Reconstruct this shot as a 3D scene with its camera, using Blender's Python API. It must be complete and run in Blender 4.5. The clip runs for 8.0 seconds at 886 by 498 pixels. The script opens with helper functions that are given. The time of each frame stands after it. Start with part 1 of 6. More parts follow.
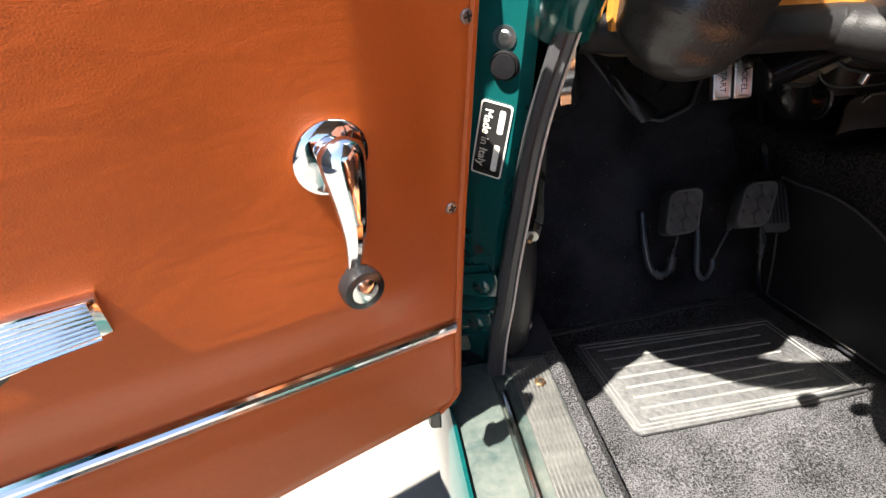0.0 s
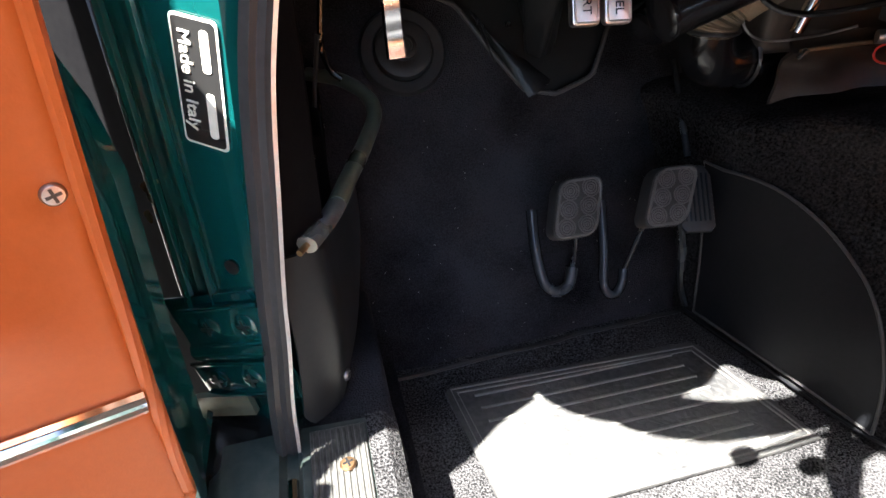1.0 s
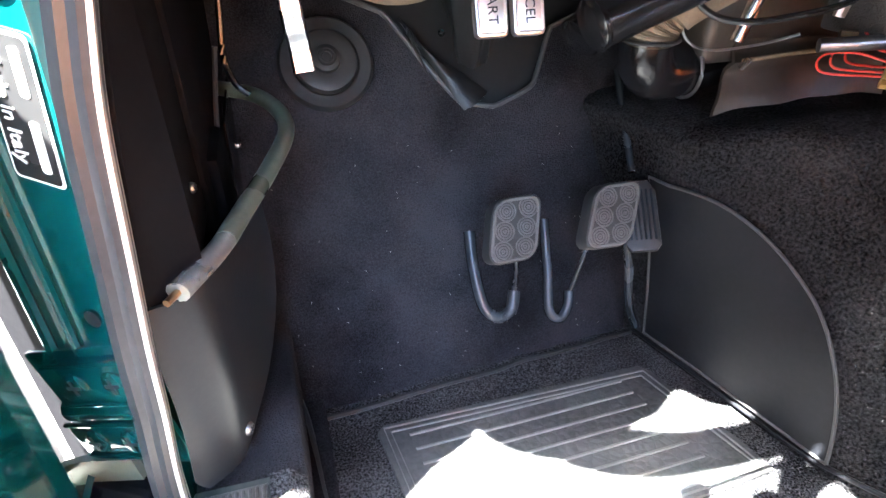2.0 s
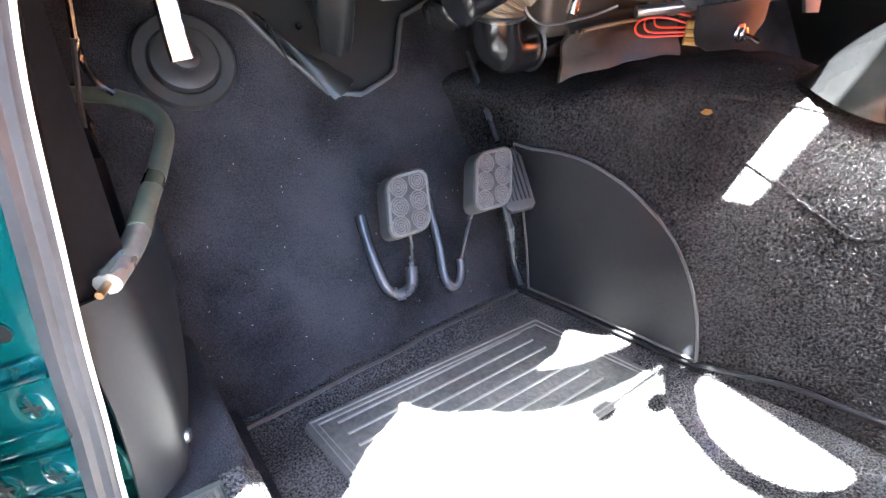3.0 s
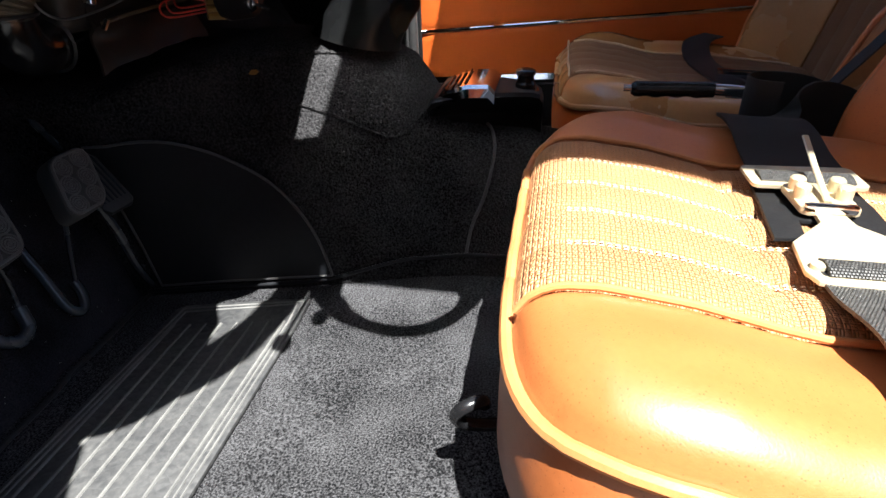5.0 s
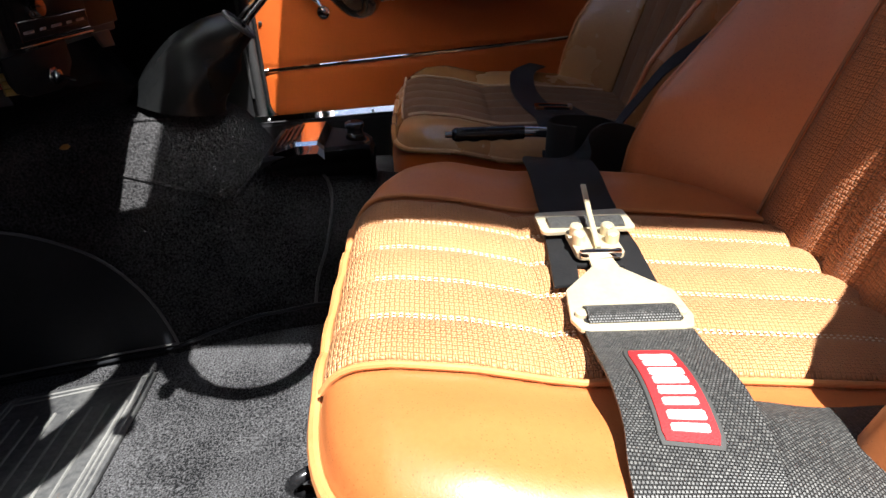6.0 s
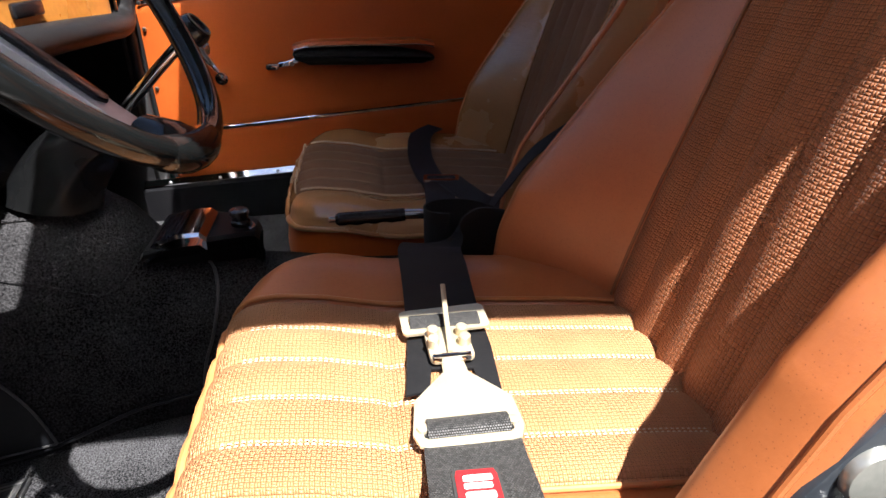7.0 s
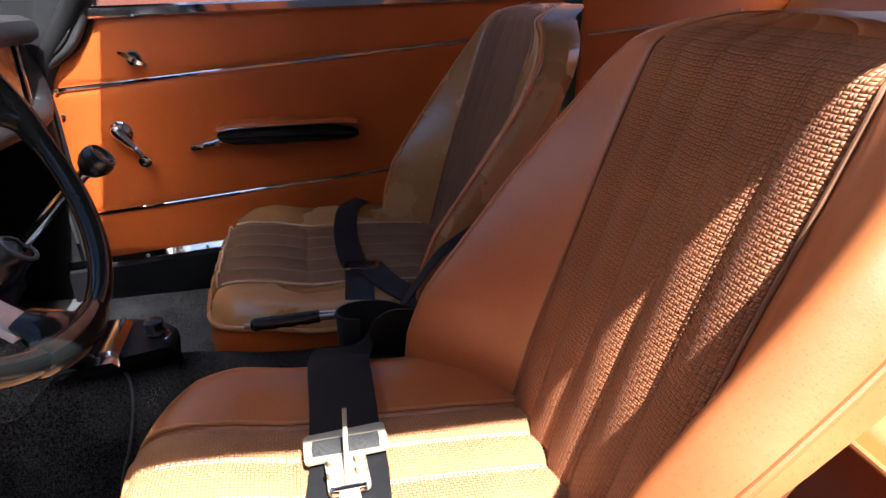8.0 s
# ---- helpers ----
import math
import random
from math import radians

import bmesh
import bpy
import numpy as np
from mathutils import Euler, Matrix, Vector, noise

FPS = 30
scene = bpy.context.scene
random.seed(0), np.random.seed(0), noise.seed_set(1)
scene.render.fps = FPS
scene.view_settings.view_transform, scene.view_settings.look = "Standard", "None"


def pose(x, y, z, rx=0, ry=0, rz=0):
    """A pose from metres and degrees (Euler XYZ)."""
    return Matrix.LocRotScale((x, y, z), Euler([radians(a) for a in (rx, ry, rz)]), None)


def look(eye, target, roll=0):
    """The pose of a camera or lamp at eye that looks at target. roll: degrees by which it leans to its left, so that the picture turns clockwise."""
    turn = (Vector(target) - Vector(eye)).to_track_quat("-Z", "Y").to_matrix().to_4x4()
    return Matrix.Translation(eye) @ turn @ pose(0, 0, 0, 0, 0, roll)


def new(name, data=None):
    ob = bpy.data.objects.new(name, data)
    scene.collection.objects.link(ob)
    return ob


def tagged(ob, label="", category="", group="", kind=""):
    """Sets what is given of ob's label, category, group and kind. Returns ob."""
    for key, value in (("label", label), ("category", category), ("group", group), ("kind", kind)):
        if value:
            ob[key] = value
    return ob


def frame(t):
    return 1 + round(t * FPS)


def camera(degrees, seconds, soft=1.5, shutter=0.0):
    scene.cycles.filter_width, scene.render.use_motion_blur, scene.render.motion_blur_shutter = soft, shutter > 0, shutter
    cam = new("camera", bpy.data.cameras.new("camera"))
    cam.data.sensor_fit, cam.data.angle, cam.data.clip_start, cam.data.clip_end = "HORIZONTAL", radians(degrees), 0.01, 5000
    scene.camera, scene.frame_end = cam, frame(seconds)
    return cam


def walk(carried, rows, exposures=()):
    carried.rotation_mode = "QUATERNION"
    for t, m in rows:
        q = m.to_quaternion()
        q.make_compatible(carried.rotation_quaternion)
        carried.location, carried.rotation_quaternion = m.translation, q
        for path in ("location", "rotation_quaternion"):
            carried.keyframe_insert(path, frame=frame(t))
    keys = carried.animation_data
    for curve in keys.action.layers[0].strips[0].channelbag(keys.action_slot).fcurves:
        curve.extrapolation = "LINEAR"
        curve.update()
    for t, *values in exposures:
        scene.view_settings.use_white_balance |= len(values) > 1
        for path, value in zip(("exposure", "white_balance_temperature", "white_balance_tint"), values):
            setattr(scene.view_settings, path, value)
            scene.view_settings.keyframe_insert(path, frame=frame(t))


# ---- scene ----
cam = camera(75.3, 8.0)
PATH = [
    (0, (0.033, 0.0, 0.851), (0.29, 1.632, -0.277), -1.4),
    (0.5, (0.121, 0.088, 0.791), (0.449, 1.721, -0.316), -0.9),
    (1, (0.207, 0.14, 0.735), (0.594, 1.767, -0.362), -0.4),
    (1.2, (0.225, 0.158, 0.727), (0.667, 1.77, -0.371), 0.6),
    (2.3, (0.263, 0.177, 0.727), (0.787, 1.784, -0.341), -0.6),
    (2.5, (0.245, 0.166, 0.727), (0.885, 1.742, -0.325), 0.1),
    (3, (0.197, 0.167, 0.703), (1.174, 1.575, -0.328), 0.5),
    (3.5, (0.15, 0.152, 0.708), (1.453, 1.3, -0.284), 0.6),
    (4, (0.131, 0.157, 0.7), (1.661, 0.984, -0.288), 0.1),
    (4.5, (0.107, 0.14, 0.664), (1.773, 0.691, -0.295), -0.4),
    (4.7, (0.105, 0.137, 0.668), (1.787, 0.606, -0.307), -0.8),
    (5.8, (0.101, 0.095, 0.709), (1.847, 0.111, -0.265), -1.3),
    (6, (0.106, 0.072, 0.731), (1.852, 0.039, -0.243), -1.3),
    (6.5, (0.112, 0.036, 0.769), (1.869, -0.111, -0.177), -0.6),
    (7, (0.109, -0.004, 0.817), (1.87, -0.248, -0.1), -0.3),
    (7.4, (0.107, -0.026, 0.865), (1.867, -0.35, -0.029), -0.0),
    (7.5, (0.11, -0.033, 0.87), (1.872, -0.363, -0.016), -0.4),
    (8, (0.115, -0.075, 0.936), (1.877, -0.462, 0.072), -0.6),
]
EXPOSURES = [(0, 2.8, 6750, 10), (0.5, 3.2, 6650, 10), (1.0, 3.85, 6450, 10), (1.2, 4.1, 6350, 10), (2.3, 6.55, 6050, 9), (2.5, 6.73, 6050, 9), (3.0, 6.55, 6050, 9), (3.5, 5.6, 6100, 9), (4.0, 4.6, 6050, 9), (4.5, 3.42, 5350, 10), (4.7, 2.75, 6050, 9), (5.8, 1.95, 6150, 9), (6.5, 2.0, 6150, 12), (7.5, 2.17, 6050, 14), (8.0, 2.40, 5850, 15)]
walk(cam, [(t, look(eye, target, roll)) for t, eye, target, roll in PATH], EXPOSURES)

# ---------------------------------------------------------------- light
SUN = Vector((0.455, 0.227, -1.0)).normalized()
sun = new("sun", bpy.data.lights.new("sun", "SUN"))
sun.data.energy, sun.data.angle, sun.data.color = 5.0, radians(0.55), (1.0, 0.95, 0.87)
sun.rotation_mode = "QUATERNION"
sun.rotation_quaternion = SUN.to_track_quat("-Z", "Y")
sun.location = (-3.0, -1.5, 6.0)
world = bpy.data.worlds.new("sky")
scene.world = world
world.use_nodes = True
wn = world.node_tree.nodes
sky = wn.new("ShaderNodeTexSky")
sky.sky_type, sky.sun_disc = "NISHITA", False
sky.sun_elevation, sky.sun_rotation = radians(63.0), radians(243.5)
wn["Background"].inputs["Strength"].default_value = 0.058
world.node_tree.links.new(sky.outputs["Color"], wn["Background"].inputs["Color"])


# ---------------------------------------------------------------- materials
def node_mat(name):
    m = bpy.data.materials.new(name)
    m.use_nodes = True
    t = m.node_tree
    return m, t, t.nodes["Principled BSDF"], t.nodes.new, t.links.new


def ramp(t, a, b, lo=0.35, hi=0.65):
    r = t.nodes.new("ShaderNodeValToRGB")
    r.color_ramp.elements[0].position, r.color_ramp.elements[1].position = lo, hi
    r.color_ramp.elements[0].color, r.color_ramp.elements[1].color = (*a, 1), (*b, 1)
    return r


def surface(name, low, high, rough=0.5, metal=0.0, big=6.0, fine=180.0, grain=0.35, bump=0.15, depth=0.001,
            rough_var=0.12, coat=0.0, spec=0.5, lo=0.3, hi=0.7, voronoi=0.0, sheen=0.0, crease=0.0, pores=0.0):
    """Colour between low and high by a coarse and a fine noise, with gloss variation and fine relief."""
    m, t, p, nn, ln = node_mat(name)
    co = nn("ShaderNodeTexCoord")
    n1, n2 = nn("ShaderNodeTexNoise"), nn("ShaderNodeTexNoise")
    n1.inputs["Scale"].default_value, n1.inputs["Detail"].default_value = big, 6.0
    n2.inputs["Scale"].default_value, n2.inputs["Detail"].default_value = fine, 3.0
    for n in (n1, n2):
        ln(co.outputs["Object"], n.inputs["Vector"])
    mx = nn("ShaderNodeMix")
    mx.data_type = "FLOAT"
    mx.inputs["Factor"].default_value = grain
    ln(n1.outputs["Fac"], mx.inputs["A"])
    ln(n2.outputs["Fac"], mx.inputs["B"])
    r = ramp(t, low, high, lo, hi)
    ln(mx.outputs["Result"], r.inputs["Fac"])
    if pores:
        pv, pr, pm = nn("ShaderNodeTexVoronoi"), ramp(t, (0.62, 0.53, 0.46), (1, 1, 1), 0.08, 0.20), nn("ShaderNodeMix")
        pv.inputs["Scale"].default_value, pv.inputs["Randomness"].default_value = pores, 0.55
        pm.data_type, pm.blend_type = "RGBA", "MULTIPLY"
        pm.inputs["Factor"].default_value = 1.0
        ln(co.outputs["Object"], pv.inputs["Vector"])
        ln(pv.outputs["Distance"], pr.inputs["Fac"])
        ln(r.outputs["Color"], pm.inputs["A"])
        ln(pr.outputs["Color"], pm.inputs["B"])
        ln(pm.outputs["Result"], p.inputs["Base Color"])
    else:
        ln(r.outputs["Color"], p.inputs["Base Color"])
    mr = nn("ShaderNodeMapRange")
    mr.inputs["To Min"].default_value, mr.inputs["To Max"].default_value = max(0.02, rough - rough_var), min(1.0, rough + rough_var)
    ln(n1.outputs["Fac"], mr.inputs["Value"])
    ln(mr.outputs["Result"], p.inputs["Roughness"])
    p.inputs["Metallic"].default_value = metal
    p.inputs["Specular IOR Level"].default_value = spec
    p.inputs["Coat Weight"].default_value = coat
    p.inputs["Coat Roughness"].default_value = 0.08
    p.inputs["Sheen Weight"].default_value = sheen
    if bump:
        b = nn("ShaderNodeBump")
        b.inputs["Strength"].default_value, b.inputs["Distance"].default_value = bump, depth
        if voronoi:
            v = nn("ShaderNodeTexVoronoi")
            v.feature = "DISTANCE_TO_EDGE"
            v.inputs["Scale"].default_value = voronoi
            ln(co.outputs["Object"], v.inputs["Vector"])
            ln(v.outputs["Distance"], b.inputs["Height"])
            if crease:
                n3 = nn("ShaderNodeTexNoise")
                n3.inputs["Scale"].default_value, n3.inputs["Detail"].default_value, n3.inputs["Distortion"].default_value = 26.0, 5.0, 1.2
                mp = nn("ShaderNodeMapping")
                mp.inputs["Scale"].default_value = (0.6, 0.6, 1.8)
                ln(co.outputs["Object"], mp.inputs["Vector"])
                ln(mp.outputs["Vector"], n3.inputs["Vector"])
                k3 = nn("ShaderNodeMath")
                k3.operation = "MULTIPLY_ADD"
                k3.inputs[1].default_value = crease
                ln(n3.outputs["Fac"], k3.inputs[0])
                ln(v.outputs["Distance"], k3.inputs[2])
                ln(k3.outputs["Value"], b.inputs["Height"])
        else:
            ln(n2.outputs["Fac"], b.inputs["Height"])
        ln(b.outputs["Normal"], p.inputs["Normal"])
    return m


def weave(name, low, high, hole, cells=275.0, rough=0.5):
    """Basket-woven vinyl: cells of two cords each, turned by a right angle from cell to cell; metres on the UV map."""
    m, t, p, nn, ln = node_mat(name)

    def op(kind, a, b=None):
        n = nn("ShaderNodeMath")
        n.operation = kind
        for k, v in ((0, a), (1, b)):
            if v is None:
                continue
            if isinstance(v, float):
                n.inputs[k].default_value = v
            else:
                ln(v, n.inputs[k])
        return n.outputs["Value"]
    uv = nn("ShaderNodeUVMap")
    xyz = nn("ShaderNodeSeparateXYZ")
    ln(uv.outputs["UV"], xyz.inputs["Vector"])
    u, v = op("MULTIPLY", xyz.outputs["X"], cells), op("MULTIPLY", xyz.outputs["Y"], cells)
    fu, fv = op("FRACT", u), op("FRACT", v)
    par = op("MODULO", op("ADD", op("FLOOR", u), op("ADD", op("FLOOR", v), 20000.0)), 2.0)

    def cords(along, across):
        bulge = op("SINE", op("MULTIPLY", along, math.pi))
        pair = op("POWER", op("ABSOLUTE", op("SINE", op("MULTIPLY", across, 2 * math.pi))), 0.6)
        return op("MULTIPLY", op("POWER", bulge, 0.6), op("ADD", op("MULTIPLY", pair, 0.65), 0.35))
    mh = nn("ShaderNodeMix")
    mh.data_type = "FLOAT"
    ln(par, mh.inputs["Factor"])
    ln(cords(fu, fv), mh.inputs["A"])
    ln(cords(fv, fu), mh.inputs["B"])
    height = mh.outputs["Result"]
    no = nn("ShaderNodeTexNoise")
    no.inputs["Scale"].default_value, no.inputs["Detail"].default_value = 9.0, 5.0
    ln(uv.outputs["UV"], no.inputs["Vector"])
    r = ramp(t, low, high)
    ln(no.outputs["Fac"], r.inputs["Fac"])
    rh = ramp(t, (1, 1, 1), (0, 0, 0), 0.08, 0.36)
    ln(height, rh.inputs["Fac"])
    mx = nn("ShaderNodeMix")
    mx.data_type = "RGBA"
    mx.inputs["B"].default_value = (*hole, 1)
    ln(r.outputs["Color"], mx.inputs["A"])
    ln(rh.outputs["Color"], mx.inputs["Factor"])
    ln(mx.outputs["Result"], p.inputs["Base Color"])
    b = nn("ShaderNodeBump")
    b.inputs["Strength"].default_value, b.inputs["Distance"].default_value = 1.0, 0.0019
    ln(height, b.inputs["Height"])
    ln(b.outputs["Normal"], p.inputs["Normal"])
    p.inputs["Roughness"].default_value = rough
    return m


def plain_metal(name, colour, rough=0.12, bump=0.0):
    return surface(name, tuple(c * 0.9 for c in colour), colour, rough, 1.0, 14.0, 300.0, 0.3, bump, 0.0003, 0.05)


def glass(name):
    m, t, p, nn, ln = node_mat(name)
    p.inputs["Base Color"].default_value = (0.95, 0.98, 0.97, 1)
    p.inputs["Roughness"].default_value, p.inputs["IOR"].default_value = 0.0, 1.45
    p.inputs["Transmission Weight"].default_value = 1.0
    return m


def webbing(name, low, high, pitch=1000.0):
    """Ribbed nylon strap, on coordinates in metres along and across the strap."""
    m, t, p, nn, ln = node_mat(name)
    uv = nn("ShaderNodeUVMap")
    br = nn("ShaderNodeTexBrick")
    br.inputs["Scale"].default_value = pitch
    br.inputs["Brick Width"].default_value, br.inputs["Row Height"].default_value = 2.1, 1.9
    br.inputs["Mortar Size"].default_value, br.inputs["Mortar Smooth"].default_value = 0.46, 1.0
    br.inputs["Color1"].default_value, br.inputs["Color2"].default_value = (*high, 1), (*low, 1)
    br.inputs["Mortar"].default_value = (*(c * 0.35 for c in low), 1)
    turn = nn("ShaderNodeMapping")
    turn.inputs["Rotation"].default_value = (0, 0, math.pi / 2)
    nz_, sc_, ad_ = nn("ShaderNodeTexNoise"), nn("ShaderNodeVectorMath"), nn("ShaderNodeVectorMath")
    nz_.inputs["Scale"].default_value, nz_.inputs["Detail"].default_value = 620.0, 2.0
    sc_.operation, ad_.operation = "SCALE", "ADD"
    sc_.inputs["Scale"].default_value = 0.0004
    ln(uv.outputs["UV"], nz_.inputs["Vector"])
    ln(nz_.outputs["Color"], sc_.inputs[0])
    ln(sc_.outputs["Vector"], ad_.inputs[0])
    ln(uv.outputs["UV"], ad_.inputs[1])
    ln(ad_.outputs["Vector"], turn.inputs["Vector"])
    ln(turn.outputs["Vector"], br.inputs["Vector"])
    ln(br.outputs["Color"], p.inputs["Base Color"])
    b = nn("ShaderNodeBump")
    b.inputs["Strength"].default_value, b.inputs["Distance"].default_value = 1.0, 0.0011
    b.invert = True
    ln(br.outputs["Fac"], b.inputs["Height"])
    ln(b.outputs["Normal"], p.inputs["Normal"])
    p.inputs["Roughness"].default_value = 0.55
    return m


VINYL = surface("tan_vinyl", (0.310, 0.059, 0.0082), (0.40, 0.081, 0.0130), 0.42, 0, 5.0, 260.0, 0.25, 0.15, 0.0005, 0.08, spec=0.3, voronoi=480.0, crease=5.0)
LEATHER = surface("tan_leather", (0.36, 0.104, 0.027), (0.46, 0.146, 0.040), 0.42, 0, 6.0, 240.0, 0.25, 0.16, 0.0005, 0.1, spec=0.85, voronoi=420.0, crease=3.0, pores=350.0)
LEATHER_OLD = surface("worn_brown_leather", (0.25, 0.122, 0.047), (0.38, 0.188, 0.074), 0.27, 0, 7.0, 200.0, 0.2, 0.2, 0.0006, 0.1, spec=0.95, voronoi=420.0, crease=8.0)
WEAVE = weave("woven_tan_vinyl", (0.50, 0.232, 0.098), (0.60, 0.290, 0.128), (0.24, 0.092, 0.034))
# Backrest copy of the tan weave, its colour darkened for grazing sun and shade.
WEAVE_BACK_SHADED = weave("woven_tan_vinyl_shaded", (0.34, 0.122, 0.046), (0.43, 0.158, 0.061), (0.060, 0.020, 0.008), 205.0)
# Passenger seat's weave: the tan one with cabin shade put into its colour.
WEAVE_DIM = weave("woven_vinyl_in_shade", (0.195, 0.100, 0.053), (0.26, 0.134, 0.071), (0.10, 0.048, 0.024))
PIPING_OLD = surface("faded_piping", (0.42, 0.30, 0.21), (0.56, 0.42, 0.30), 0.45, 0, 20.0, 300.0, 0.3, 0.1)
PIPING = surface("tan_piping", (0.42, 0.165, 0.055), (0.52, 0.22, 0.08), 0.35, 0, 20.0, 300.0, 0.3, 0.1)
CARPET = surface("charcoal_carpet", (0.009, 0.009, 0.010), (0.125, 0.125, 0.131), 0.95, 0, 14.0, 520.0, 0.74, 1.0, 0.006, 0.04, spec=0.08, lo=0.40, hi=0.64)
# Tunnel's copy of the charcoal carpet, coloured darker to keep its shade deep.
CARPET_SHADED = surface("shaded_charcoal_carpet", (0.003, 0.003, 0.0035), (0.058, 0.057, 0.059), 0.95, 0, 9.0, 380.0, 0.60, 1.0, 0.0032, 0.04, spec=0.02, lo=0.36, hi=0.68)
CARPET_OLD = surface("worn_toe_carpet", (0.008, 0.008, 0.010), (0.049, 0.049, 0.057), 0.95, 0, 9.0, 620.0, 0.38, 1.0, 0.003, 0.04, spec=0.1, lo=0.38, hi=0.62)
RUBBER_MAT = surface("dusty_rubber", (0.020, 0.021, 0.024), (0.085, 0.085, 0.083), 0.6, 0, 16.0, 160.0, 0.45, 0.7, 0.0016, 0.12, voronoi=95.0)
MAT_RIB = surface("dust_worn_rib", (0.09, 0.09, 0.088), (0.18, 0.178, 0.168), 0.7, 0, 30.0, 200.0, 0.4, 0.2)
# Near black: on the footwell side this colour stands in for deep shade.
LINING = surface("shade_black_lining", (0.004, 0.004, 0.005), (0.009, 0.009, 0.010), 0.85, 0, 12.0, 200.0, 0.3, 0.2, spec=0.03)
KICK = surface("dark_kick_vinyl", (0.010, 0.011, 0.012), (0.021, 0.022, 0.023), 0.36, 0, 6.0, 260.0, 0.3, 0.15, 0.0005, spec=0.28)
HEEL = surface("black_heel_rubber", (0.005, 0.006, 0.008), (0.013, 0.014, 0.017), 0.5, 0, 14.0, 200.0, 0.3, 0.15, spec=0.28)
SEAL = surface("weathered_seal_rubber", (0.020, 0.020, 0.022), (0.048, 0.048, 0.052), 0.30, 0, 10.0, 220.0, 0.3, 0.15, 0.0006, 0.1)
RUBBER = surface("black_rubber", (0.013, 0.013, 0.0135), (0.032, 0.032, 0.033), 0.5, 0, 10.0, 220.0, 0.3, 0.15, 0.0006, 0.1)
PAD_GROOVE = surface("grimy_pedal_rubber", (0.030, 0.030, 0.030), (0.055, 0.054, 0.052), 0.7, 0, 30.0, 300.0, 0.3, 0.15)
CONSOLE = surface("satin_black", (0.005, 0.005, 0.006), (0.012, 0.012, 0.013), 0.42, 0, 12.0, 260.0, 0.3, 0.1, spec=0.09)
PAD_RUBBER = surface("grey_pedal_rubber", (0.075, 0.074, 0.072), (0.13, 0.128, 0.122), 0.6, 0, 30.0, 300.0, 0.3, 0.15)
BLACK_VINYL = surface("black_vinyl", (0.006, 0.006, 0.007), (0.014, 0.014, 0.0145), 0.46, 0, 8.0, 260.0, 0.3, 0.3, 0.0008, 0.1, voronoi=420.0, spec=0.13)
GREY_VINYL = surface("dark_grey_vinyl", (0.045, 0.046, 0.047), (0.075, 0.076, 0.076), 0.45, 0, 5.0, 260.0, 0.3, 0.2, 0.0006, 0.1, voronoi=420.0)
GAITER = surface("black_leather", (0.0025, 0.0028, 0.0034), (0.0065, 0.0068, 0.0068), 0.27, 0, 9.0, 260.0, 0.3, 0.2, 0.0006, 0.08, voronoi=420.0, spec=0.30)
COWL_LEATHER = surface("wrinkled_black_leather", (0.010, 0.010, 0.0105), (0.022, 0.022, 0.022), 0.36, 0, 14.0, 260.0, 0.3, 0.35, 0.0012, 0.1, voronoi=300.0, spec=0.5, crease=4.0)
BLACK_PLASTIC = surface("black_plastic", (0.006, 0.006, 0.007), (0.014, 0.014, 0.015), 0.22, 0, 10.0, 300.0, 0.3, 0.05)
CRACKLE = surface("black_crackle_paint", (0.02, 0.02, 0.02), (0.05, 0.05, 0.048), 0.6, 0, 12.0, 500.0, 0.5, 0.9, 0.002)
WHEEL_RIM = surface("black_bakelite", (0.005, 0.006, 0.006), (0.009, 0.010, 0.010), 0.10, 0, 12.0, 150.0, 0.3, 0.05, 0.0005, 0.05, spec=0.22)
GREEN = surface("dark_green_paint", (0.001, 0.040, 0.041), (0.003, 0.062, 0.060), 0.16, 0, 7.0, 90.0, 0.3, 0.06, 0.0006, 0.08, coat=0.9)
GREEN_OLD = surface("dull_green_paint", (0.075, 0.090, 0.066), (0.15, 0.17, 0.125), 0.32, 0, 12.0, 160.0, 0.3, 0.1)
SILL_PAINT = surface("dusty_sill_paint", (0.010, 0.026, 0.026), (0.075, 0.082, 0.072), 0.45, 0, 14.0, 120.0, 0.4, 0.3, 0.001, 0.15)
BULKHEAD = surface("bulkhead_paint", (0.005, 0.005, 0.005), (0.014, 0.013, 0.012), 0.6, 0, 10.0, 120.0, 0.4, 0.2)
LEVER = plain_metal("dull_chrome", (0.78, 0.80, 0.84), 0.26, 0.05)
THREAD_DARK = surface("brown_thread", (0.20, 0.09, 0.04), (0.28, 0.13, 0.06), 0.7, 0, 60.0, 600.0, 0.4, 0.0)
# Cushion stitches, lightened to carry the sun glint of the pleat valleys too.
THREAD = surface("tan_thread_and_glint", (0.66, 0.54, 0.38), (0.80, 0.70, 0.52), 0.7, 0, 60.0, 600.0, 0.4, 0.0)
CHROME = plain_metal("chrome", (0.80, 0.80, 0.82), 0.07)
TRIM = plain_metal("bright_trim", (0.72, 0.70, 0.68), 0.16, 0.1)
STEEL = plain_metal("grey_steel", (0.42, 0.42, 0.43), 0.32, 0.2)
ALU = surface("scuffed_aluminium", (0.06, 0.06, 0.06), (0.20, 0.20, 0.19), 0.42, 0.6, 30.0, 200.0, 0.4, 0.3, 0.0006)
PEDAL_STEEL = surface("blue_black_enamel", (0.02, 0.024, 0.03), (0.045, 0.052, 0.06), 0.25, 0, 14.0, 120.0, 0.3, 0.05)
GOLD = surface("zinc_gold_plate", (0.56, 0.47, 0.31), (0.72, 0.64, 0.46), 0.34, 0.55, 18.0, 260.0, 0.3, 0.12, 0.0003)
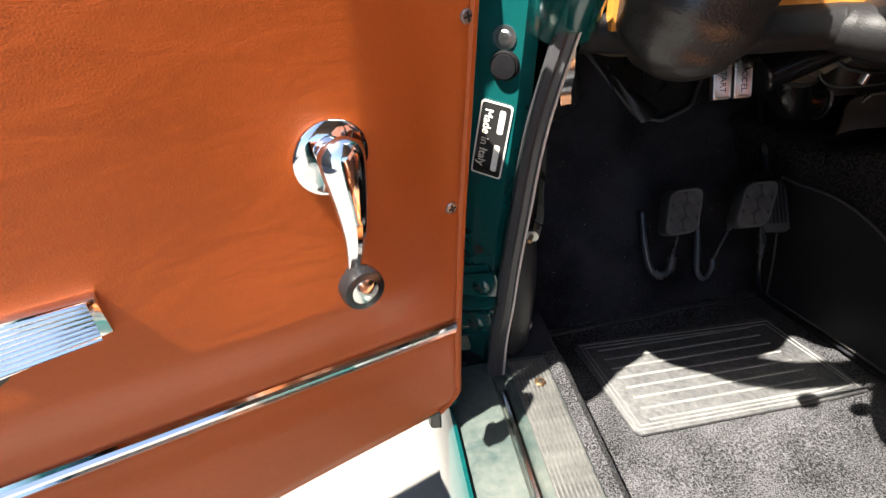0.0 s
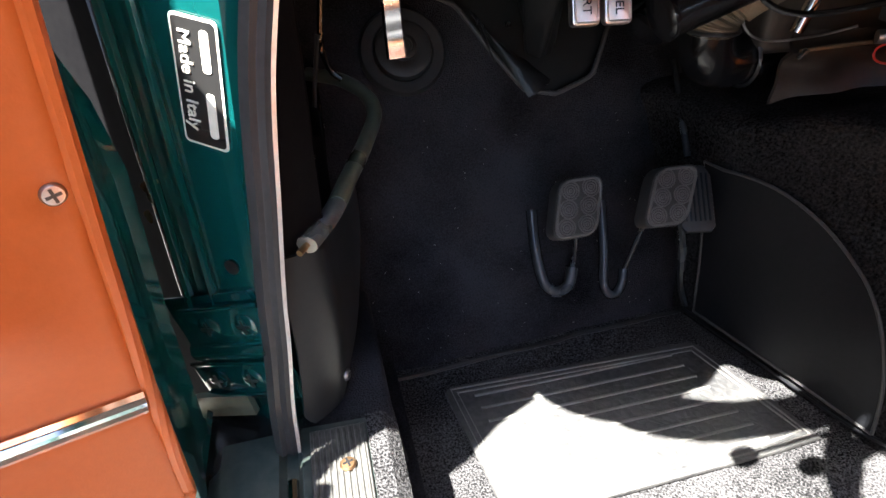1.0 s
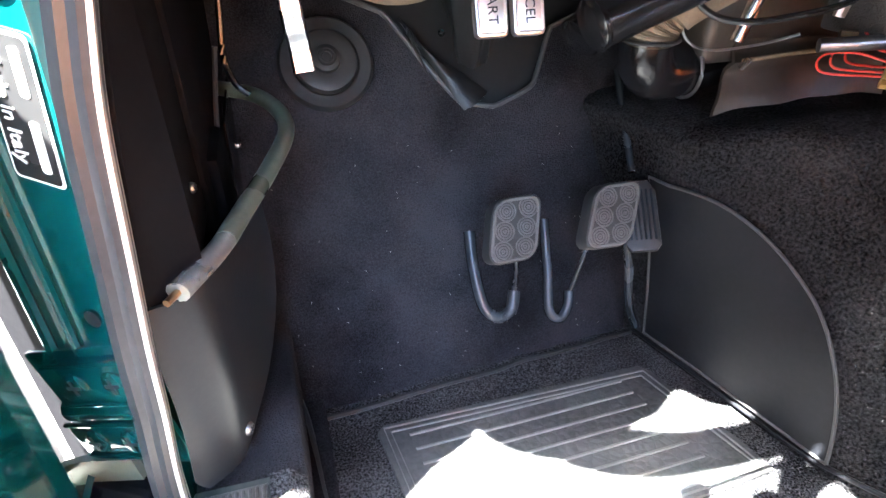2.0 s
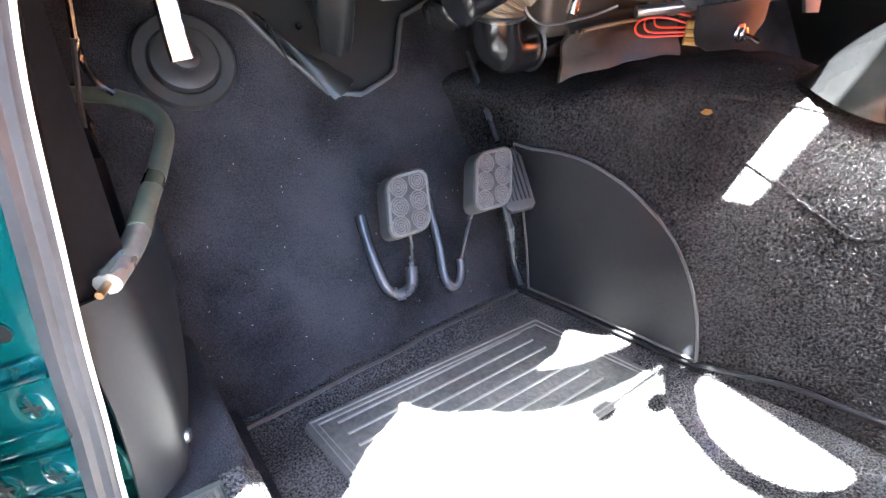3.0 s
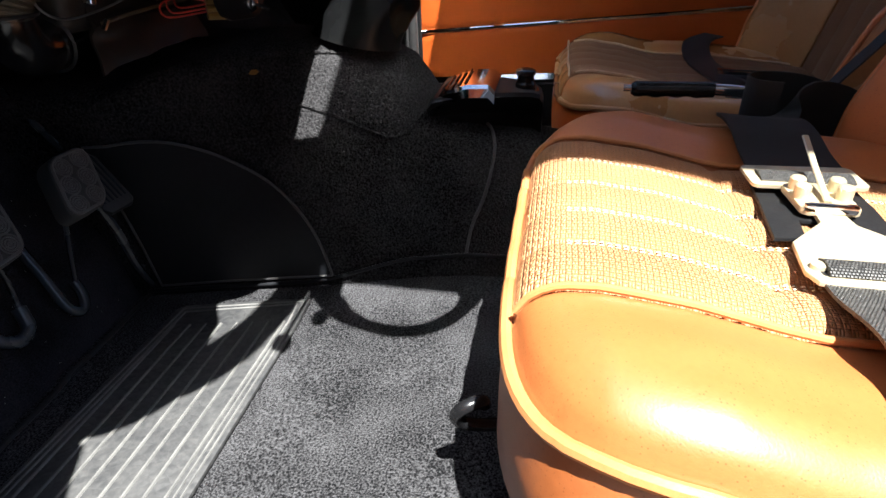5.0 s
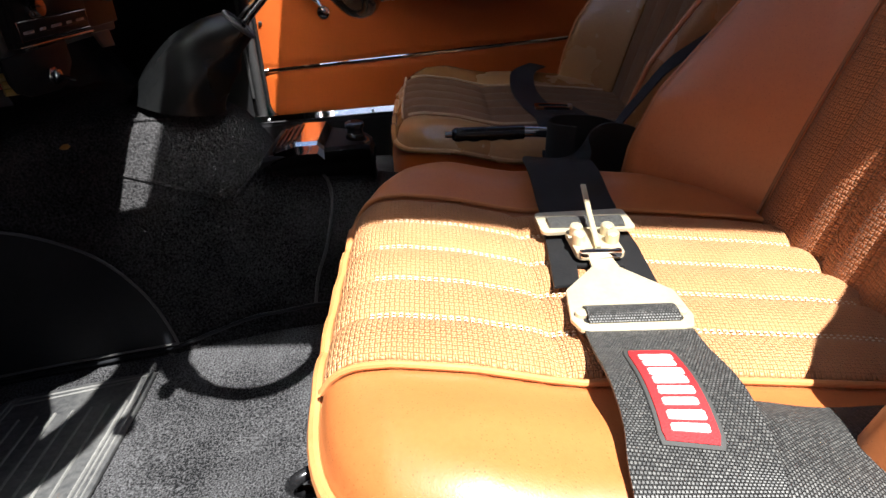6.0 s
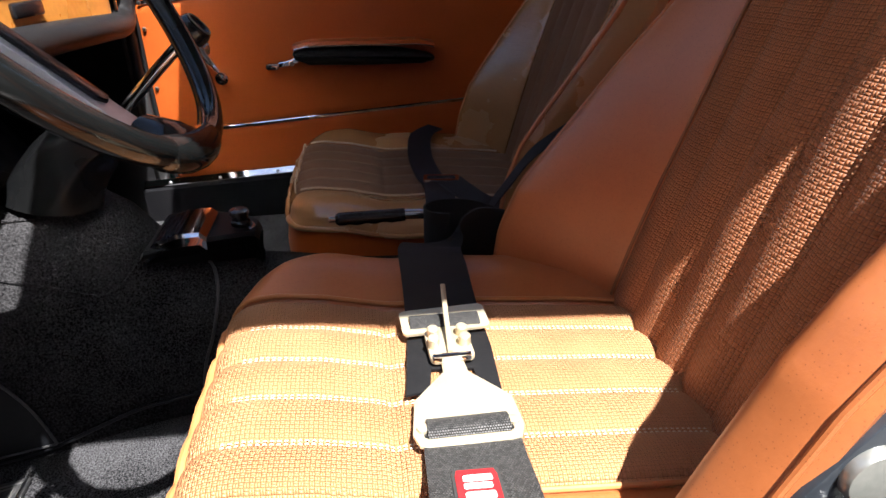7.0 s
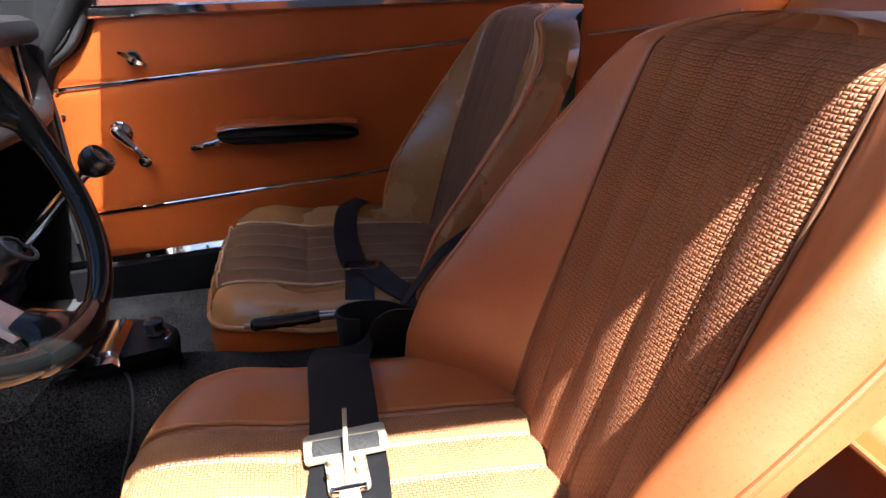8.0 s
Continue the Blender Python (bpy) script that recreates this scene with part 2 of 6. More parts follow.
TAB = plain_metal("warm_bright_metal", (0.86, 0.78, 0.72), 0.28, 0.15)
HEATER = surface("brown_grey_board", (0.024, 0.021, 0.018), (0.046, 0.040, 0.034), 0.5, 0, 9.0, 150.0, 0.35, 0.2)
BRASS = plain_metal("rusty_screw", (0.35, 0.22, 0.12), 0.4, 0.3)
WOOD = surface("orange_wood_veneer", (0.36, 0.135, 0.022), (0.52, 0.215, 0.04), 0.3, 0, 10.0, 90.0, 0.5, 0.05, coat=0.3)
WEB_BLACK = webbing("black_webbing", (0.030, 0.030, 0.030), (0.098, 0.097, 0.092))
# Finer, much darker webbing: the inboard strap's shade is in the colour.
WEB_SHADED = webbing("shaded_black_webbing", (0.006, 0.006, 0.0065), (0.013, 0.013, 0.014), 1300.0)
WEB_NAVY = webbing("navy_webbing", (0.007, 0.01, 0.02), (0.014, 0.02, 0.038))
RED = surface("red_embroidery", (0.26, 0.006, 0.008), (0.38, 0.012, 0.016), 0.7, 0, 30.0, 900.0, 0.5, 0.6, 0.0006)
WHITE = surface("white_thread", (0.65, 0.62, 0.58), (0.78, 0.76, 0.72), 0.7, 0, 30.0, 900.0, 0.5, 0.5, 0.0006)
DECAL_BLACK = surface("black_decal", (0.012, 0.012, 0.013), (0.02, 0.02, 0.02), 0.3, 0, 30.0, 200.0, 0.3, 0.0)
DECAL_SILVER = surface("silver_decal", (0.55, 0.55, 0.50), (0.70, 0.69, 0.62), 0.3, 0.0, 60.0, 300.0, 0.4, 0.0)
RED_WIRE = surface("red_wire", (0.55, 0.03, 0.02), (0.65, 0.05, 0.03), 0.35, 0, 30.0, 200.0, 0.3, 0.0)
OCHRE = surface("ochre_sleeve", (0.30, 0.19, 0.05), (0.42, 0.27, 0.08), 0.45, 0, 60.0, 300.0, 0.3, 0.1)
HOSE_TAN = surface("tan_cloth_hose", (0.12, 0.095, 0.065), (0.22, 0.18, 0.12), 0.8, 0, 40.0, 400.0, 0.4, 0.4)
CONCRETE = surface("pale_concrete", (0.105, 0.102, 0.096), (0.155, 0.151, 0.144), 0.85, 0, 2.0, 90.0, 0.4, 0.5, 0.003)
HEADLINER = surface("grey_headliner", (0.11, 0.105, 0.10), (0.15, 0.145, 0.135), 0.7, 0, 6.0, 300.0, 0.3, 0.2)
BRICK = surface("red_brick", (0.17, 0.05, 0.03), (0.27, 0.09, 0.05), 0.85, 0, 3.0, 60.0, 0.5, 0.5, 0.004)
TUBE_END = surface("bare_tube_metal", (0.30, 0.31, 0.28), (0.42, 0.42, 0.38), 0.3, 0.7, 25.0, 200.0, 0.4, 0.1)
SPOKE = surface("brushed_spoke_metal", (0.46, 0.48, 0.51), (0.62, 0.63, 0.66), 0.34, 0.55, 20.0, 300.0, 0.4, 0.1)
SATIN = surface("satin_strip", (0.50, 0.48, 0.45), (0.72, 0.70, 0.66), 0.32, 0.35, 25.0, 200.0, 0.4, 0.1)
GLASS = glass("window_glass")
LEAF = surface("dry_leaf", (0.30, 0.14, 0.03), (0.42, 0.2, 0.05), 0.7, 0, 60.0, 400.0, 0.4, 0.1)
LINT = surface("lint", (0.22, 0.22, 0.22), (0.4, 0.4, 0.38), 0.9, 0, 60.0, 400.0, 0.4, 0.0)


# ---------------------------------------------------------------- mesh helpers
PLACE = {}


def thing(name, base, label, category, group="", kind=""):
    """An empty at its base that carries the parts of one thing."""
    e = new(name)
    e.empty_display_size = 0.05
    e.location = base
    PLACE[e.name] = Matrix.Translation(base)
    return tagged(e, label, category, group, kind)


def part(name, bm, material, parent=None, label="", smooth=38.0):
    """Links a bmesh, built in the car's coordinates, as one mesh object."""
    for e in bm.edges:
        if len(e.link_faces) == 2:
            e.smooth = e.calc_face_angle(0.0) < radians(smooth)
    for f in bm.faces:
        f.smooth = True
    me = bpy.data.meshes.new(name)
    bm.to_mesh(me)
    bm.free()
    for mt in material if isinstance(material, (list, tuple)) else [material]:
        me.materials.append(mt)
    ob = new(name, me)
    PLACE[ob.name] = Matrix.Identity(4)
    if parent is not None:
        ob.parent = parent
        ob.matrix_parent_inverse = PLACE[parent.name].inverted()
    if label:
        ob["label"] = label
    return ob


def structure(name, bm, material, label, category, smooth=38.0):
    return tagged(part(name, bm, material, None, "", smooth), label, category, "", "structure")


def join(*bms):
    out = bms[0]
    for b in bms[1:]:
        me = bpy.data.meshes.new("tmp")
        b.to_mesh(me)
        b.free()
        out.from_mesh(me)
        bpy.data.meshes.remove(me)
    return out


def box(x0, x1, y0, y1, z0, z1, bevel=0.0, seg=2):
    bm = bmesh.new()
    bmesh.ops.create_cube(bm, size=1.0)
    for v in bm.verts:
        v.co = ((x0 + x1) / 2 + v.co.x * (x1 - x0), (y0 + y1) / 2 + v.co.y * (y1 - y0), (z0 + z1) / 2 + v.co.z * (z1 - z0))
    if bevel:
        bmesh.ops.bevel(bm, geom=list(bm.edges), offset=bevel, segments=seg, profile=0.5, affect="EDGES")
    return bm


def moved(bm, m):
    bmesh.ops.transform(bm, matrix=m, verts=bm.verts)
    return bm


def frame_at(origin, x_axis, normal):
    """The matrix whose x and z axes lie along x_axis and normal."""
    z = Vector(normal).normalized()
    x = Vector(x_axis)
    x = (x - z * x.dot(z)).normalized()
    y = z.cross(x)
    return Matrix.Translation(origin) @ Matrix((x, y, z)).transposed().to_4x4()


def curve(points, steps=6, closed=False):
    """A smooth curve through the points."""
    p = [Vector(q) for q in points]
    n = len(p)
    out = []
    for i in range(n if closed else n - 1):
        a, b, c, d = (p[(i - 1) % n], p[i], p[(i + 1) % n], p[(i + 2) % n]) if closed else (p[max(i - 1, 0)], p[i], p[i + 1], p[min(i + 2, n - 1)])
        for k in range(steps):
            s = k / steps
            out.append(0.5 * ((2 * b) + (c - a) * s + (2 * a - 5 * b + 4 * c - d) * s * s + (3 * b - a - 3 * c + d) * s ** 3))
    if not closed:
        out.append(p[-1])
    return out


def loft(rings, closed=True, caps=True, uv=False):
    """Quads between rings of equally many points."""
    bm = bmesh.new()
    vs = [[bm.verts.new(q) for q in r] for r in rings]
    n = len(rings[0])
    for a, b in zip(vs, vs[1:]):
        for i in range(n if closed else n - 1):
            j = (i + 1) % n
            bm.faces.new((a[i], a[j], b[j], b[i]))
    if caps and closed:
        bm.faces.new(list(reversed(vs[0])))
        bm.faces.new(vs[-1])
    bmesh.ops.recalc_face_normals(bm, faces=bm.faces)
    return bm


def sweep(points, section, up=(0, 0, 1), closed=False, caps=True, twist=None, uv=False):
    """A closed section (x across, y up) carried along points."""
    p = [Vector(q) for q in points]
    n = len(p)
    rings = []
    ref = Vector(up)
    for i in range(n):
        a, b = (p[i - 1], p[(i + 1) % n]) if closed else (p[max(i - 1, 0)], p[min(i + 1, n - 1)])
        t = (b - a).normalized()
        side = t.cross(ref)
        if side.length < 1e-4:
            side = t.orthogonal()
        side.normalize()
        u = side.cross(t)
        s = section(i / (n - 1)) if callable(section) else section
        if twist:
            q = Matrix.Rotation(twist(i / (n - 1)), 3, t)
            side, u = q @ side, q @ u
        rings.append([p[i] + side * x + u * y for x, y in s])
    if closed:
        rings.append(rings[0])
    bm = loft(rings, True, caps and not closed)
    if closed:
        bmesh.ops.remove_doubles(bm, verts=bm.verts, dist=1e-6)
    if uv:
        strap_uv(bm, p)
    return bm


def strap_uv(bm, p):
    lay = bm.loops.layers.uv.new("UVMap")
    run = [0.0]
    for a, b in zip(p, p[1:]):
        run.append(run[-1] + (b - a).length)
    for f in bm.faces:
        for l in f.loops:
            co = l.vert.co
            i = min(range(len(p)), key=lambda k: (p[k] - co).length_squared)
            t = (p[min(i + 1, len(p) - 1)] - p[max(i - 1, 0)]).normalized()
            d = co - p[i]
            along = d.dot(t)
            across = (d - t * along)
            l[lay].uv = (run[i] + along, math.copysign(across.length, across.dot(t.cross(Vector((0.1, 0.2, 1.0))))))


def ring(r, n=12, squash=1.0):
    return [(r * math.cos(2 * math.pi * k / n), r * squash * math.sin(2 * math.pi * k / n)) for k in range(n)]


def tube(points, r, n=10, closed=False, steps=0, up=(0.013, 0.021, 1)):
    pts = curve(points, steps, closed) if steps else points
    return sweep(pts, ring(r, n), up, closed)


def bar(w, h, b=0.0):
    """A flat section, with cut corners if b is given."""
    if not b:
        return [(-w / 2, -h / 2), (w / 2, -h / 2), (w / 2, h / 2), (-w / 2, h / 2)]
    x, y = w / 2, h / 2
    return [(-x + b, -y), (x - b, -y), (x, -y + b), (x, y - b), (x - b, y), (-x + b, y), (-x, y - b), (-x, -y + b)]


def lathe(profile, m, n=24):
    """A profile of (radius, height) turned round the z axis of m."""
    rings = [[m @ Vector((max(r, 1e-5) * math.cos(2 * math.pi * k / n), max(r, 1e-5) * math.sin(2 * math.pi * k / n), z)) for k in range(n)] for r, z in profile]
    return loft(rings)


def prism(poly, m, depth, bevel=0.0, seg=2):
    """A flat outline (x, y of m) raised along m's z from 0 to depth."""
    bm = bmesh.new()
    bot = [bm.verts.new(m @ Vector((x, y, 0))) for x, y in poly]
    top = [bm.verts.new(m @ Vector((x, y, depth))) for x, y in poly]
    n = len(poly)
    bm.faces.new(list(reversed(bot)))
    ft = bm.faces.new(top)
    for i in range(n):
        j = (i + 1) % n
        bm.faces.new((bot[i], bot[j], top[j], top[i]))
    bmesh.ops.recalc_face_normals(bm, faces=bm.faces)
    if bevel:
        bmesh.ops.bevel(bm, geom=list(ft.edges), offset=bevel, segments=seg, profile=0.5, affect="EDGES")
    return bm


def rounded(w, h, r, n=5):
    out = []
    for cx, cy, a0 in ((w / 2 - r, h / 2 - r, 0), (-w / 2 + r, h / 2 - r, 90), (-w / 2 + r, -h / 2 + r, 180), (w / 2 - r, -h / 2 + r, 270)):
        out += [(cx + r * math.cos(radians(a0 + 90 * k / n)), cy + r * math.sin(radians(a0 + 90 * k / n))) for k in range(n + 1)]
    return out


def sheet(f, nu, nv, thick=0.0):
    """A grid of f(u, v), u and v from 0 to 1, given thickness along its normals."""
    bm = bmesh.new()
    lay = bm.loops.layers.uv.new("UVMap")
    vs = [[bm.verts.new(f(i / nu, j / nv)) for j in range(nv + 1)] for i in range(nu + 1)]
    for i in range(nu):
        for j in range(nv):
            bm.faces.new((vs[i][j], vs[i + 1][j], vs[i + 1][j + 1], vs[i][j + 1]))
    bm.normal_update()
    if thick:
        bmesh.ops.solidify(bm, geom=list(bm.faces), thickness=thick)
    bmesh.ops.recalc_face_normals(bm, faces=bm.faces)
    return bm


def lerp(a, b, s):
    return a + (b - a) * s


def table(x, rows):
    """Linear interpolation in rows of (x, value)."""
    if x <= rows[0][0]:
        return rows[0][1]
    for (a, u), (b, v) in zip(rows, rows[1:]):
        if x <= b:
            return lerp(u, v, (x - a) / (b - a))
    return rows[-1][1]


def ease(s):
    s = min(1.0, max(0.0, s))
    return s * s * (3 - 2 * s)


def screw(parent, at, normal, r=0.005, material=None, name="screw", x_axis=(1, 0.3, 0.2)):
    m = frame_at(at, x_axis, normal)
    head = lathe([(r, 0), (r, 0.0008), (r * 0.8, 0.0022), (0, 0.0026)], m, 16)
    ob = part(name, head, material or STEEL, parent)
    cross = join(box(-r * 0.62, r * 0.62, -r * 0.13, r * 0.13, 0.0016, 0.0028), box(-r * 0.13, r * 0.13, -r * 0.62, r * 0.62, 0.0017, 0.0029))
    part("screw_slot", moved(cross, m), DECAL_BLACK, ob)
    return ob


def text_mesh(words, size, m, depth=0.0004):
    """Words in the built-in font, centred, on m's xy plane."""
    cu = bpy.data.curves.new("words", "FONT")
    cu.body, cu.size, cu.extrude = words, size, depth
    cu.align_x, cu.align_y = "CENTER", "CENTER"
    tmp = new("words", cu)
    me = tmp.to_mesh()
    bm = bmesh.new()
    bm.from_mesh(me)
    tmp.to_mesh_clear()
    bpy.data.objects.remove(tmp)
    return moved(bm, m)

# ---------------------------------------------------------------- ground and distance
FLOOR = 0.265


def ground_sheet():
    g = bmesh.new()
    bmesh.ops.create_grid(g, x_segments=60, y_segments=60, size=400.0)
    for v in g.verts:
        d = v.co.xy.length
        v.co.z = 0.0 if d < 30 else -0.002 * (d - 30)
    return g


structure("ground", ground_sheet(), CONCRETE, "pale sunlit concrete forecourt under and round the car", "ground")

house = thing("house", (9.0, 3.0, 0.0), "red brick house wall with plain windows beyond the car", "house")
part("wall", box(9.0, 9.4, -9.0, 14.0, 0.0, 5.4, 0.01), BRICK, house)
part("roof", loft([[(8.6, y, 5.4), (13.0, y, 7.6), (13.0, y, 7.8), (8.5, y, 5.55)] for y in (-9.5, 14.5)]), BULKHEAD, house)
for wy in (-5.0, -1.0, 3.0, 7.0, 11.0):
    w = part("window", box(8.96, 9.0, wy - 0.6, wy + 0.6, 1.2, 2.7, 0.01), HEADLINER, house)
    part("pane", box(8.945, 8.96, wy - 0.5, wy + 0.5, 1.3, 2.6), GLASS, w)

# added wall, out of view, that cuts low sky light on the driver's side
structure("unseen_yard_wall", box(-6.4, -6.0, -12.0, 16.0, 0.0, 9.0, 0.01), CONCRETE, "unseen tall plain wall added to close off the low sky", "wall")

# ---------------------------------------------------------------- car floor
CX = 0.86


def tunnel_ring(y):
    xe = table(y, [(-1.3, 0.765), (0.0, 0.757), (0.15, 0.752), (0.23, 0.745), (0.30, 0.729), (0.35, 0.713), (0.40, 0.694), (0.47, 0.676), (0.63, 0.634), (0.75, 0.60)])
    zt = table(y, [(-1.3, 0.40), (0.0, 0.408), (0.20, 0.440), (0.27, 0.455), (0.315, 0.525), (0.36, 0.545), (0.45, 0.554), (0.52, 0.553), (0.57, 0.546), (0.62, 0.531), (0.80, 0.528)])
    h = zt - FLOOR
    k = lerp(1.0, 0.12, ease((y - 0.46) / 0.17))
    back = ease((0.36 - y) / 0.14)
    half = [(xe - 0.004, FLOOR - 0.004), (xe + 0.012 * k, FLOOR + 0.30 * h), (lerp(xe + 0.040 * k, 0.775, back), FLOOR + 0.60 * h), (lerp(xe + 0.070 * k, 0.795, back), FLOOR + 0.82 * h), (lerp(xe + 0.02 + 0.085 * k, 0.825, back), FLOOR + 0.965 * h), (CX, zt)]
    pts = [Vector((x, y, z)) for x, z in half]
    pts += [Vector((2 * CX - q.x, y, q.z)) for q in reversed(pts[:-1])]
    return curve(pts, 6)


def tunnel_at(y, s):
    """A point of the tunnel's skin: s from 0 at the driver's floor to 1 at the passenger's."""
    r = tunnel_ring(y)
    k = s * (len(r) - 1)
    i = min(int(k), len(r) - 2)
    return r[i].lerp(r[i + 1], k - i)


def build_floor():
    fl = sheet(lambda u, v: Vector((lerp(0.222, 1.44, u), lerp(-1.32, 0.66, v), FLOOR + 0.0015 * noise.noise((u * 14, v * 22, 0)))), 60, 80, 0.012)
    return structure("floor", fl, CARPET, "charcoal cut-pile carpet on the car floor", "floor")


floor = build_floor()
ys = [-1.32 + 0.02 * k for k in range(107)]
tun = loft([tunnel_ring(y) for y in ys], False, False)
for v in tun.verts:
    v.co += 0.003 * Vector((1, 1, 1)) * noise.noise(v.co * 18)
tunnel = structure("tunnel", tun, CARPET_SHADED, "charcoal carpet moulded over the transmission tunnel", "tunnel")


def on_tunnel(x, y, lift=0.001):
    """The point of the tunnel's driver-side skin at x, y."""
    s = min((k / 200 for k in range(101)), key=lambda q: abs(tunnel_at(y, q).x - x))
    return tunnel_at(y, s) + Vector((-lift, 0, lift))


# sewn edges of the carpet pieces
part("carpet_edge", tube([tunnel_at(y, s) + Vector((-0.001, 0, 0.001)) for y, s in ((0.232, 0.062), (0.226, 0.12), (0.214, 0.18), (0.206, 0.26), (0.204, 0.34), (0.212, 0.42), (0.228, 0.47))], 0.0022, 8, steps=4), GREY_VINYL, tunnel, "grey bound edge of the carpet")
part("seam", tube([on_tunnel(x, y) for x, y in ((0.728, 0.535), (0.738, 0.48), (0.746, 0.44), (0.751, 0.405), (0.758, 0.365), (0.770, 0.325), (0.800, 0.298), (0.835, 0.285))], 0.0026, 8, steps=4), CARPET_SHADED, tunnel)
part("seam", tube([on_tunnel(x, y) for x, y in ((0.760, 0.49), (0.776, 0.455), (0.790, 0.42), (0.800, 0.385))], 0.0026, 8, steps=4), CARPET_SHADED, tunnel)

structure("scuttle_side", join(box(0.165, 0.228, 0.446, 0.62, 0.79, 0.885, 0.004), box(0.14, 0.19, 0.50, 0.88, 0.60, 0.93, 0.004)), BLACK_VINYL, "black lined corner of the scuttle", "scuttle")

# edging along the foot of the tunnel
part("edging", tube([tunnel_at(y, lerp(0.060, 0.018, ease((y - 0.22) / 0.22))) + Vector((-0.003, 0, 0.002)) for y in [0.62 - 0.02 * k for k in range(34)]], 0.0026, 8), HEEL, tunnel)


# toe board: carpet up to a torn, curved edge, dark metal behind and above
def toe_point(x, z):
    y = table(z, [(0.255, lerp(0.597, 0.632, (x - 0.23) / 0.41)), (0.34, 0.655), (0.515, 0.766), (0.60, 0.820), (0.70, 0.860)])
    return Vector((x, y, z))


def toe_top(x):
    return table(x, [(0.20, 0.66), (0.33, 0.630), (0.385, 0.608), (0.424, 0.557), (0.455, 0.521), (0.496, 0.514), (0.545, 0.530), (0.575, 0.585), (0.66, 0.61)])


def toe_sheet(u, v):
    x = lerp(0.205, 0.668, u)
    q = toe_point(x, lerp(0.255, toe_top(x), v))
    return q + Vector((0, -0.004 * noise.noise((x * 9, q.z * 9, 3)) - 0.002 * noise.noise((x * 30, q.z * 30, 1)), 0))


toe = structure("toe_board", sheet(toe_sheet, 60, 44, 0.006), CARPET_OLD, "worn black carpet on the sloping toe board, torn at its top edge", "toe board")
part("carpet_edge", tube([toe_sheet(0.01 + 0.97 * k / 60, 1.0) + Vector((0, -0.004, 0)) for k in range(61)], 0.0030, 8), GREY_VINYL, toe, "thin black piping along the torn carpet")
part("torn_flap", sheet(lambda u, v: toe_point(lerp(lerp(0.396, 0.456, u), lerp(0.412, 0.486, u), v), lerp(lerp(0.600, 0.512, u), lerp(0.580, 0.528, u), v)) + Vector((0, -0.012 - 0.006 * math.sin(math.pi * v), 0.004 + 0.002 * noise.noise((u * 7, v * 5, 0)))), 18, 8, 0.003), KICK, toe, "grey underside of the torn carpet flap")
part("fold", tube([toe_sheet(0.06 + 0.86 * k / 20, 0.0) + Vector((0, -0.008, 0.012)) for k in range(21)], 0.003, 6), RUBBER, toe)
structure("bulkhead", join(sheet(lambda u, v: toe_point(lerp(0.19, 1.47, u), lerp(0.25, 0.70, v)) + Vector((0, 0.016, 0)), 20, 20, 0.004),
                           box(0.19, 1.47, 0.874, 0.884, 0.66, 0.95)), BULKHEAD, "dull brown-black painted metal bulkhead", "bulkhead")
structure("passenger_toe_board", sheet(lambda u, v: toe_point(lerp(1.06, 1.44, u), lerp(0.255, 0.62, v)) + Vector((0, -0.002, 0)), 16, 16, 0.006), CARPET_OLD, "black carpet on the passenger toe board", "toe board")

part("carpet_hem", tube([(0.230, 0.640, 0.300), (0.236, 0.62, 0.284), (0.243, 0.588, 0.277), (0.247, 0.545, 0.274), (0.250, 0.503, 0.273), (0.256, 0.44, 0.272), (0.262, 0.36, 0.271)], 0.0028, 6, steps=4), GREY_VINYL, floor)
# rubber heel patch on the tunnel flank, a quarter disc
def heel(u, v):
    y0, s0 = 0.602, 0.028
    a = u * math.pi / 2
    rad = v
    y = y0 - 0.205 * rad * math.cos(a) ** 0.75 + 0.045 * math.sin(a) * rad
    s = s0 + 0.184 * (1 + 0.24 * ease((y - 0.48) / 0.14)) * rad * math.sin(a) ** 0.9
    q = tunnel_at(y, s)
    return q + Vector((-0.004, -0.001, 0.002))


heel_patch = thing("heel_patch", (0.66, 0.5, 0.3), "black rubber quarter-disc heel patch sewn onto the carpeted tunnel flank", "heel patch")
part("patch", sheet(heel, 26, 12, 0.0022), HEEL, heel_patch)
rim_pts = [heel(k / 26, 1.0) for k in range(27)] + [heel(1.0, 1 - k / 8) for k in range(1, 9)] + [heel(0.0, k / 8) for k in range(1, 9)]
part("stitched_edge", tube([q + Vector((-0.002, 0, 0.001)) for q in rim_pts], 0.0018, 6), GREY_VINYL, heel_patch, "pale grey stitched edge")

# inner sill, sill top and the ribbed tread plate
sill_prof = [(0.222, 0.255), (0.236, 0.262), (0.236, 0.366), (0.228, 0.376), (0.168, 0.377), (0.164, 0.369), (0.156, 0.369), (0.151, 0.376), (0.112, 0.374), (0.100, 0.366), (0.096, 0.34), (0.096, 0.20), (0.104, 0.18), (0.222, 0.20)]
sill = structure("sill", loft([[(x, y, z) for x, z in sill_prof] for y in (-0.70, -0.3, 0.1, 0.36, 0.452)]), SILL_PAINT, "dusty scuffed door sill under the open door", "sill")
part("outer_lip", loft([[(x, y, z) for x, z in ((0.092, 0.20), (0.0955, 0.20), (0.0955, 0.372), (0.101, 0.379), (0.097, 0.381), (0.092, 0.372))] for y in (-0.70, 0.50)]), GREEN, sill, "green painted sill edge")
part("channel_trim", tube([(0.160, -0.68, 0.3715), (0.160, 0.41, 0.3715)], 0.0042, 8), TRIM, sill, "worn bright channel trim")
tread = part("tread_plate", box(0.174, 0.216, -0.62, 0.446, 0.3768, 0.379, 0.0008, 1), ALU, sill, "ribbed aluminium tread plate")
rib_mesh = None
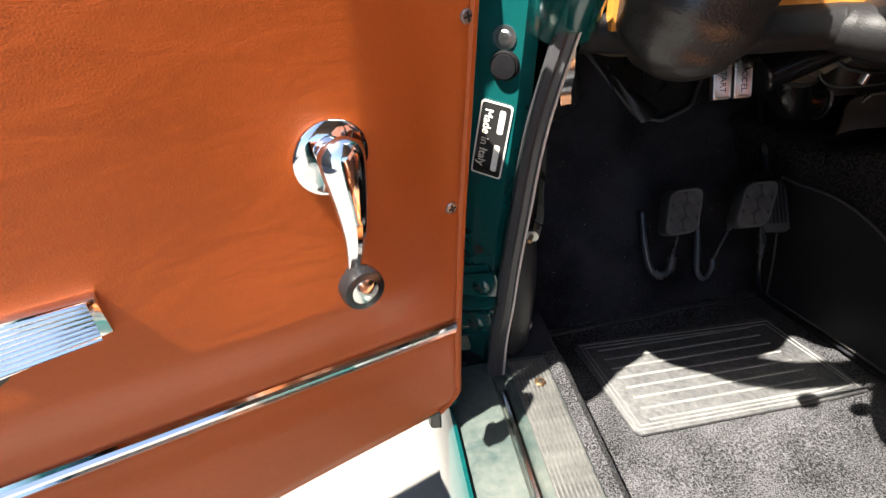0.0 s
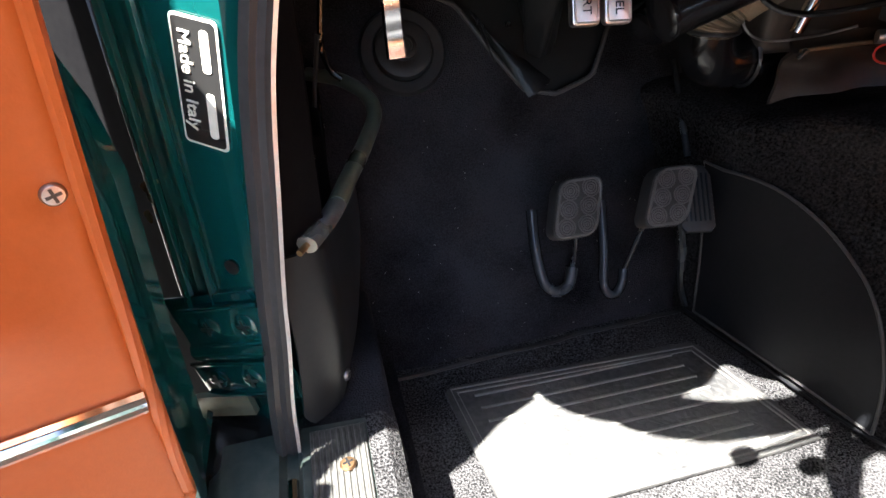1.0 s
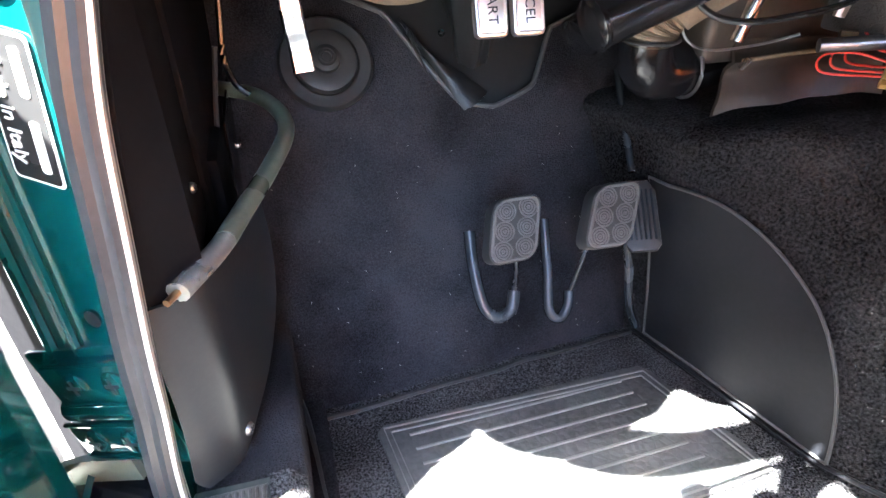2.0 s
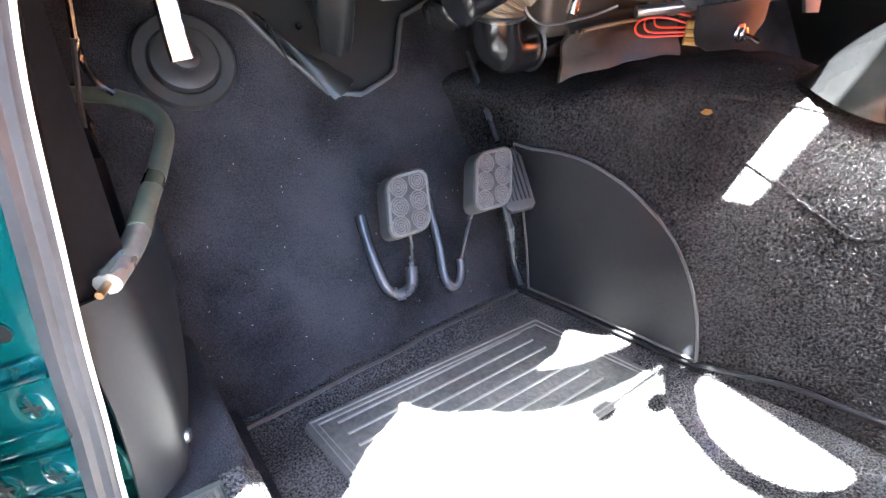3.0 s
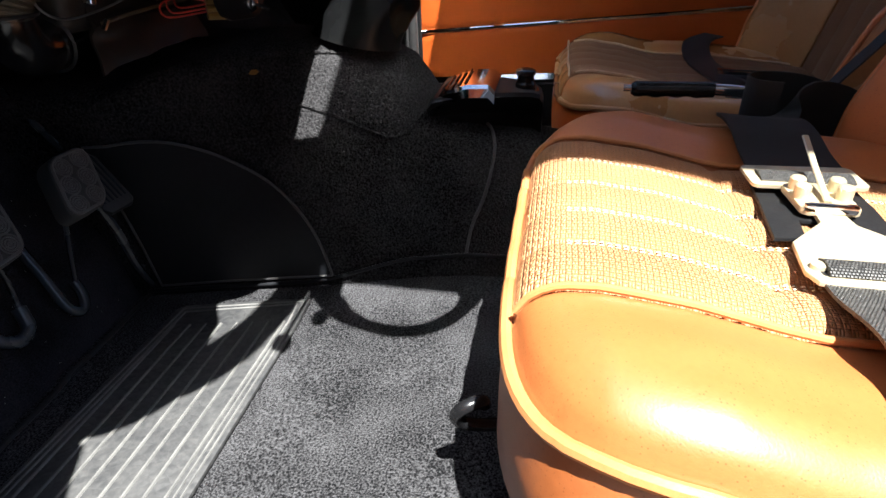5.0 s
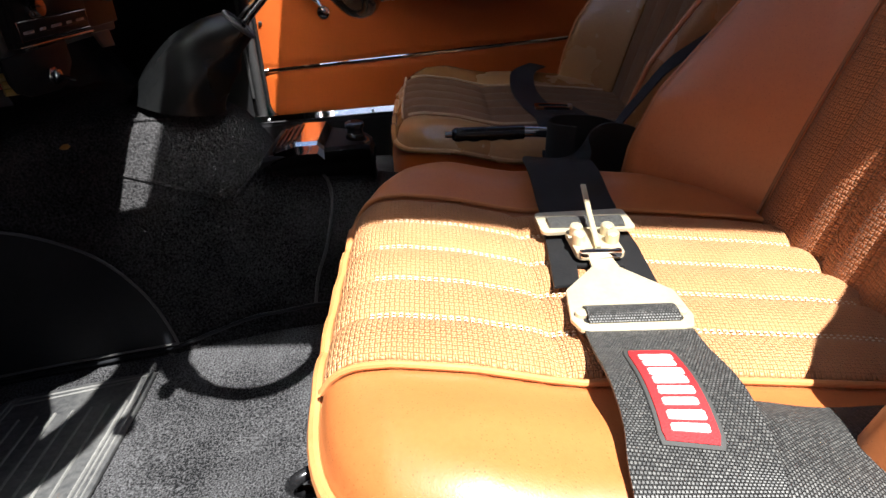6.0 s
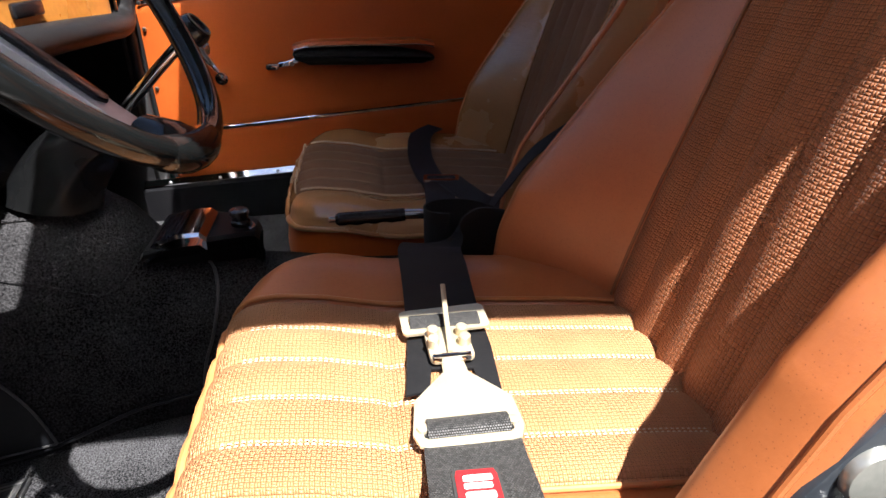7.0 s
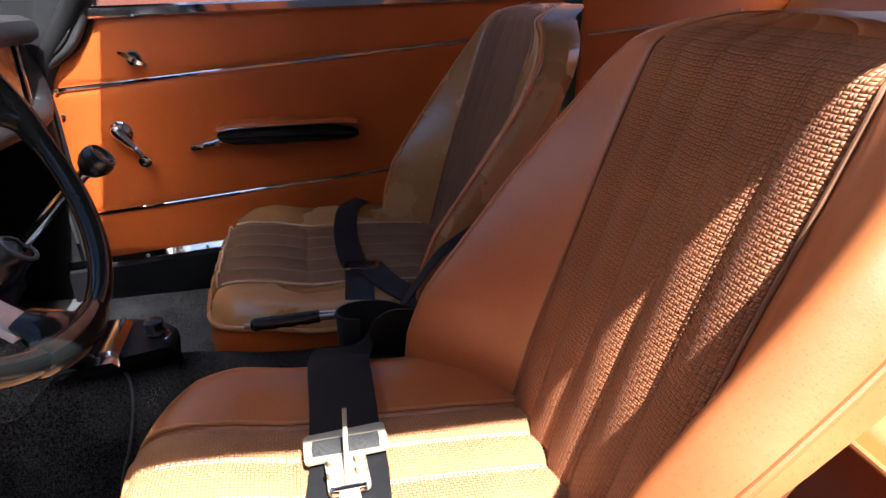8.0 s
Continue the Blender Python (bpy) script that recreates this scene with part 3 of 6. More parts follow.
for k in range(9):
    x = 0.1775 + k * 0.0044
    if rib_mesh is None:
        first = part("rib", tube([(0, -0.615, 0), (0, 0.443, 0)], 0.0013, 6), ALU, tread)
        rib_mesh = first.data
    else:
        first = new("rib", rib_mesh)
        PLACE[first.name] = Matrix.Identity(4)
        first.parent = tread
    first.location = (x, 0, 0.3793)
part("carpet_retainer", loft([[(x, y, z) for x, z in ((0.2172, 0.3755), (0.229, 0.3755), (0.2370, 0.366), (0.2370, 0.27), (0.241, 0.27), (0.2415, 0.368), (0.231, 0.3805), (0.2172, 0.3805))] for y in (-0.66, 0.452)]), CARPET, sill, "carpeted inner edge of the sill")
screw(sill, (0.200, 0.409, 0.3805), (0, 0, 1), 0.006, BRASS)
screw(sill, (0.197, 0.12, 0.3805), (0, 0, 1), 0.006, BRASS)

structure("sill_carpet", join(box(0.165, 0.241, 0.453, 0.63, 0.255, 0.371, 0.008, 3), box(0.236, 0.262, 0.30, 0.62, 0.262, 0.275, 0.004)), CARPET_OLD, "dark carpet over the front end of the sill", "sill carpet")

# ---------------------------------------------------------------- front door post, driver's side
JAMB = frame_at((0.145, 0.471, 0.65), (0.83, -0.56, 0), (-0.56, -0.83, 0))


def on_jamb(x, z, off=0.0):
    """A place on the door post's face: x along it towards the cabin, z the height."""
    return JAMB @ Vector((x, z - 0.65, off))


post = structure("door_post", loft([[on_jamb(-0.066, z, -0.030), on_jamb(-0.062, z, -0.006), on_jamb(-0.050, z, -0.0015), on_jamb(lerp(0.008, 0.036, ease((z - 0.38) / 0.4)), z, 0.0), on_jamb(lerp(0.02, 0.044, ease((z - 0.38) / 0.4)), z, -0.012), (0.176, 0.474, z), (0.150, 0.60, z), (0.075, 0.62, z)]
                                    for z in (0.19, 0.32, 0.38, 0.45, 0.52, 0.60, 0.68, 0.76, 0.84, 0.90)]), GREEN, "glossy dark green painted front door post", "door post", 30)
part("wing_lining", loft([[on_jamb(-0.135, z, -0.050), on_jamb(-0.130, z, -0.026), on_jamb(-0.068, z, -0.022), on_jamb(-0.068, z, -0.050)] for z in (0.19, 0.90)]), LINING, post, "dark inside of the front wing")
# fold pressed along the post
part("pressed_fold", tube([on_jamb(-0.024, z, 0.0004) for z in (0.33, 0.5, 0.7, 0.88)], 0.003, 8), GREEN, post)
part("pressed_fold", tube([on_jamb(-0.046, z, 0.0004) for z in (0.33, 0.5, 0.7, 0.88)], 0.004, 8), GREEN, post)
# rusty flaked patch
for k in range(7):
    part("rust_flake", prism([(0.004 * math.cos(a * 1.05 + k) * (0.5 + 0.5 * ((a * 7 + k * 3) % 5) / 5), 0.007 * math.sin(a * 1.05 + k) * (0.5 + 0.5 * ((a * 5 + k) % 4) / 4)) for a in range(6)],
                            frame_at(on_jamb(-0.050 - 0.0016 * k + 0.004 * (k % 3), 0.590 - 0.007 * k, 0.0008), (1, 0, 0), (-0.56, -0.83, 0)), 0.0006), BRASS, post)

# seal and bright strip that follow the door opening
STRIP = [(0.167, 0.440, 0.374), (0.169, 0.442, 0.42), (0.174, 0.442, 0.47), (0.178, 0.442, 0.52), (0.184, 0.442, 0.575), (0.192, 0.442, 0.645), (0.203, 0.441, 0.70), (0.216, 0.430, 0.762), (0.220, 0.388, 0.815), (0.224, 0.338, 0.86), (0.240, 0.272, 1.0), (0.262, 0.218, 1.235)]
seal_path = curve([(x - 0.0095, y - 0.001, z) for x, y, z in STRIP], 5)
part("door_seal", sweep(seal_path, [(-0.0090, -0.005), (-0.004, -0.0085), (0.000, -0.0060), (0.0035, -0.0082), (0.0085, -0.004), (0.0085, 0.004), (0.002, 0.005), (-0.001, 0.0035), (-0.004, 0.005), (-0.0095, 0.002)], (0, 1, 0.02)), SEAL, post, "thick weathered black ribbed rubber door seal")
part("seal_lip", sweep([q + Vector((-0.0055, -0.0025, 0)) for q in seal_path], ring(0.0030, 10, 0.8), (0, 1, 0.02)), SEAL, post)
part("bright_strip", sweep(curve(STRIP, 5), [(0.0000, -0.0078), (0.0022, -0.0086), (0.0034, 0.001), (0.0002, 0.004)], (0, 1, 0.02)), SATIN, post, "narrow worn bright finishing strip")

# sticker, screws, rubber stop and hinge on the post
sticker = thing("sticker", on_jamb(0.004, 0.60, 0.001), "black and silver maker's sticker reading Made in Italy", "sticker")
SM = frame_at(on_jamb(0.0095, 0.641, 0.0009), (0, 0, -1), (-0.56, -0.83, 0.0)) @ pose(0, 0, 0, 0, 0, -8)
part("border", prism(rounded(0.0715, 0.0295, 0.003), SM, 0.0005), DECAL_SILVER, sticker, "silver border")
part("ground_colour", prism(rounded(0.0685, 0.0265, 0.0025), SM, 0.0008), DECAL_BLACK, sticker)
part("lettering", text_mesh("Made in Italy", 0.0108, SM @ pose(-0.001, -0.0062, 0.0011)), DECAL_SILVER, sticker, "silver words Made in Italy")
for cx0, cw in ((-0.019, 0.022), (0.016, 0.026)):
    part("emblem_bar", prism(rounded(cw, 0.0055, 0.002), SM @ pose(cx0, 0.0065, 0.0008), 0.0004), DECAL_SILVER, sticker)
screw(post, on_jamb(0.018, 0.7305, 0.001), (-0.56, -0.83, 0), 0.0065)
part("washer", lathe([(0.0098, 0), (0.0098, 0.0012), (0.0066, 0.0014)], frame_at(on_jamb(0.018, 0.7305, 0), (1, 0, 0), (-0.56, -0.83, 0))), STEEL, post)
part("rubber_stop", lathe([(0.0125, 0), (0.0125, 0.003), (0.0115, 0.0045), (0.0105, 0.0038), (0.0102, 0.006), (0, 0.0066)], frame_at(on_jamb(0.0195, 0.7085, 0), (1, 0, 0), (-0.56, -0.83, 0))), CONSOLE, post, "round black rubber door stop")
part("drain_hole", lathe([(0.0055, 0), (0.0055, 0.0006), (0, 0.0007)], frame_at(on_jamb(-0.001, 0.520, 0.0004), (1, 0, 0), (-0.56, -0.83, 0))), DECAL_BLACK, post)
HM = (0.83 * 0.94, -0.56 * 0.94, 0.342), (-0.56, -0.83, 0)
hinge = part("hinge_plate", prism(rounded(0.088, 0.096, 0.004), frame_at(on_jamb(-0.015, 0.4455, 0.0), *HM), 0.003, 0.001), GREEN, post, "green painted door hinge plate")
for xc, zc, hh in ((-0.0115, 0.472, 0.031), (-0.017, 0.419, 0.029)):
    lm = frame_at(on_jamb(xc, zc, 0.003), *HM)
    leaf = part("hinge_leaf", prism(rounded(0.078, hh, 0.004), lm, 0.0045, 0.0016), GREEN, hinge)
    for side in (-1, 1):
        part("leaf_lip", tube([lm @ Vector((-0.038, side * hh * 0.5, 0.0045)), lm @ Vector((0.038, side * hh * 0.5, 0.0045))], 0.0018, 8), GREEN, leaf)
    for dx in (-0.0178, 0.0178):
        screw(leaf, lm @ Vector((dx, 0, 0.0045)), (-0.56, -0.83, 0), 0.0096, GREEN)
bm_ = frame_at(on_jamb(-0.0145, 0.4455, 0.003), *HM)
part("hinge_barrel", loft([[bm_ @ Vector((x, 0.0085 * math.cos(t), 0.0065 * math.sin(t))) for t in [math.pi * k / 10 for k in range(11)]] for x in (-0.040, -0.037, 0.037, 0.040)]), GREEN, hinge)
part("check_strap", sweep([on_jamb(-0.085, 0.375, 0.03), on_jamb(-0.05, 0.383, 0.012), on_jamb(-0.01, 0.392, 0.004)], bar(0.02, 0.006), (-0.56, -0.83, 0)), GREEN_OLD, post)
part("lower_box", box(0.080, 0.150, 0.43, 0.50, 0.30, 0.372, 0.006), BLACK_PLASTIC, post)

# side of the footwell: dark vinyl cover with screws, dark pocket behind
cover = thing("kick_panel", (0.20, 0.5, 0.38), "dark grey vinyl kick panel fixed with small screws beside the footwell", "kick panel")


def kick(u, v):
    q = curve([(0.173, 0.444, 0), (0.182, 0.448, 0), (0.193, 0.456, 0), (0.203, 0.468, 0), (0.211, 0.50, 0), (0.224, 0.55, 0), (0.235, 0.61, 0)], 4)
    k = u * (len(q) - 1)
    i = min(int(k), len(q) - 2)
    p = q[i].lerp(q[i + 1], k - i)
    low = 0.386 + 0.030 * max(0.0, (u - 0.55) / 0.45) ** 3 + 0.012 * max(0.0, 1 - u / 0.12)
    return Vector((p.x + 0.004 * math.sin(math.pi * v), p.y, lerp(low, 0.538 - 0.012 * u, v)))


part("cover", sheet(kick, 16, 30, 0.003), KICK, cover)
screw(cover, (0.2075, 0.476, 0.402), (0.9, -0.4, 0), 0.005)
screw(cover, (0.2035, 0.52, 0.57), (0.95, -0.1, 0), 0.0035)
# Outer side of the footwell; its depth's darkness is put into the material.
structure("footwell_side", join(loft([[(x0, 0.449, z), (x0 + 0.004, 0.447, z), (0.206, 0.480, z), (0.200, 0.486, z)] for z, x0 in ((0.525, 0.172), (0.575, 0.180), (0.645, 0.190), (0.70, 0.199), (0.765, 0.204))]), box(0.186, 0.203, 0.476, 0.565, 0.53, 0.93, 0.002), box(0.19, 0.207, 0.56, 0.88, 0.25, 0.95, 0.002), box(0.19, 0.2155, 0.585, 0.66, 0.27, 0.56, 0.006)), LINING, "outer side of the footwell, blackened for its deep shade", "footwell side")
pocket = part("side_lining", sheet(lambda u, v: Vector((0.212 + 0.006 * ease(v), lerp(0.66, 0.80, u), lerp(0.36, 0.56, v))), 6, 6, 0.002), BLACK_PLASTIC, cover)
part("lining_edge", tube([(0.222, 0.66, 0.62), (0.214, 0.66, 0.575), (0.204, 0.655, 0.50), (0.202, 0.65, 0.44)], 0.0022, 6), RUBBER, cover)
part("drop_cable", tube([(0.231, 0.69, 0.70), (0.230, 0.69, 0.655), (0.225, 0.69, 0.607), (0.230, 0.69, 0.583), (0.240, 0.69, 0.572)], 0.0028, 8, steps=5), BLACK_PLASTIC, cover)
screw(cover, (0.2175, 0.752, 0.504), (1, -0.1, 0), 0.0045, CHROME)

# bent green tube with a bright end beside the footwell
tube_thing = thing("stay_tube", (0.2, 0.47, 0.53), "bent dull green tube with a bright end beside the footwell", "stay tube")
path = curve([(0.210, 0.765, 0.558), (0.242, 0.738, 0.557), (0.262, 0.694, 0.554), (0.265, 0.655, 0.548), (0.248, 0.600, 0.541), (0.228, 0.545, 0.537), (0.217, 0.510, 0.5365)], 6)
part("tube", sweep(path, ring(0.0070, 12), (0, 0, 1)), GREEN_OLD, tube_thing)
part("bare_end", sweep(curve([(0.217, 0.510, 0.5365), (0.209, 0.488, 0.5375), (0.194, 0.456, 0.539)], 5), ring(0.0071, 12, 0.85), (0, 0, 1)), TUBE_END, tube_thing, "bare bright metal end")
part("rusty_tip", tube([(0.194, 0.456, 0.539), (0.189, 0.447, 0.539)], 0.0022, 8), BRASS, tube_thing)

# ---------------------------------------------------------------- driver's door, standing open
DU, DN = Vector((-math.cos(radians(23)), -math.sin(radians(23)), 0)), Vector((math.sin(radians(23)), -math.cos(radians(23)), 0))
DP = Vector((0.105, 0.385, 0.0))


def dr(u, z, off=0.0):
    """A place on the open door's inner panel: u from its hinge edge outwards."""
    return DP + DU * u + DN * off + Vector((0, 0, z))


def door_edge(z):
    return 0.001 - 0.024 * ease((z - 0.45) / 0.55)


def shut(z):
    """How far the shell's hinge edge stands out: it curves back towards the waist."""
    return 1.0 - 1.5 * ease((z - 0.60) / 0.14)


def door_panel_sheet(u, v):
    z = lerp(0.398, 0.868, v)
    e = door_edge(z) + 0.022 * max(0.0, 1 - (z - 0.398) / 0.022) ** 2
    uu = lerp(e, 0.92, u ** 1.3)
    puff = 0.0035 * ease(min(u / 0.02, (1 - u) / 0.02, v / 0.03)) + 0.0012 * noise.noise((uu * 9, z * 9, 2)) - 0.0045 * math.exp(-((z - 0.5025 - 0.088 * uu) / 0.006) ** 2)
    puff += 0.014 * ease((uu - 0.008) / 0.075) * ease((z - 0.525 - 0.088 * uu) / 0.05) + 0.003 * ease((uu - 0.008) / 0.06) * ease((0.49 + 0.088 * uu - z) / 0.03)
    for su, sz in ((0.006, 0.625), (-0.008, 0.765)):
        puff -= 0.003 * math.exp(-((uu - su) ** 2 + (z - sz) ** 2) / 0.008 ** 2)
    return dr(uu, z, puff)


door1 = thing("door_1", (0.10, 0.40, 0.39), "open driver's door with tan vinyl trim panel and chrome strip", "door", "", "structure")
part("trim_panel", sheet(door_panel_sheet, 110, 110, -0.004), VINYL, door1, "tan vinyl trim panel, smooth and slightly quilted")
part("panel_beading", tube([dr(door_edge(z) + 0.022 * max(0.0, 1 - (z - 0.398) / 0.022) ** 2, z, 0.0005) for z in [0.398 + 0.0025 * k for k in range(189)]], 0.0042, 8), VINYL, door1)
part("shell", loft([[dr(u0, z, off) for u0, off in ((door_edge(z) - 0.004 * shut(z), -0.006), (door_edge(z) - 0.008 * shut(z), -0.014), (door_edge(z) - 0.010 * shut(z) + 0.075 * ease((z - 0.70) / 0.05), -0.022), (door_edge(z) - 0.018 * shut(z) + 0.075 * ease((z - 0.70) / 0.05), -0.060), (door_edge(z) - 0.026 * max(0.0, shut(z)), -0.068), (door_edge(z) - 0.022 * max(0.0, shut(z)), -0.150), (0.97, -0.160), (0.97, -0.006))] for z in (0.386, 0.392, 0.5, 0.6, 0.64, 0.68, 0.70, 0.71, 0.72, 0.73, 0.74, 0.76, 0.80, 0.84, 0.868)]), GREEN, door1, "glossy dark green painted door shell", 30)
part("sill_strip", sweep([dr(u, 0.5025 + 0.088 * u, 0.002) for u in (0.004, 0.2, 0.4, 0.6, 0.9)], [(-0.0075, -0.002), (-0.0075, 0.0022), (-0.0048, 0.0036), (-0.0028, 0.0022), (-0.0012, 0.0042), (0.0012, 0.0042), (0.0028, 0.0022), (0.0048, 0.0036), (0.0075, 0.0022), (0.0075, -0.002)], DN), CHROME, door1, "ribbed chrome strip along the panel")
screw(door1, dr(0.006, 0.6255, 0.0012), DN, 0.0052)
screw(door1, dr(-0.008, 0.765, 0.0012), DN, 0.0052)


def crank(parent, centre, normal, along, size=1.0, rise=1.0, knob=None):
    """A winder: dished escutcheon, tapering curved arm and a round knob."""
    n = Vector(normal).normalized()
    a = Vector(along).normalized()
    m = frame_at(centre, a, n) @ Matrix.Diagonal((1, 1, rise, 1))
    c = part("window_crank", lathe([(0.0285 * size, 0), (0.0288 * size, 0.0010), (0.0275 * size, 0.0022), (0.0240 * size, 0.0036), (0.0195 * size, 0.0050), (0.0140 * size, 0.0065), (0.0125 * size, 0.0125), (0.0115 * size, 0.0165), (0, 0.018)], m, 32), CHROME, parent, "chrome window winder")
    pts = curve([(-0.017, 0, 0.012), (-0.012, 0, 0.017), (0.0, 0, 0.0215), (0.019, 0.001, 0.026), (0.047, 0.002, 0.029), (0.073, 0.001, 0.027), (0.086, 0, 0.025)], 5)

    def sec(s):
        w = lerp(0.0175, 0.0052, ease((s - 0.22) * 1.35)) * size * math.sqrt(max(0.04, 1 - max(0.0, 1 - s / 0.22) ** 2))
        return [(w * math.cos(t), 0.62 * w * math.sin(t) + (0.0018 if abs(math.cos(t)) < 0.35 and math.sin(t) > 0 else 0)) for t in [2 * math.pi * k / 14 for k in range(14)]]
    part("arm", sweep([m @ (q * size) for q in pts], sec, n), CHROME, c)
    km = m @ pose(0.090 * size, 0, 0.026 * size)
    k = part("knob", lathe([(0.0, -0.004 * size), (0.006 * size, -0.004 * size), (0.011 * size, 0.002 * size), (0.0165 * size, 0.006 * size), (0.0172 * size, 0.014 * size), (0.0160 * size, 0.0185 * size), (0.0145 * size, 0.019 * size)], km, 28), knob or CHROME, c)
    part("knob_cap", lathe([(0.0143 * size, 0.0168 * size), (0.0135 * size, 0.0178 * size), (0.004 * size, 0.0215 * size), (0, 0.022 * size)], km, 28), TRIM, k)
    part("neck", tube([m @ Vector((0.083 * size, 0, 0.0245 * size)), m @ Vector((0.090 * size, 0, 0.025 * size))], 0.0066 * size, 12), BLACK_PLASTIC, c)
    return c


crank(door1, dr(0.103, 0.7005, 0.018), DN, Vector((0, 0, -1)) + 0.05 * DU, 0.86, 0.98, BLACK_PLASTIC)
# recessed door pull with a ribbed bright plate
pull = part("door_pull", prism([(-0.030, -0.014), (0.026, -0.017), (0.032, -0.010), (0.030, 0.016), (0.026, 0.018), (-0.032, 0.012)], frame_at(dr(0.277, 0.648, 0.0155), DU, DN), 0.010, 0.003), CHROME, door1, "bright ribbed metal door pull")
for k in range(9):
    part("rib", tube([dr(0.252, 0.6355 + 0.0030 * k, 0.0257), dr(0.302, 0.6345 + 0.0034 * k, 0.0257)], 0.0012, 6), CHROME, pull)
part("recess", prism(rounded(0.12, 0.05, 0.02), frame_at(dr(0.352, 0.646, 0.0162), DU, DN), 0.002), DECAL_BLACK, door1)

part("waist_cap", loft([[dr(u, 0.866 + z, off) for z, off in ((0.0, 0.0), (0.012, -0.002), (0.018, -0.012), (0.018, -0.130), (0.014, -0.148), (0.0, -0.154))] for u in (0.050, 0.3, 0.6, 0.95)]), GREEN, door1, "green painted door top")
def glass_plane(u, z):
    """A place in the plane of the open door's glass."""
    return dr(u, z, -0.065)


part("waist_rail", sweep([dr(u, 0.874, 0.002 - 0.004 * (u < 0)) for u in (-0.01, 0.1, 0.3, 0.6, 0.92)], bar(0.020, 0.008, 0.003), DN), CHROME, door1, "bright metal waist rail")
wf = part("window_frame", sweep([glass_plane(u, z) for u, z in ((0.0, 0.89), (0.035, 0.94), (0.08, 1.02), (0.13, 1.13), (0.19, 1.225), (0.26, 1.25), (0.60, 1.255), (0.86, 1.24), (0.92, 1.18), (0.94, 0.89))], ring(0.021, 10)), CHROME, door1, "bright window frame")
part("quarter_light_bar", tube([glass_plane(0.24, 0.89), glass_plane(0.27, 1.25)], 0.012, 8), CHROME, wf)
part("pane", loft([[glass_plane(0.05, 0.90), glass_plane(0.92, 0.90), glass_plane(0.92, 0.90) + DN * 0.004, glass_plane(0.05, 0.90) + DN * 0.004], [glass_plane(0.21, 1.235), glass_plane(0.85, 1.235), glass_plane(0.85, 1.235) + DN * 0.004, glass_plane(0.21, 1.235) + DN * 0.004]]), GLASS, door1).visible_shadow = False

# ---------------------------------------------------------------- passenger door, shut
PX = 1.445


def pd_front(z):
    return table(z, [(0.36, 0.442), (0.595, 0.444), (0.679, 0.442), (0.715, 0.443), (0.741, 0.440), (0.758, 0.434), (0.778, 0.420), (0.791, 0.398), (0.811, 0.370), (0.831, 0.352), (0.863, 0.332), (0.90, 0.320)])


def strip_lo(y):
    return 0.4935 - 0.081 * y


def strip_hi(y):
    return 0.765 - 0.080 * y


def pd_sheet(u, v):
    z0, z1 = lerp(0.372, 0.350, u), 0.872 + 0.018 * (1 - u)
    z = lerp(z0, z1, v)
    cut = max(0.0, 1 - (z - z0) / 0.034)
    y = lerp(-0.66, pd_front(z) - 0.034 * (1 - math.sqrt(1 - cut * cut)), u)
    puff = 0.004 * ease(min(u, 1 - u) / 0.02) * ease(min(v, 1 - v) / 0.03) + 0.0012 * noise.noise((y * 8, z * 8, 5))
    puff -= 0.004 * math.exp(-((z - strip_lo(y)) / 0.008) ** 2) + 0.004 * math.exp(-((z - strip_hi(y)) / 0.008) ** 2)
    return Vector((PX - puff + 0.02 * ease((z - 0.72) / 0.2) * 0.3, y, z))


door2 = thing("door_2", (PX, 0.0, 0.34), "shut passenger door with tan vinyl trim and three chrome strips", "door", "", "structure")
part("trim_panel", sheet(pd_sheet, 90, 70, -0.004), VINYL, door2, "tan vinyl trim panel")
part("shell", loft([[(1.452, -0.68, z), (1.452, pd_front(z) + 0.008, z), (1.56, pd_front(z) + 0.02, z), (1.56, -0.68, z)] for z in (0.30, 0.36, 0.5, 0.62, 0.70, 0.74, 0.76, 0.78, 0.80, 0.82, 0.85, 0.885)]), GREEN, door2, "dark green painted door shell", 30)
ST = [(-0.0042, -0.003), (-0.0042, 0.002), (-0.002, 0.004), (0.002, 0.004), (0.0042, 0.002), (0.0042, -0.003)]
part("lower_strip", sweep([(PX - 0.001, y, strip_lo(y)) for y in (0.445, 0.2, -0.1, -0.4, -0.64)], ST, (-1, 0, 0)), CHROME, door2, "narrow chrome strip")
part("upper_strip", sweep([(PX - 0.001, y, strip_hi(y)) for y in (0.425, 0.2, -0.1, -0.4, -0.64)], ST, (-1, 0, 0)), CHROME, door2, "narrow chrome strip")
part("waist_rail", sweep([(PX - 0.006, y, 0.882 - 0.020 * y) for y in (0.335, 0.1, -0.2, -0.64)], bar(0.022, 0.016, 0.004), (-1, 0, 0)), CHROME, door2, "bright metal waist rail")
arm_poly = [(0.135, 0.0), (0.13, 0.012), (0.10, 0.022), (0.0, 0.024), (-0.14, 0.022), (-0.165, 0.016), (-0.168, 0.010), (-0.15, 0.002), (-0.09, -0.008), (0.02, -0.012), (0.11, -0.010), (0.13, -0.006)]
arm = part("armrest", prism([(y, z) for y, z in arm_poly], frame_at((PX - 0.004, 0.0, 0.627), (0, 1, 0.012), (-1, 0, 0)), 0.048, 0.010, 3), BLACK_VINYL, door2, "black padded armrest with tan top")
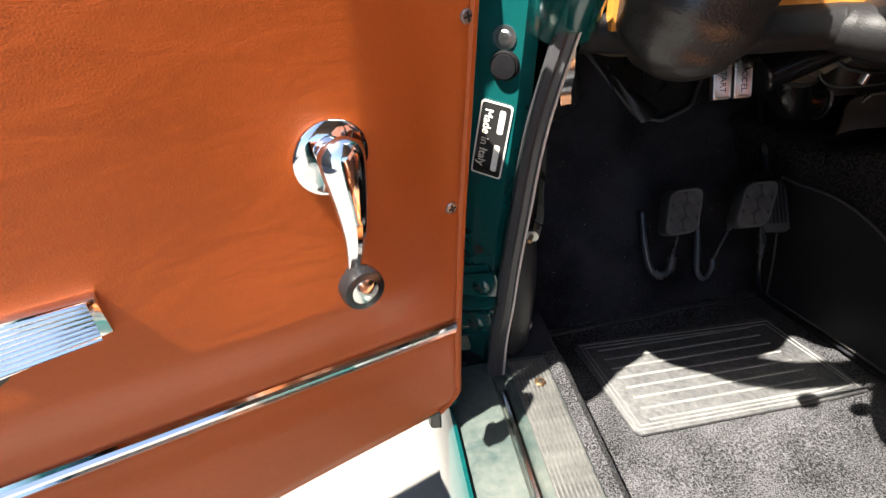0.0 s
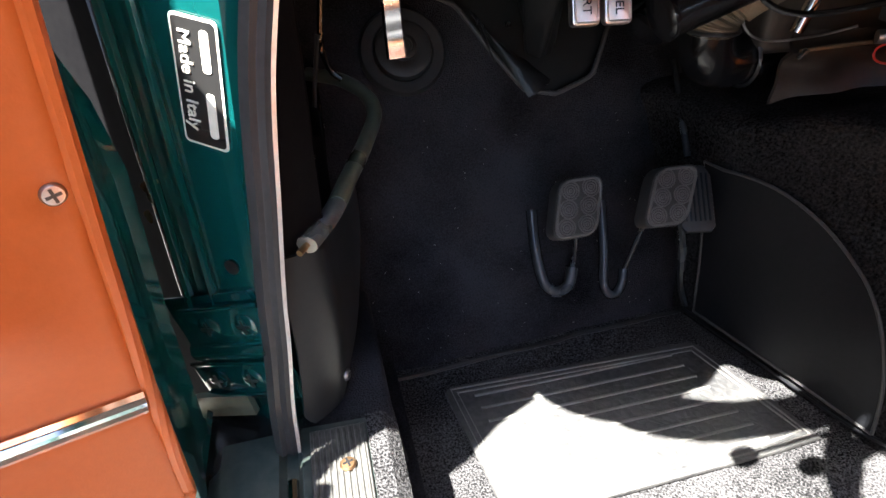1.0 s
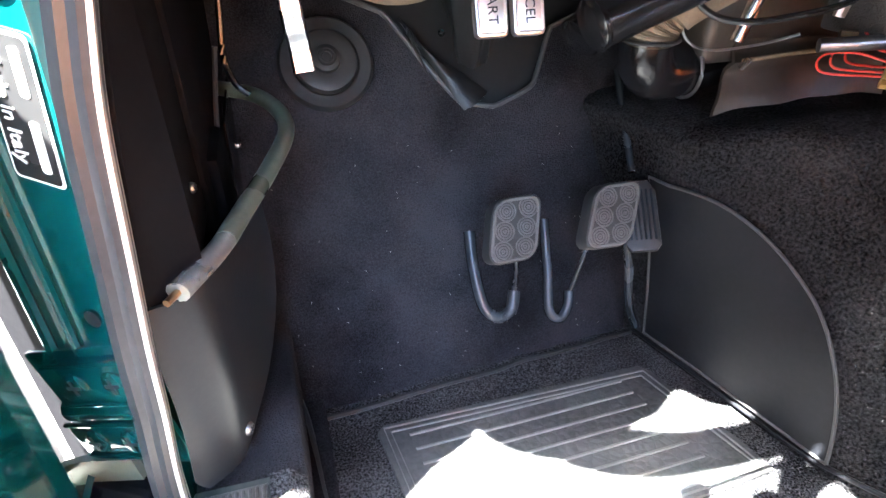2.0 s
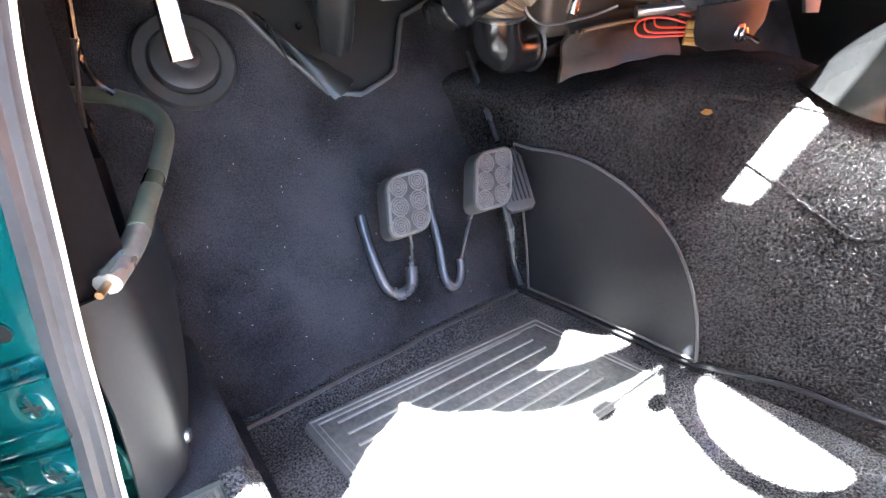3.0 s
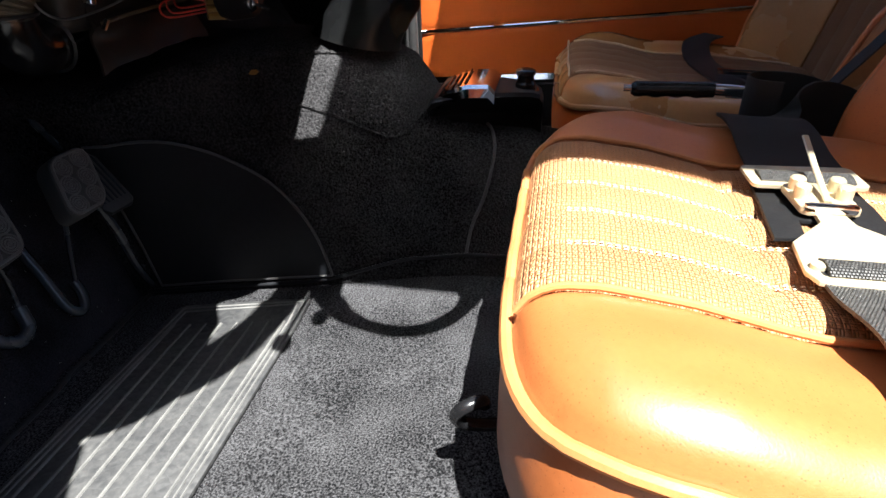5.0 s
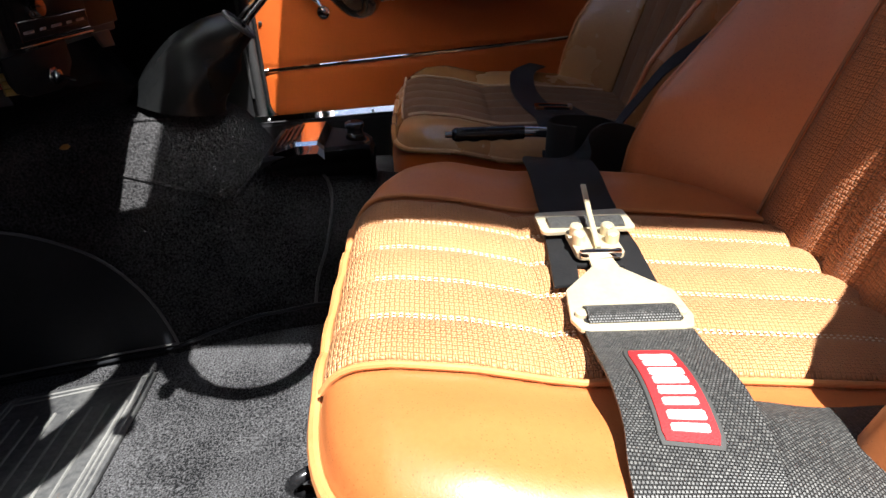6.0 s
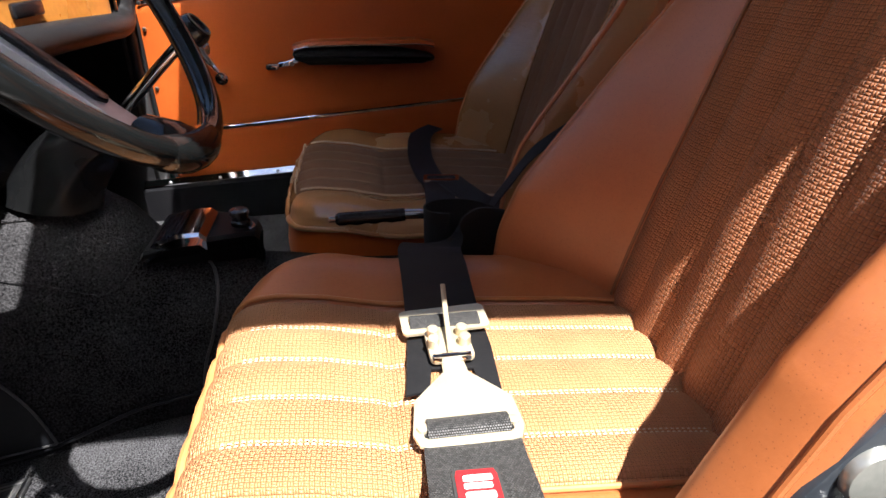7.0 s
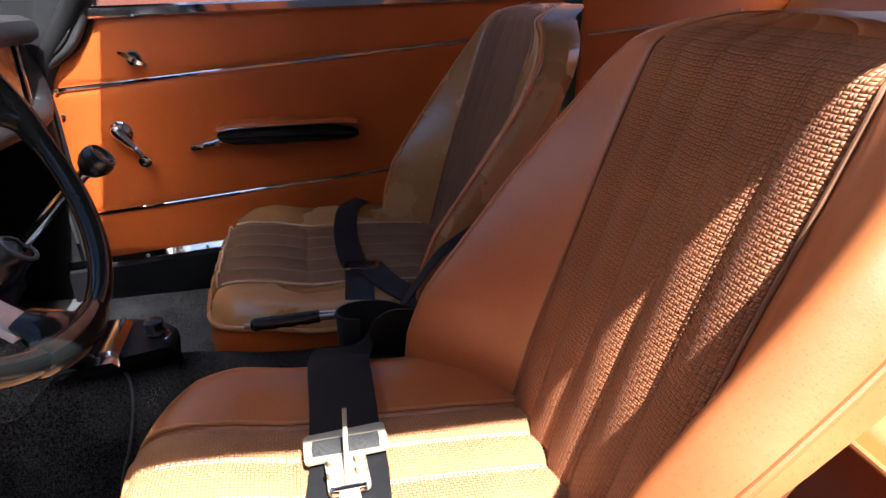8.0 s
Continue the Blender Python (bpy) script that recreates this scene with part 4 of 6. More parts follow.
part("armrest_top", loft([[(PX - 0.004, y, 0.6515 + dz), (PX - 0.052, y, 0.6515 + dz), (PX - 0.056, y, 0.645 + dz), (PX - 0.053, y, 0.6415 + dz), (PX - 0.004, y, 0.6435 + dz)] for y, dz in ((0.132, -0.005), (0.10, 0.002), (0.0, 0.003), (-0.13, 0.002), (-0.165, -0.004))]), VINYL, arm, "tan vinyl armrest top")
part("armrest_beading", tube([(PX - 0.055, y, z) for y, z in ((0.13, 0.638), (0.10, 0.6445), (0.0, 0.6455), (-0.13, 0.6445), (-0.165, 0.6375))], 0.0012, 6, steps=4), CHROME, arm)
dh = part("inner_handle", box(PX - 0.022, PX - 0.012, 0.168, 0.196, 0.594, 0.607, 0.003), CHROME, door2, "chrome inside door handle")
part("handle_arm", sweep([(PX - 0.016, 0.168, 0.603), (PX - 0.018, 0.15, 0.606), (PX - 0.014, 0.128, 0.612)], bar(0.011, 0.006, 0.002), (-1, 0, 0)), CHROME, dh)
part("handle_screw", lathe([(0.005, 0), (0.004, 0.003), (0, 0.003)], frame_at((PX - 0.021, 0.140, 0.606), (0, 1, 0), (-1, 0, 0)), 12), STEEL, dh)
crank(door2, (PX - 0.004, 0.330, 0.640), (-1, 0, 0), (0, -0.60, -0.80), 0.80)
vent = part("vent_winder", lathe([(0.0150, 0), (0.0150, 0.002), (0.0128, 0.003), (0.0120, 0.002), (0.008, 0.003), (0.006, 0.011), (0, 0.012)], frame_at((PX - 0.004, 0.272, 0.788), (0, 1, 0), (-1, 0, 0))), CHROME, door2, "small chrome quarter-light winder")
part("wing", sweep([(PX - 0.014, 0.296, 0.801), (PX - 0.02, 0.284, 0.795), (PX - 0.020, 0.272, 0.788), (PX - 0.02, 0.260, 0.780), (PX - 0.014, 0.248, 0.775)], lambda s: bar(0.006 + 0.006 * math.sin(math.pi * s), 0.004, 0.001), (-1, 0, 0)), CHROME, vent)
part("vent_boss", lathe([(0.0118, 0.001), (0.0118, 0.0035), (0.008, 0.004), (0, 0.004)], frame_at((PX - 0.004, 0.272, 0.788), (0, 1, 0), (-1, 0, 0))), BLACK_PLASTIC, vent)
for z0 in (0.56, 0.68, 0.73):
    screw(door2, (PX - 0.004, pd_front(z0) - 0.012, z0), (-1, 0, 0), 0.0045)
part("front_beading", tube([(PX - 0.003, pd_front(z) - 0.034 * (1 - math.sqrt(1 - max(0.0, 1 - (z - 0.350) / 0.034) ** 2)), z) for z in [0.351 + 0.004 * k for k in range(133)]], 0.004, 8), BLACK_VINYL, door2, "black beading round the panel")
win2 = thing("window_2", (1.47, 0.0, 0.88), "shut clear side window of the passenger door", "window", "", "structure")
part("pane", loft([[(1.470, 0.32, 0.885), (1.470, -0.64, 0.90), (1.474, -0.64, 0.90), (1.474, 0.32, 0.885)], [(1.385, 0.20, 1.235), (1.385, -0.56, 1.235), (1.389, -0.56, 1.235), (1.389, 0.20, 1.235)]]), GLASS, win2).visible_shadow = False
part("window_frame", tube([(1.463, 0.33, 0.89), (1.383, 0.222, 1.24), (1.383, -0.58, 1.24), (1.463, -0.65, 0.90)], 0.011, 8), CHROME, win2)

# passenger front post, seal, sill
post2 = structure("passenger_post", loft([[(1.455, pd_front(z) + 0.012, z), (1.432, pd_front(z) + 0.018, z), (1.424, pd_front(z) + 0.045, z), (1.44, pd_front(z) + 0.40, z), (1.50, pd_front(z) + 0.40, z), (1.50, pd_front(z) + 0.02, z)] for z in (0.26, 0.36, 0.5, 0.62, 0.70, 0.74, 0.76, 0.78, 0.80, 0.82, 0.85, 0.87, 0.90)]), BLACK_VINYL, "black lined front post on the passenger side", "door post", 30)
part("door_seal", tube([(1.432, pd_front(z) + 0.014, z) for z in [0.36 + 0.01 * k for k in range(54)]], 0.010, 10), RUBBER, post2, "black rubber door seal")
part("post_lining", sheet(lambda u, v: Vector((1.424 - 0.010 * math.sin(math.pi * v) + 0.012 * v, pd_front(lerp(0.60, 0.93, u)) - 0.35 * max(0.0, lerp(0.60, 0.93, u) - 0.90) + 0.022 + 0.095 * v, lerp(0.60, 0.93, u) + 0.012 * v)), 34, 8, 0.006), BLACK_VINYL, post2, "smooth black post lining")
part("seal_lip", tube([(1.4225, pd_front(z) + 0.026, z + 0.004) for z in [0.40 + 0.01 * k for k in range(51)]], 0.0035, 8), RUBBER, post2)
part("bright_edge", sweep([(1.425, pd_front(z) + 0.027, z) for z in [0.36 + 0.01 * k for k in range(40)]], bar(0.006, 0.003), (-1, 0, 0)), TRIM, post2)
sill2 = structure("passenger_sill", loft([[(1.405, y, 0.255), (1.405, y, z - 0.004), (1.412, y, z), (1.50, y, z), (1.50, y, 0.255)] for y, z in ((0.50, 0.342), (0.0, 0.372), (-0.68, 0.385))]), LINING, "black passenger door sill", "sill")
part("kick_strip", sweep([(1.418, y, table(y, [(-0.66, 0.394), (0.0, 0.382), (0.495, 0.352)])) for y in (0.495, 0.25, 0.0, -0.3, -0.66)], bar(0.018, 0.005, 0.002), (-0.75, 0, 0.66)), CHROME, sill2, "bright metal sill strip")
for y0 in (0.44, 0.33, 0.20):
    screw(sill2, (1.413, y0, table(y0, [(-0.66, 0.394), (0.0, 0.382), (0.495, 0.352)])), (-0.75, 0, 0.66), 0.004)

# ---------------------------------------------------------------- roof, pillars, rear of the cabin
def roof_sheet(u, v):
    x = lerp(0.252, 1.405, u)
    y = lerp(-1.34, 0.212, v)
    return Vector((x, y, 1.262 + 0.055 * math.sin(math.pi * u) ** 0.6 * math.sin(math.pi * (0.1 + 0.8 * v)) ** 0.5))


structure("roof", sheet(roof_sheet, 24, 24, 0.02), GREEN, "dark green painted roof panel", "roof")
structure("ceiling", sheet(lambda u, v: roof_sheet(0.02 + 0.96 * u, 0.02 + 0.96 * v) - Vector((0, 0, 0.024)), 20, 20, -0.004), HEADLINER, "plain grey headliner", "ceiling")
structure("gutter_rail", join(tube([(0.254, -1.34, 1.265), (0.254, -0.4, 1.27), (0.254, 0.10, 1.27), (0.258, 0.212, 1.262)], 0.012, 8), tube([(1.403, -1.34, 1.265), (1.403, -0.4, 1.27), (1.403, 0.212, 1.262)], 0.012, 8),
                             tube([(0.258, 0.212, 1.258), (0.5, 0.212, 1.268), (1.15, 0.212, 1.268), (1.40, 0.212, 1.258)], 0.015, 8)), GREEN, "painted roof edge rails", "roof rail")
structure("windscreen_pillar", sweep(curve([(0.208, 0.458, 0.74), (0.199, 0.404, 0.80), (0.224, 0.353, 0.87), (0.250, 0.285, 1.0), (0.262, 0.222, 1.25)], 8), ring(0.027, 14, 0.85)), GREEN, "slender green windscreen pillar", "pillar")
structure("windscreen_pillar_right", sweep(curve([(1.452, 0.46, 0.74), (1.446, 0.425, 0.80), (1.440, 0.370, 0.87), (1.425, 0.285, 1.0), (1.395, 0.222, 1.25)], 6), ring(0.030, 12, 0.8)), BLACK_VINYL, "windscreen pillar lined in black vinyl", "pillar")
win1 = thing("window_1", (0.83, 0.7, 0.88), "clear curved windscreen in the front of the car", "window", "", "structure")
part("pane", sheet(lambda u, v: Vector((lerp(0.25, 1.41, u), lerp(0.60 + 0.16 * math.sin(math.pi * u), 0.235, v), lerp(0.885, 1.255, v))), 16, 8, 0.004), GLASS, win1).visible_shadow = False


def side_wall(x0, x1, name, label):
    b = box(x0, x1, -1.36, -0.70, 0.26, 0.90, 0.004)
    return structure(name, b, VINYL, label, "side panel")


side_wall(1.425, 1.50, "wall_right", "tan vinyl rear side panel")
side_wall(0.16, 0.235, "wall_left", "tan vinyl rear side panel on the driver's side")
wr = bpy.data.objects["wall_right"]
part("waist_strip", sweep([(1.4225, -0.71, 0.806), (1.4225, -1.30, 0.85)], ST, (-1, 0, 0)), CHROME, wr, "narrow chrome strip")
part("seam", tube([(1.424, -0.86, 0.40), (1.424, -0.86, 0.80)], 0.002, 6), RUBBER, wr)
part("lower_strip", sweep([(1.4225, -0.71, 0.700), (1.4225, -1.0, 0.72)], bar(0.006, 0.003), (-1, 0, 0)), CHROME, wr)
structure("wall_rear", box(0.16, 1.50, -1.40, -1.36, 0.26, 1.0, 0.004), VINYL, "tan vinyl rear bulkhead of the cabin", "bulkhead")
structure("rear_pillars", join(loft([[(0.17, -1.36, 0.9), (0.23, -1.36, 0.9), (0.23, -1.10, 0.9), (0.17, -1.10, 0.9)], [(0.25, -1.34, 1.26), (0.29, -1.34, 1.26), (0.29, -1.16, 1.26), (0.25, -1.16, 1.26)]]),
                               loft([[(1.43, -1.36, 0.9), (1.49, -1.36, 0.9), (1.49, -1.10, 0.9), (1.43, -1.10, 0.9)], [(1.37, -1.34, 1.26), (1.41, -1.34, 1.26), (1.41, -1.16, 1.26), (1.37, -1.16, 1.26)]])), GREEN, "green painted rear roof pillars", "pillar")
structure("door_lock_post", join(box(0.11, 0.22, -0.76, -0.70, 0.26, 0.90, 0.006), box(1.44, 1.52, -0.71, -0.66, 0.26, 0.89, 0.004)), GREEN, "green painted rear door posts", "door post")
win3 = thing("window_3", (0.83, -1.3, 1.0), "clear rear window", "window", "", "structure")
part("pane", loft([[(0.25, -1.44, 1.0), (1.41, -1.44, 1.0), (1.41, -1.444, 1.0), (0.25, -1.444, 1.0)], [(0.30, -1.34, 1.25), (1.36, -1.34, 1.25), (1.36, -1.344, 1.25), (0.30, -1.344, 1.25)]]), GLASS, win3).visible_shadow = False
# nose of the car, ahead of the windscreen
def hull(stations):
    """A closed body through stations of (y, half width, bottom, top)."""
    rings = []
    for y, hw, z0, z1 in stations:
        r = []
        for k in range(32):
            a = 2 * math.pi * k / 32
            c, s = math.cos(a), math.sin(a)
            r.append((0.83 + hw * math.copysign(abs(c) ** 0.35, c), y, (z0 + z1) / 2 + (z1 - z0) / 2 * math.copysign(abs(s) ** 0.45, s)))
        rings.append(r)
    return loft(rings)


structure("bonnet", join(hull([(0.885, 0.69, 0.25, 0.80), (1.2, 0.685, 0.25, 0.80), (1.6, 0.66, 0.26, 0.77), (1.95, 0.61, 0.28, 0.72), (2.10, 0.56, 0.32, 0.66), (2.16, 0.48, 0.38, 0.60)]), box(0.14, 1.52, 0.62, 0.90, 0.835, 0.88, 0.012)), GREEN, "dark green bonnet and scuttle", "bonnet")
structure("tail", hull([(-1.42, 0.69, 0.25, 0.90), (-1.7, 0.68, 0.25, 0.88), (-2.1, 0.63, 0.28, 0.82), (-2.35, 0.56, 0.32, 0.74), (-2.42, 0.48, 0.38, 0.66)]), GREEN, "dark green boot of the car", "car tail")
structure("outer_flank", join(box(0.085, 0.16, -1.40, -0.76, 0.22, 0.90, 0.01), box(0.09, 0.16, 0.53, 0.90, 0.20, 0.86, 0.02), box(1.47, 1.57, 0.47, 0.90, 0.20, 0.86, 0.02), box(1.50, 1.57, -1.40, -0.70, 0.22, 0.90, 0.01), box(0.10, 0.30, -1.4, 0.9, 0.18, 0.25, 0.01), box(1.35, 1.55, -1.4, 0.9, 0.18, 0.25, 0.01)), GREEN, "dark green outer body panels", "car body")

# ---------------------------------------------------------------- seats
def split_sheet(bm, inside):
    """Two meshes out of one: the faces for which inside(centre) holds, and the rest."""
    other = bm.copy()
    bmesh.ops.delete(bm, geom=[f for f in bm.faces if not inside(f.calc_center_median())], context="FACES")
    bmesh.ops.delete(other, geom=[f for f in other.faces if inside(f.calc_center_median())], context="FACES")
    return bm, other


def flat_uv(bm, fu, fv):
    lay = bm.loops.layers.uv.verify()
    for f in bm.faces:
        for l in f.loops:
            l[lay].uv = (fu(l.vert.co), fv(l.vert.co))
    return bm


def stitches(points, pitch):
    """Short raised threads at an even pitch along a line."""
    run = [0.0]
    for a, b in zip(points, points[1:]):
        run.append(run[-1] + (b - a).length)
    verts, faces, d, i = [], [], 0.0, 0
    while d + pitch * 0.6 < run[-1]:
        ends = []
        for s in (d, d + pitch * 0.58):
            while run[i + 1] < s:
                i += 1
            ends.append(points[i].lerp(points[i + 1], (s - run[i]) / (run[i + 1] - run[i])))
        t = (ends[1] - ends[0]).normalized()
        side = Vector((1, 0, 0)) * 0.0008
        up = side.cross(t).normalized() * 0.0007
        if up.y + up.z < 0:
            up = -up
        k = len(verts)
        m = (ends[0] + ends[1]) / 2 + up
        verts += [ends[0] - side, ends[0] + side, m + side, m - side, ends[1] + side, ends[1] - side]
        faces += [(k, k + 1, k + 2, k + 3), (k + 3, k + 2, k + 4, k + 5)]
        d += pitch
    me = bpy.data.meshes.new("tmp")
    me.from_pydata([tuple(v) for v in verts], [], faces)
    bm = bmesh.new()
    bm.from_mesh(me)
    bpy.data.meshes.remove(me)
    return bm


def car_seat(name, cx, bx, label, leather, woven, old):
    """A bucket seat: cx, bx the middle of its cushion and of its backrest."""
    dz = -0.018 if old else 0.0
    dy = -0.022 if old else 0.0
    hw, yf, yb = 0.246, 0.152 + dy, -0.300
    seat_ = thing(name, (cx, -0.05, FLOOR), label, "car seat", "front seats")
    wl, wr_ = 0.12711, 0.12711

    def height(x, y):
        a = x - cx
        yy = y - dy
        z = table(yy, [(-0.31, 0.445), (-0.24, 0.455), (-0.10, 0.468), (-0.025, 0.468), (0.0, 0.472), (0.05, 0.484), (0.10, 0.490), (0.15, 0.487)]) + dz
        side = max(0.0, (abs(a) - 0.128) / 0.06)
        z += 0.012 * ease(side) * ease((0.16 - yy) / 0.12)
        if -wl < a < wr_:
            s = (a + wl) / (wl + wr_) * 5
            z += 0.0085 * abs(math.sin(math.pi * s)) ** 0.55 - 0.003
            z -= 0.004 * math.exp(-((yy + 0.012) / 0.006) ** 2)
        for e in (-wl, wr_):
            z -= 0.006 * math.exp(-((a - e) / 0.0045) ** 2)
        return z

    def outline_k(s, t):
        m = (abs(s) ** 5.0 + abs(t) ** 5.0) ** (1 / 5.0)
        return max(abs(s), abs(t)) / m

    def outline(s, t):
        """Plan: s across and t from back to front, each from -1 to 1, with rounded front corners."""
        p = 5.0
        x, y = s, t
        if t > 0:
            m = (abs(s) ** p + abs(t) ** p) ** (1 / p)
            if m > 1e-6:
                k = max(abs(s), abs(t)) / m
                x, y = s * k, t * k
        return Vector((cx + x * hw, (yf + yb) / 2 + y * (yf - yb) / 2, 0))

    def top(u, v):
        q = outline(2 * u - 1, 2 * v - 1)
        d = min(1 - abs(2 * u - 1), (1 - (2 * v - 1)) if v > 0.5 else 9) * hw
        r = 0.034
        drop = r - math.sqrt(max(0.0, r * r - max(0.0, r - d) ** 2)) if d < r else 0.0
        q.z = height(q.x, q.y) - drop * 0.9 + (0.0006 if old else 0.0003) * noise.noise(q * 30)
        return q

    def along_x(e, v):
        """The place on the top at e from the cushion's middle line."""
        u = 0.5 + e / (2 * hw)
        for _ in range(8):
            u += (cx + e - top(u, v).x) / (2 * hw)
        return top(u, v)

    grid = sheet(top, 130, 96)
    t0 = 2 * (93 if old else 95.5) / 96 - 1

    def front_line(a):
        return (yf + yb) / 2 + outline_k(min(1.0, abs(a) / hw), t0) * t0 * (yf - yb) / 2
    ins, bol = split_sheet(grid, lambda c: -wl < c.x - cx < wr_ and c.y < front_line(c.x - cx))
    flat_uv(ins, lambda c: c.y, lambda c: c.x)
    cush = part("cushion", bol, leather, seat_, "" if old else "smooth tan leather cushion bolsters")
    part("woven_panel", ins, woven, cush, "woven pleated panel, coloured darker for the shade" if old else "tan basket-weave pleated panel")
    # skirt below the top, bulging a little, to the frame
    edge_uv = [(0.0, k / 24) for k in range(25)] + [(k / 32, 1.0) for k in range(1, 33)] + [(1.0, 1 - k / 24) for k in range(1, 25)]
    rings = []
    for dzz, out in ((0.0, 0.0), (-0.012, 0.002), (-0.04, 0.006), (-0.08, 0.004), (-0.115, -0.008), (-0.13, -0.02)):
        r = []
        for i, (u, v) in enumerate(edge_uv):
            q = top(u, v)
            n = Vector((q.x - cx, (q.y - (yf + yb) / 2) * 1.1, 0)).normalized()
            wob = 0.004 * noise.noise((q.x * 12, q.y * 12, dzz * 18)) if dzz < -0.02 else 0
            r.append(q + n * (out + wob) + Vector((0, 0, dzz)))
        rings.append(r)
    part("skirt", loft(rings, False, False), VINYL if old else leather, seat_, "red-brown vinyl skirt" if old else "")
    part("piping", tube([top(u, v) + Vector((0, 0, 0.001)) + Vector((top(u, v).x - cx, (top(u, v).y + 0.075), 0)).normalized() * 0.003 for u, v in edge_uv], 0.0043, 8), PIPING if not old else leather, cush, "raised piping round the cushion")
    for e in (-wl, wr_):
        part("seam_piping", tube([along_x(e * 1.035, v) + Vector((0, 0, 0.0058 if old else 0.0045)) for v in [0.04 + (0.91 if old else 0.955) * k / 60 for k in range(61)]], 0.0019 if old else 0.0026, 8), PIPING if not old else PIPING_OLD, cush)
    if old:
        part("front_seam", tube([Vector((cx + a, front_line(a), height(cx + a, front_line(a)) + (0.0022))) for a in [-wl + 2 * wl * k / 40 for k in range(41)]], 0.0016, 8), PIPING_OLD, cush, "welt across the cushion front")
    part("underside", box(cx - 0.215, cx + 0.215, yb + 0.03, yf - 0.035, FLOOR + 0.03, 0.40 + dz, 0.01), BLACK_PLASTIC, seat_)
    for rx in (-0.17, 0.17):
        part("seat_rail", box(cx + rx - 0.015, cx + rx + 0.015, yb + 0.02, yf - 0.06, FLOOR, FLOOR + 0.034, 0.003), STEEL, seat_)

    # backrest
    zb, zt = 0.435 + dz, 0.888 if old else 0.906
    bw = 0.250 if not old else 0.232
    ib = 0.132

    def plane_y(z):
        return (-0.288 if not old else -0.305) - 0.255 * (z - 0.458) - 0.10 * (z - 0.458) ** 2

    def wing(z, a=1.0):
        if a < 0 and not old:
            return table(z, [(0.43, 0.135), (0.50, 0.132), (0.56, 0.127), (0.62, 0.121), (0.66, 0.110), (0.70, 0.094), (0.74, 0.075), (0.80, 0.047), (0.85, 0.022), (0.90, 0.0)])
        return table(z, [(0.43, 0.135), (0.50, 0.143), (0.56, 0.135), (0.62, 0.105), (0.69, 0.068), (0.75, 0.036), (0.81, 0.012), (0.86, 0.0), (0.95, 0.0)]) * (1.0 if not old else 0.85)

    def half_width(z):
        k = max(0.0, (z - 0.70) / (zt - 0.70))
        return bw * max(0.0, 1 - k ** 2.25) ** (1 / 2.1) if old else bw * (1 - 0.10 * k) * max(0.0, 1 - k ** 4.5) ** (1 / 2.5)

    nf, nb, nz, KN = 96, 18, 84, 26

    def edge_in(w):
        """Half the woven panel's width where the backrest is w wide to each side."""
        return (ib ** -8 + (0.86 * w) ** -8) ** (-1 / 8)

    rings = []
    for j in range(nz + 1):
        z = zb + (zt - 0.0008 - zb) * (1 - (1 - j / nz) ** 1.35)
        w = half_width(z)
        y0 = plane_y(z)
        topk = ease((z - 0.86) / (zt - 0.86))
        r = []
        for i in range(nf + 1):
            s = 2 * i / nf - 1
            e_, k_ = edge_in(w), KN / (nf / 2)
            a = s / k_ * e_ if abs(s) <= k_ else math.copysign(e_ + (w - e_) * (abs(s) - k_) / (1 - k_), s)
            g0 = ib - 0.012 if a > 0 or old else ib + 0.008
            g = ease((abs(a) - g0) / ((0.238 if a > 0 or old else 0.210) - g0)) if abs(a) > g0 else 0.0
            wz = wing(z, a)
            y = y0 + wz * g
            sr = 0.86 if s > 0 or old else 0.80
            if abs(s) > sr:
                y -= (0.045 + 0.3 * wz if s > 0 or old else 0.022 + 0.05 * ease((z - 0.66) / 0.12)) * (1 - math.sqrt(max(0.0, 1 - ((abs(s) - sr) / (1 - sr)) ** 2)))
            if abs(a) < e_:
                y += 0.0075 * abs(math.sin(math.pi * (a + e_) / (2 * e_) * 5)) ** 0.6 - 0.004
            for e in (-e_, e_):
                y -= 0.006 * math.exp(-((a - e) / 0.004) ** 2)
            y -= 0.045 * topk ** 2
            y += 0.004 * noise.noise((a * 6 + bx * 3, z * 6, 1.0)) * (1 if abs(a) > ib else 0.5)
            r.append(Vector((bx + a, y, z)))
        for i in range(1, nb):
            s = 1 - 2 * i / nb
            a = s * w * 0.985
            rim = r[nf if s > 0 else 0].y - (0.026 if s > 0 or old else 0.072)
            y = lerp(y0 - 0.085 - 0.02 * math.sin(math.pi * i / nb) + 0.028 * topk, rim, ease((abs(s) - 0.45) / 0.55))
            r.append(Vector((bx + a, min(y, r[nf if s > 0 else 0].y - 0.004), z)))
        rings.append(r)
    bm = loft(rings)
    bm.loops.layers.uv.verify()
    mid = lambda c: abs(c.x - bx) < edge_in(half_width(c.z)) and c.y > plane_y(c.z) - 0.03 and zb + 0.001 < c.z < zt - 0.006
    ins, shell = split_sheet(bm, mid)
    flat_uv(ins, lambda c: c.z * 1.036, lambda c: c.x)
    back = part("backrest", shell, leather, seat_, "" if old else "tan leather backrest with deep side bolsters")
    part("woven_panel", ins, woven if old else WEAVE_BACK_SHADED, back, "woven pleated panel, coloured darker for the shade" if old else "tan basket-weave pleated panel")
    for i in (int(nf * 0.035) if old else 1, nf - int(nf * 0.035)):
        part("piping", tube([rings[j][i] + Vector((0, 0.0015, 0)) for j in range(2, nz - 1, 2)], 0.0026 if not old else 0.0036, 8), LEATHER, back, "piping along the bolster edge")
    for e in (-ib, ib):
        k = 1 if e > 0 else -1
        pts = []
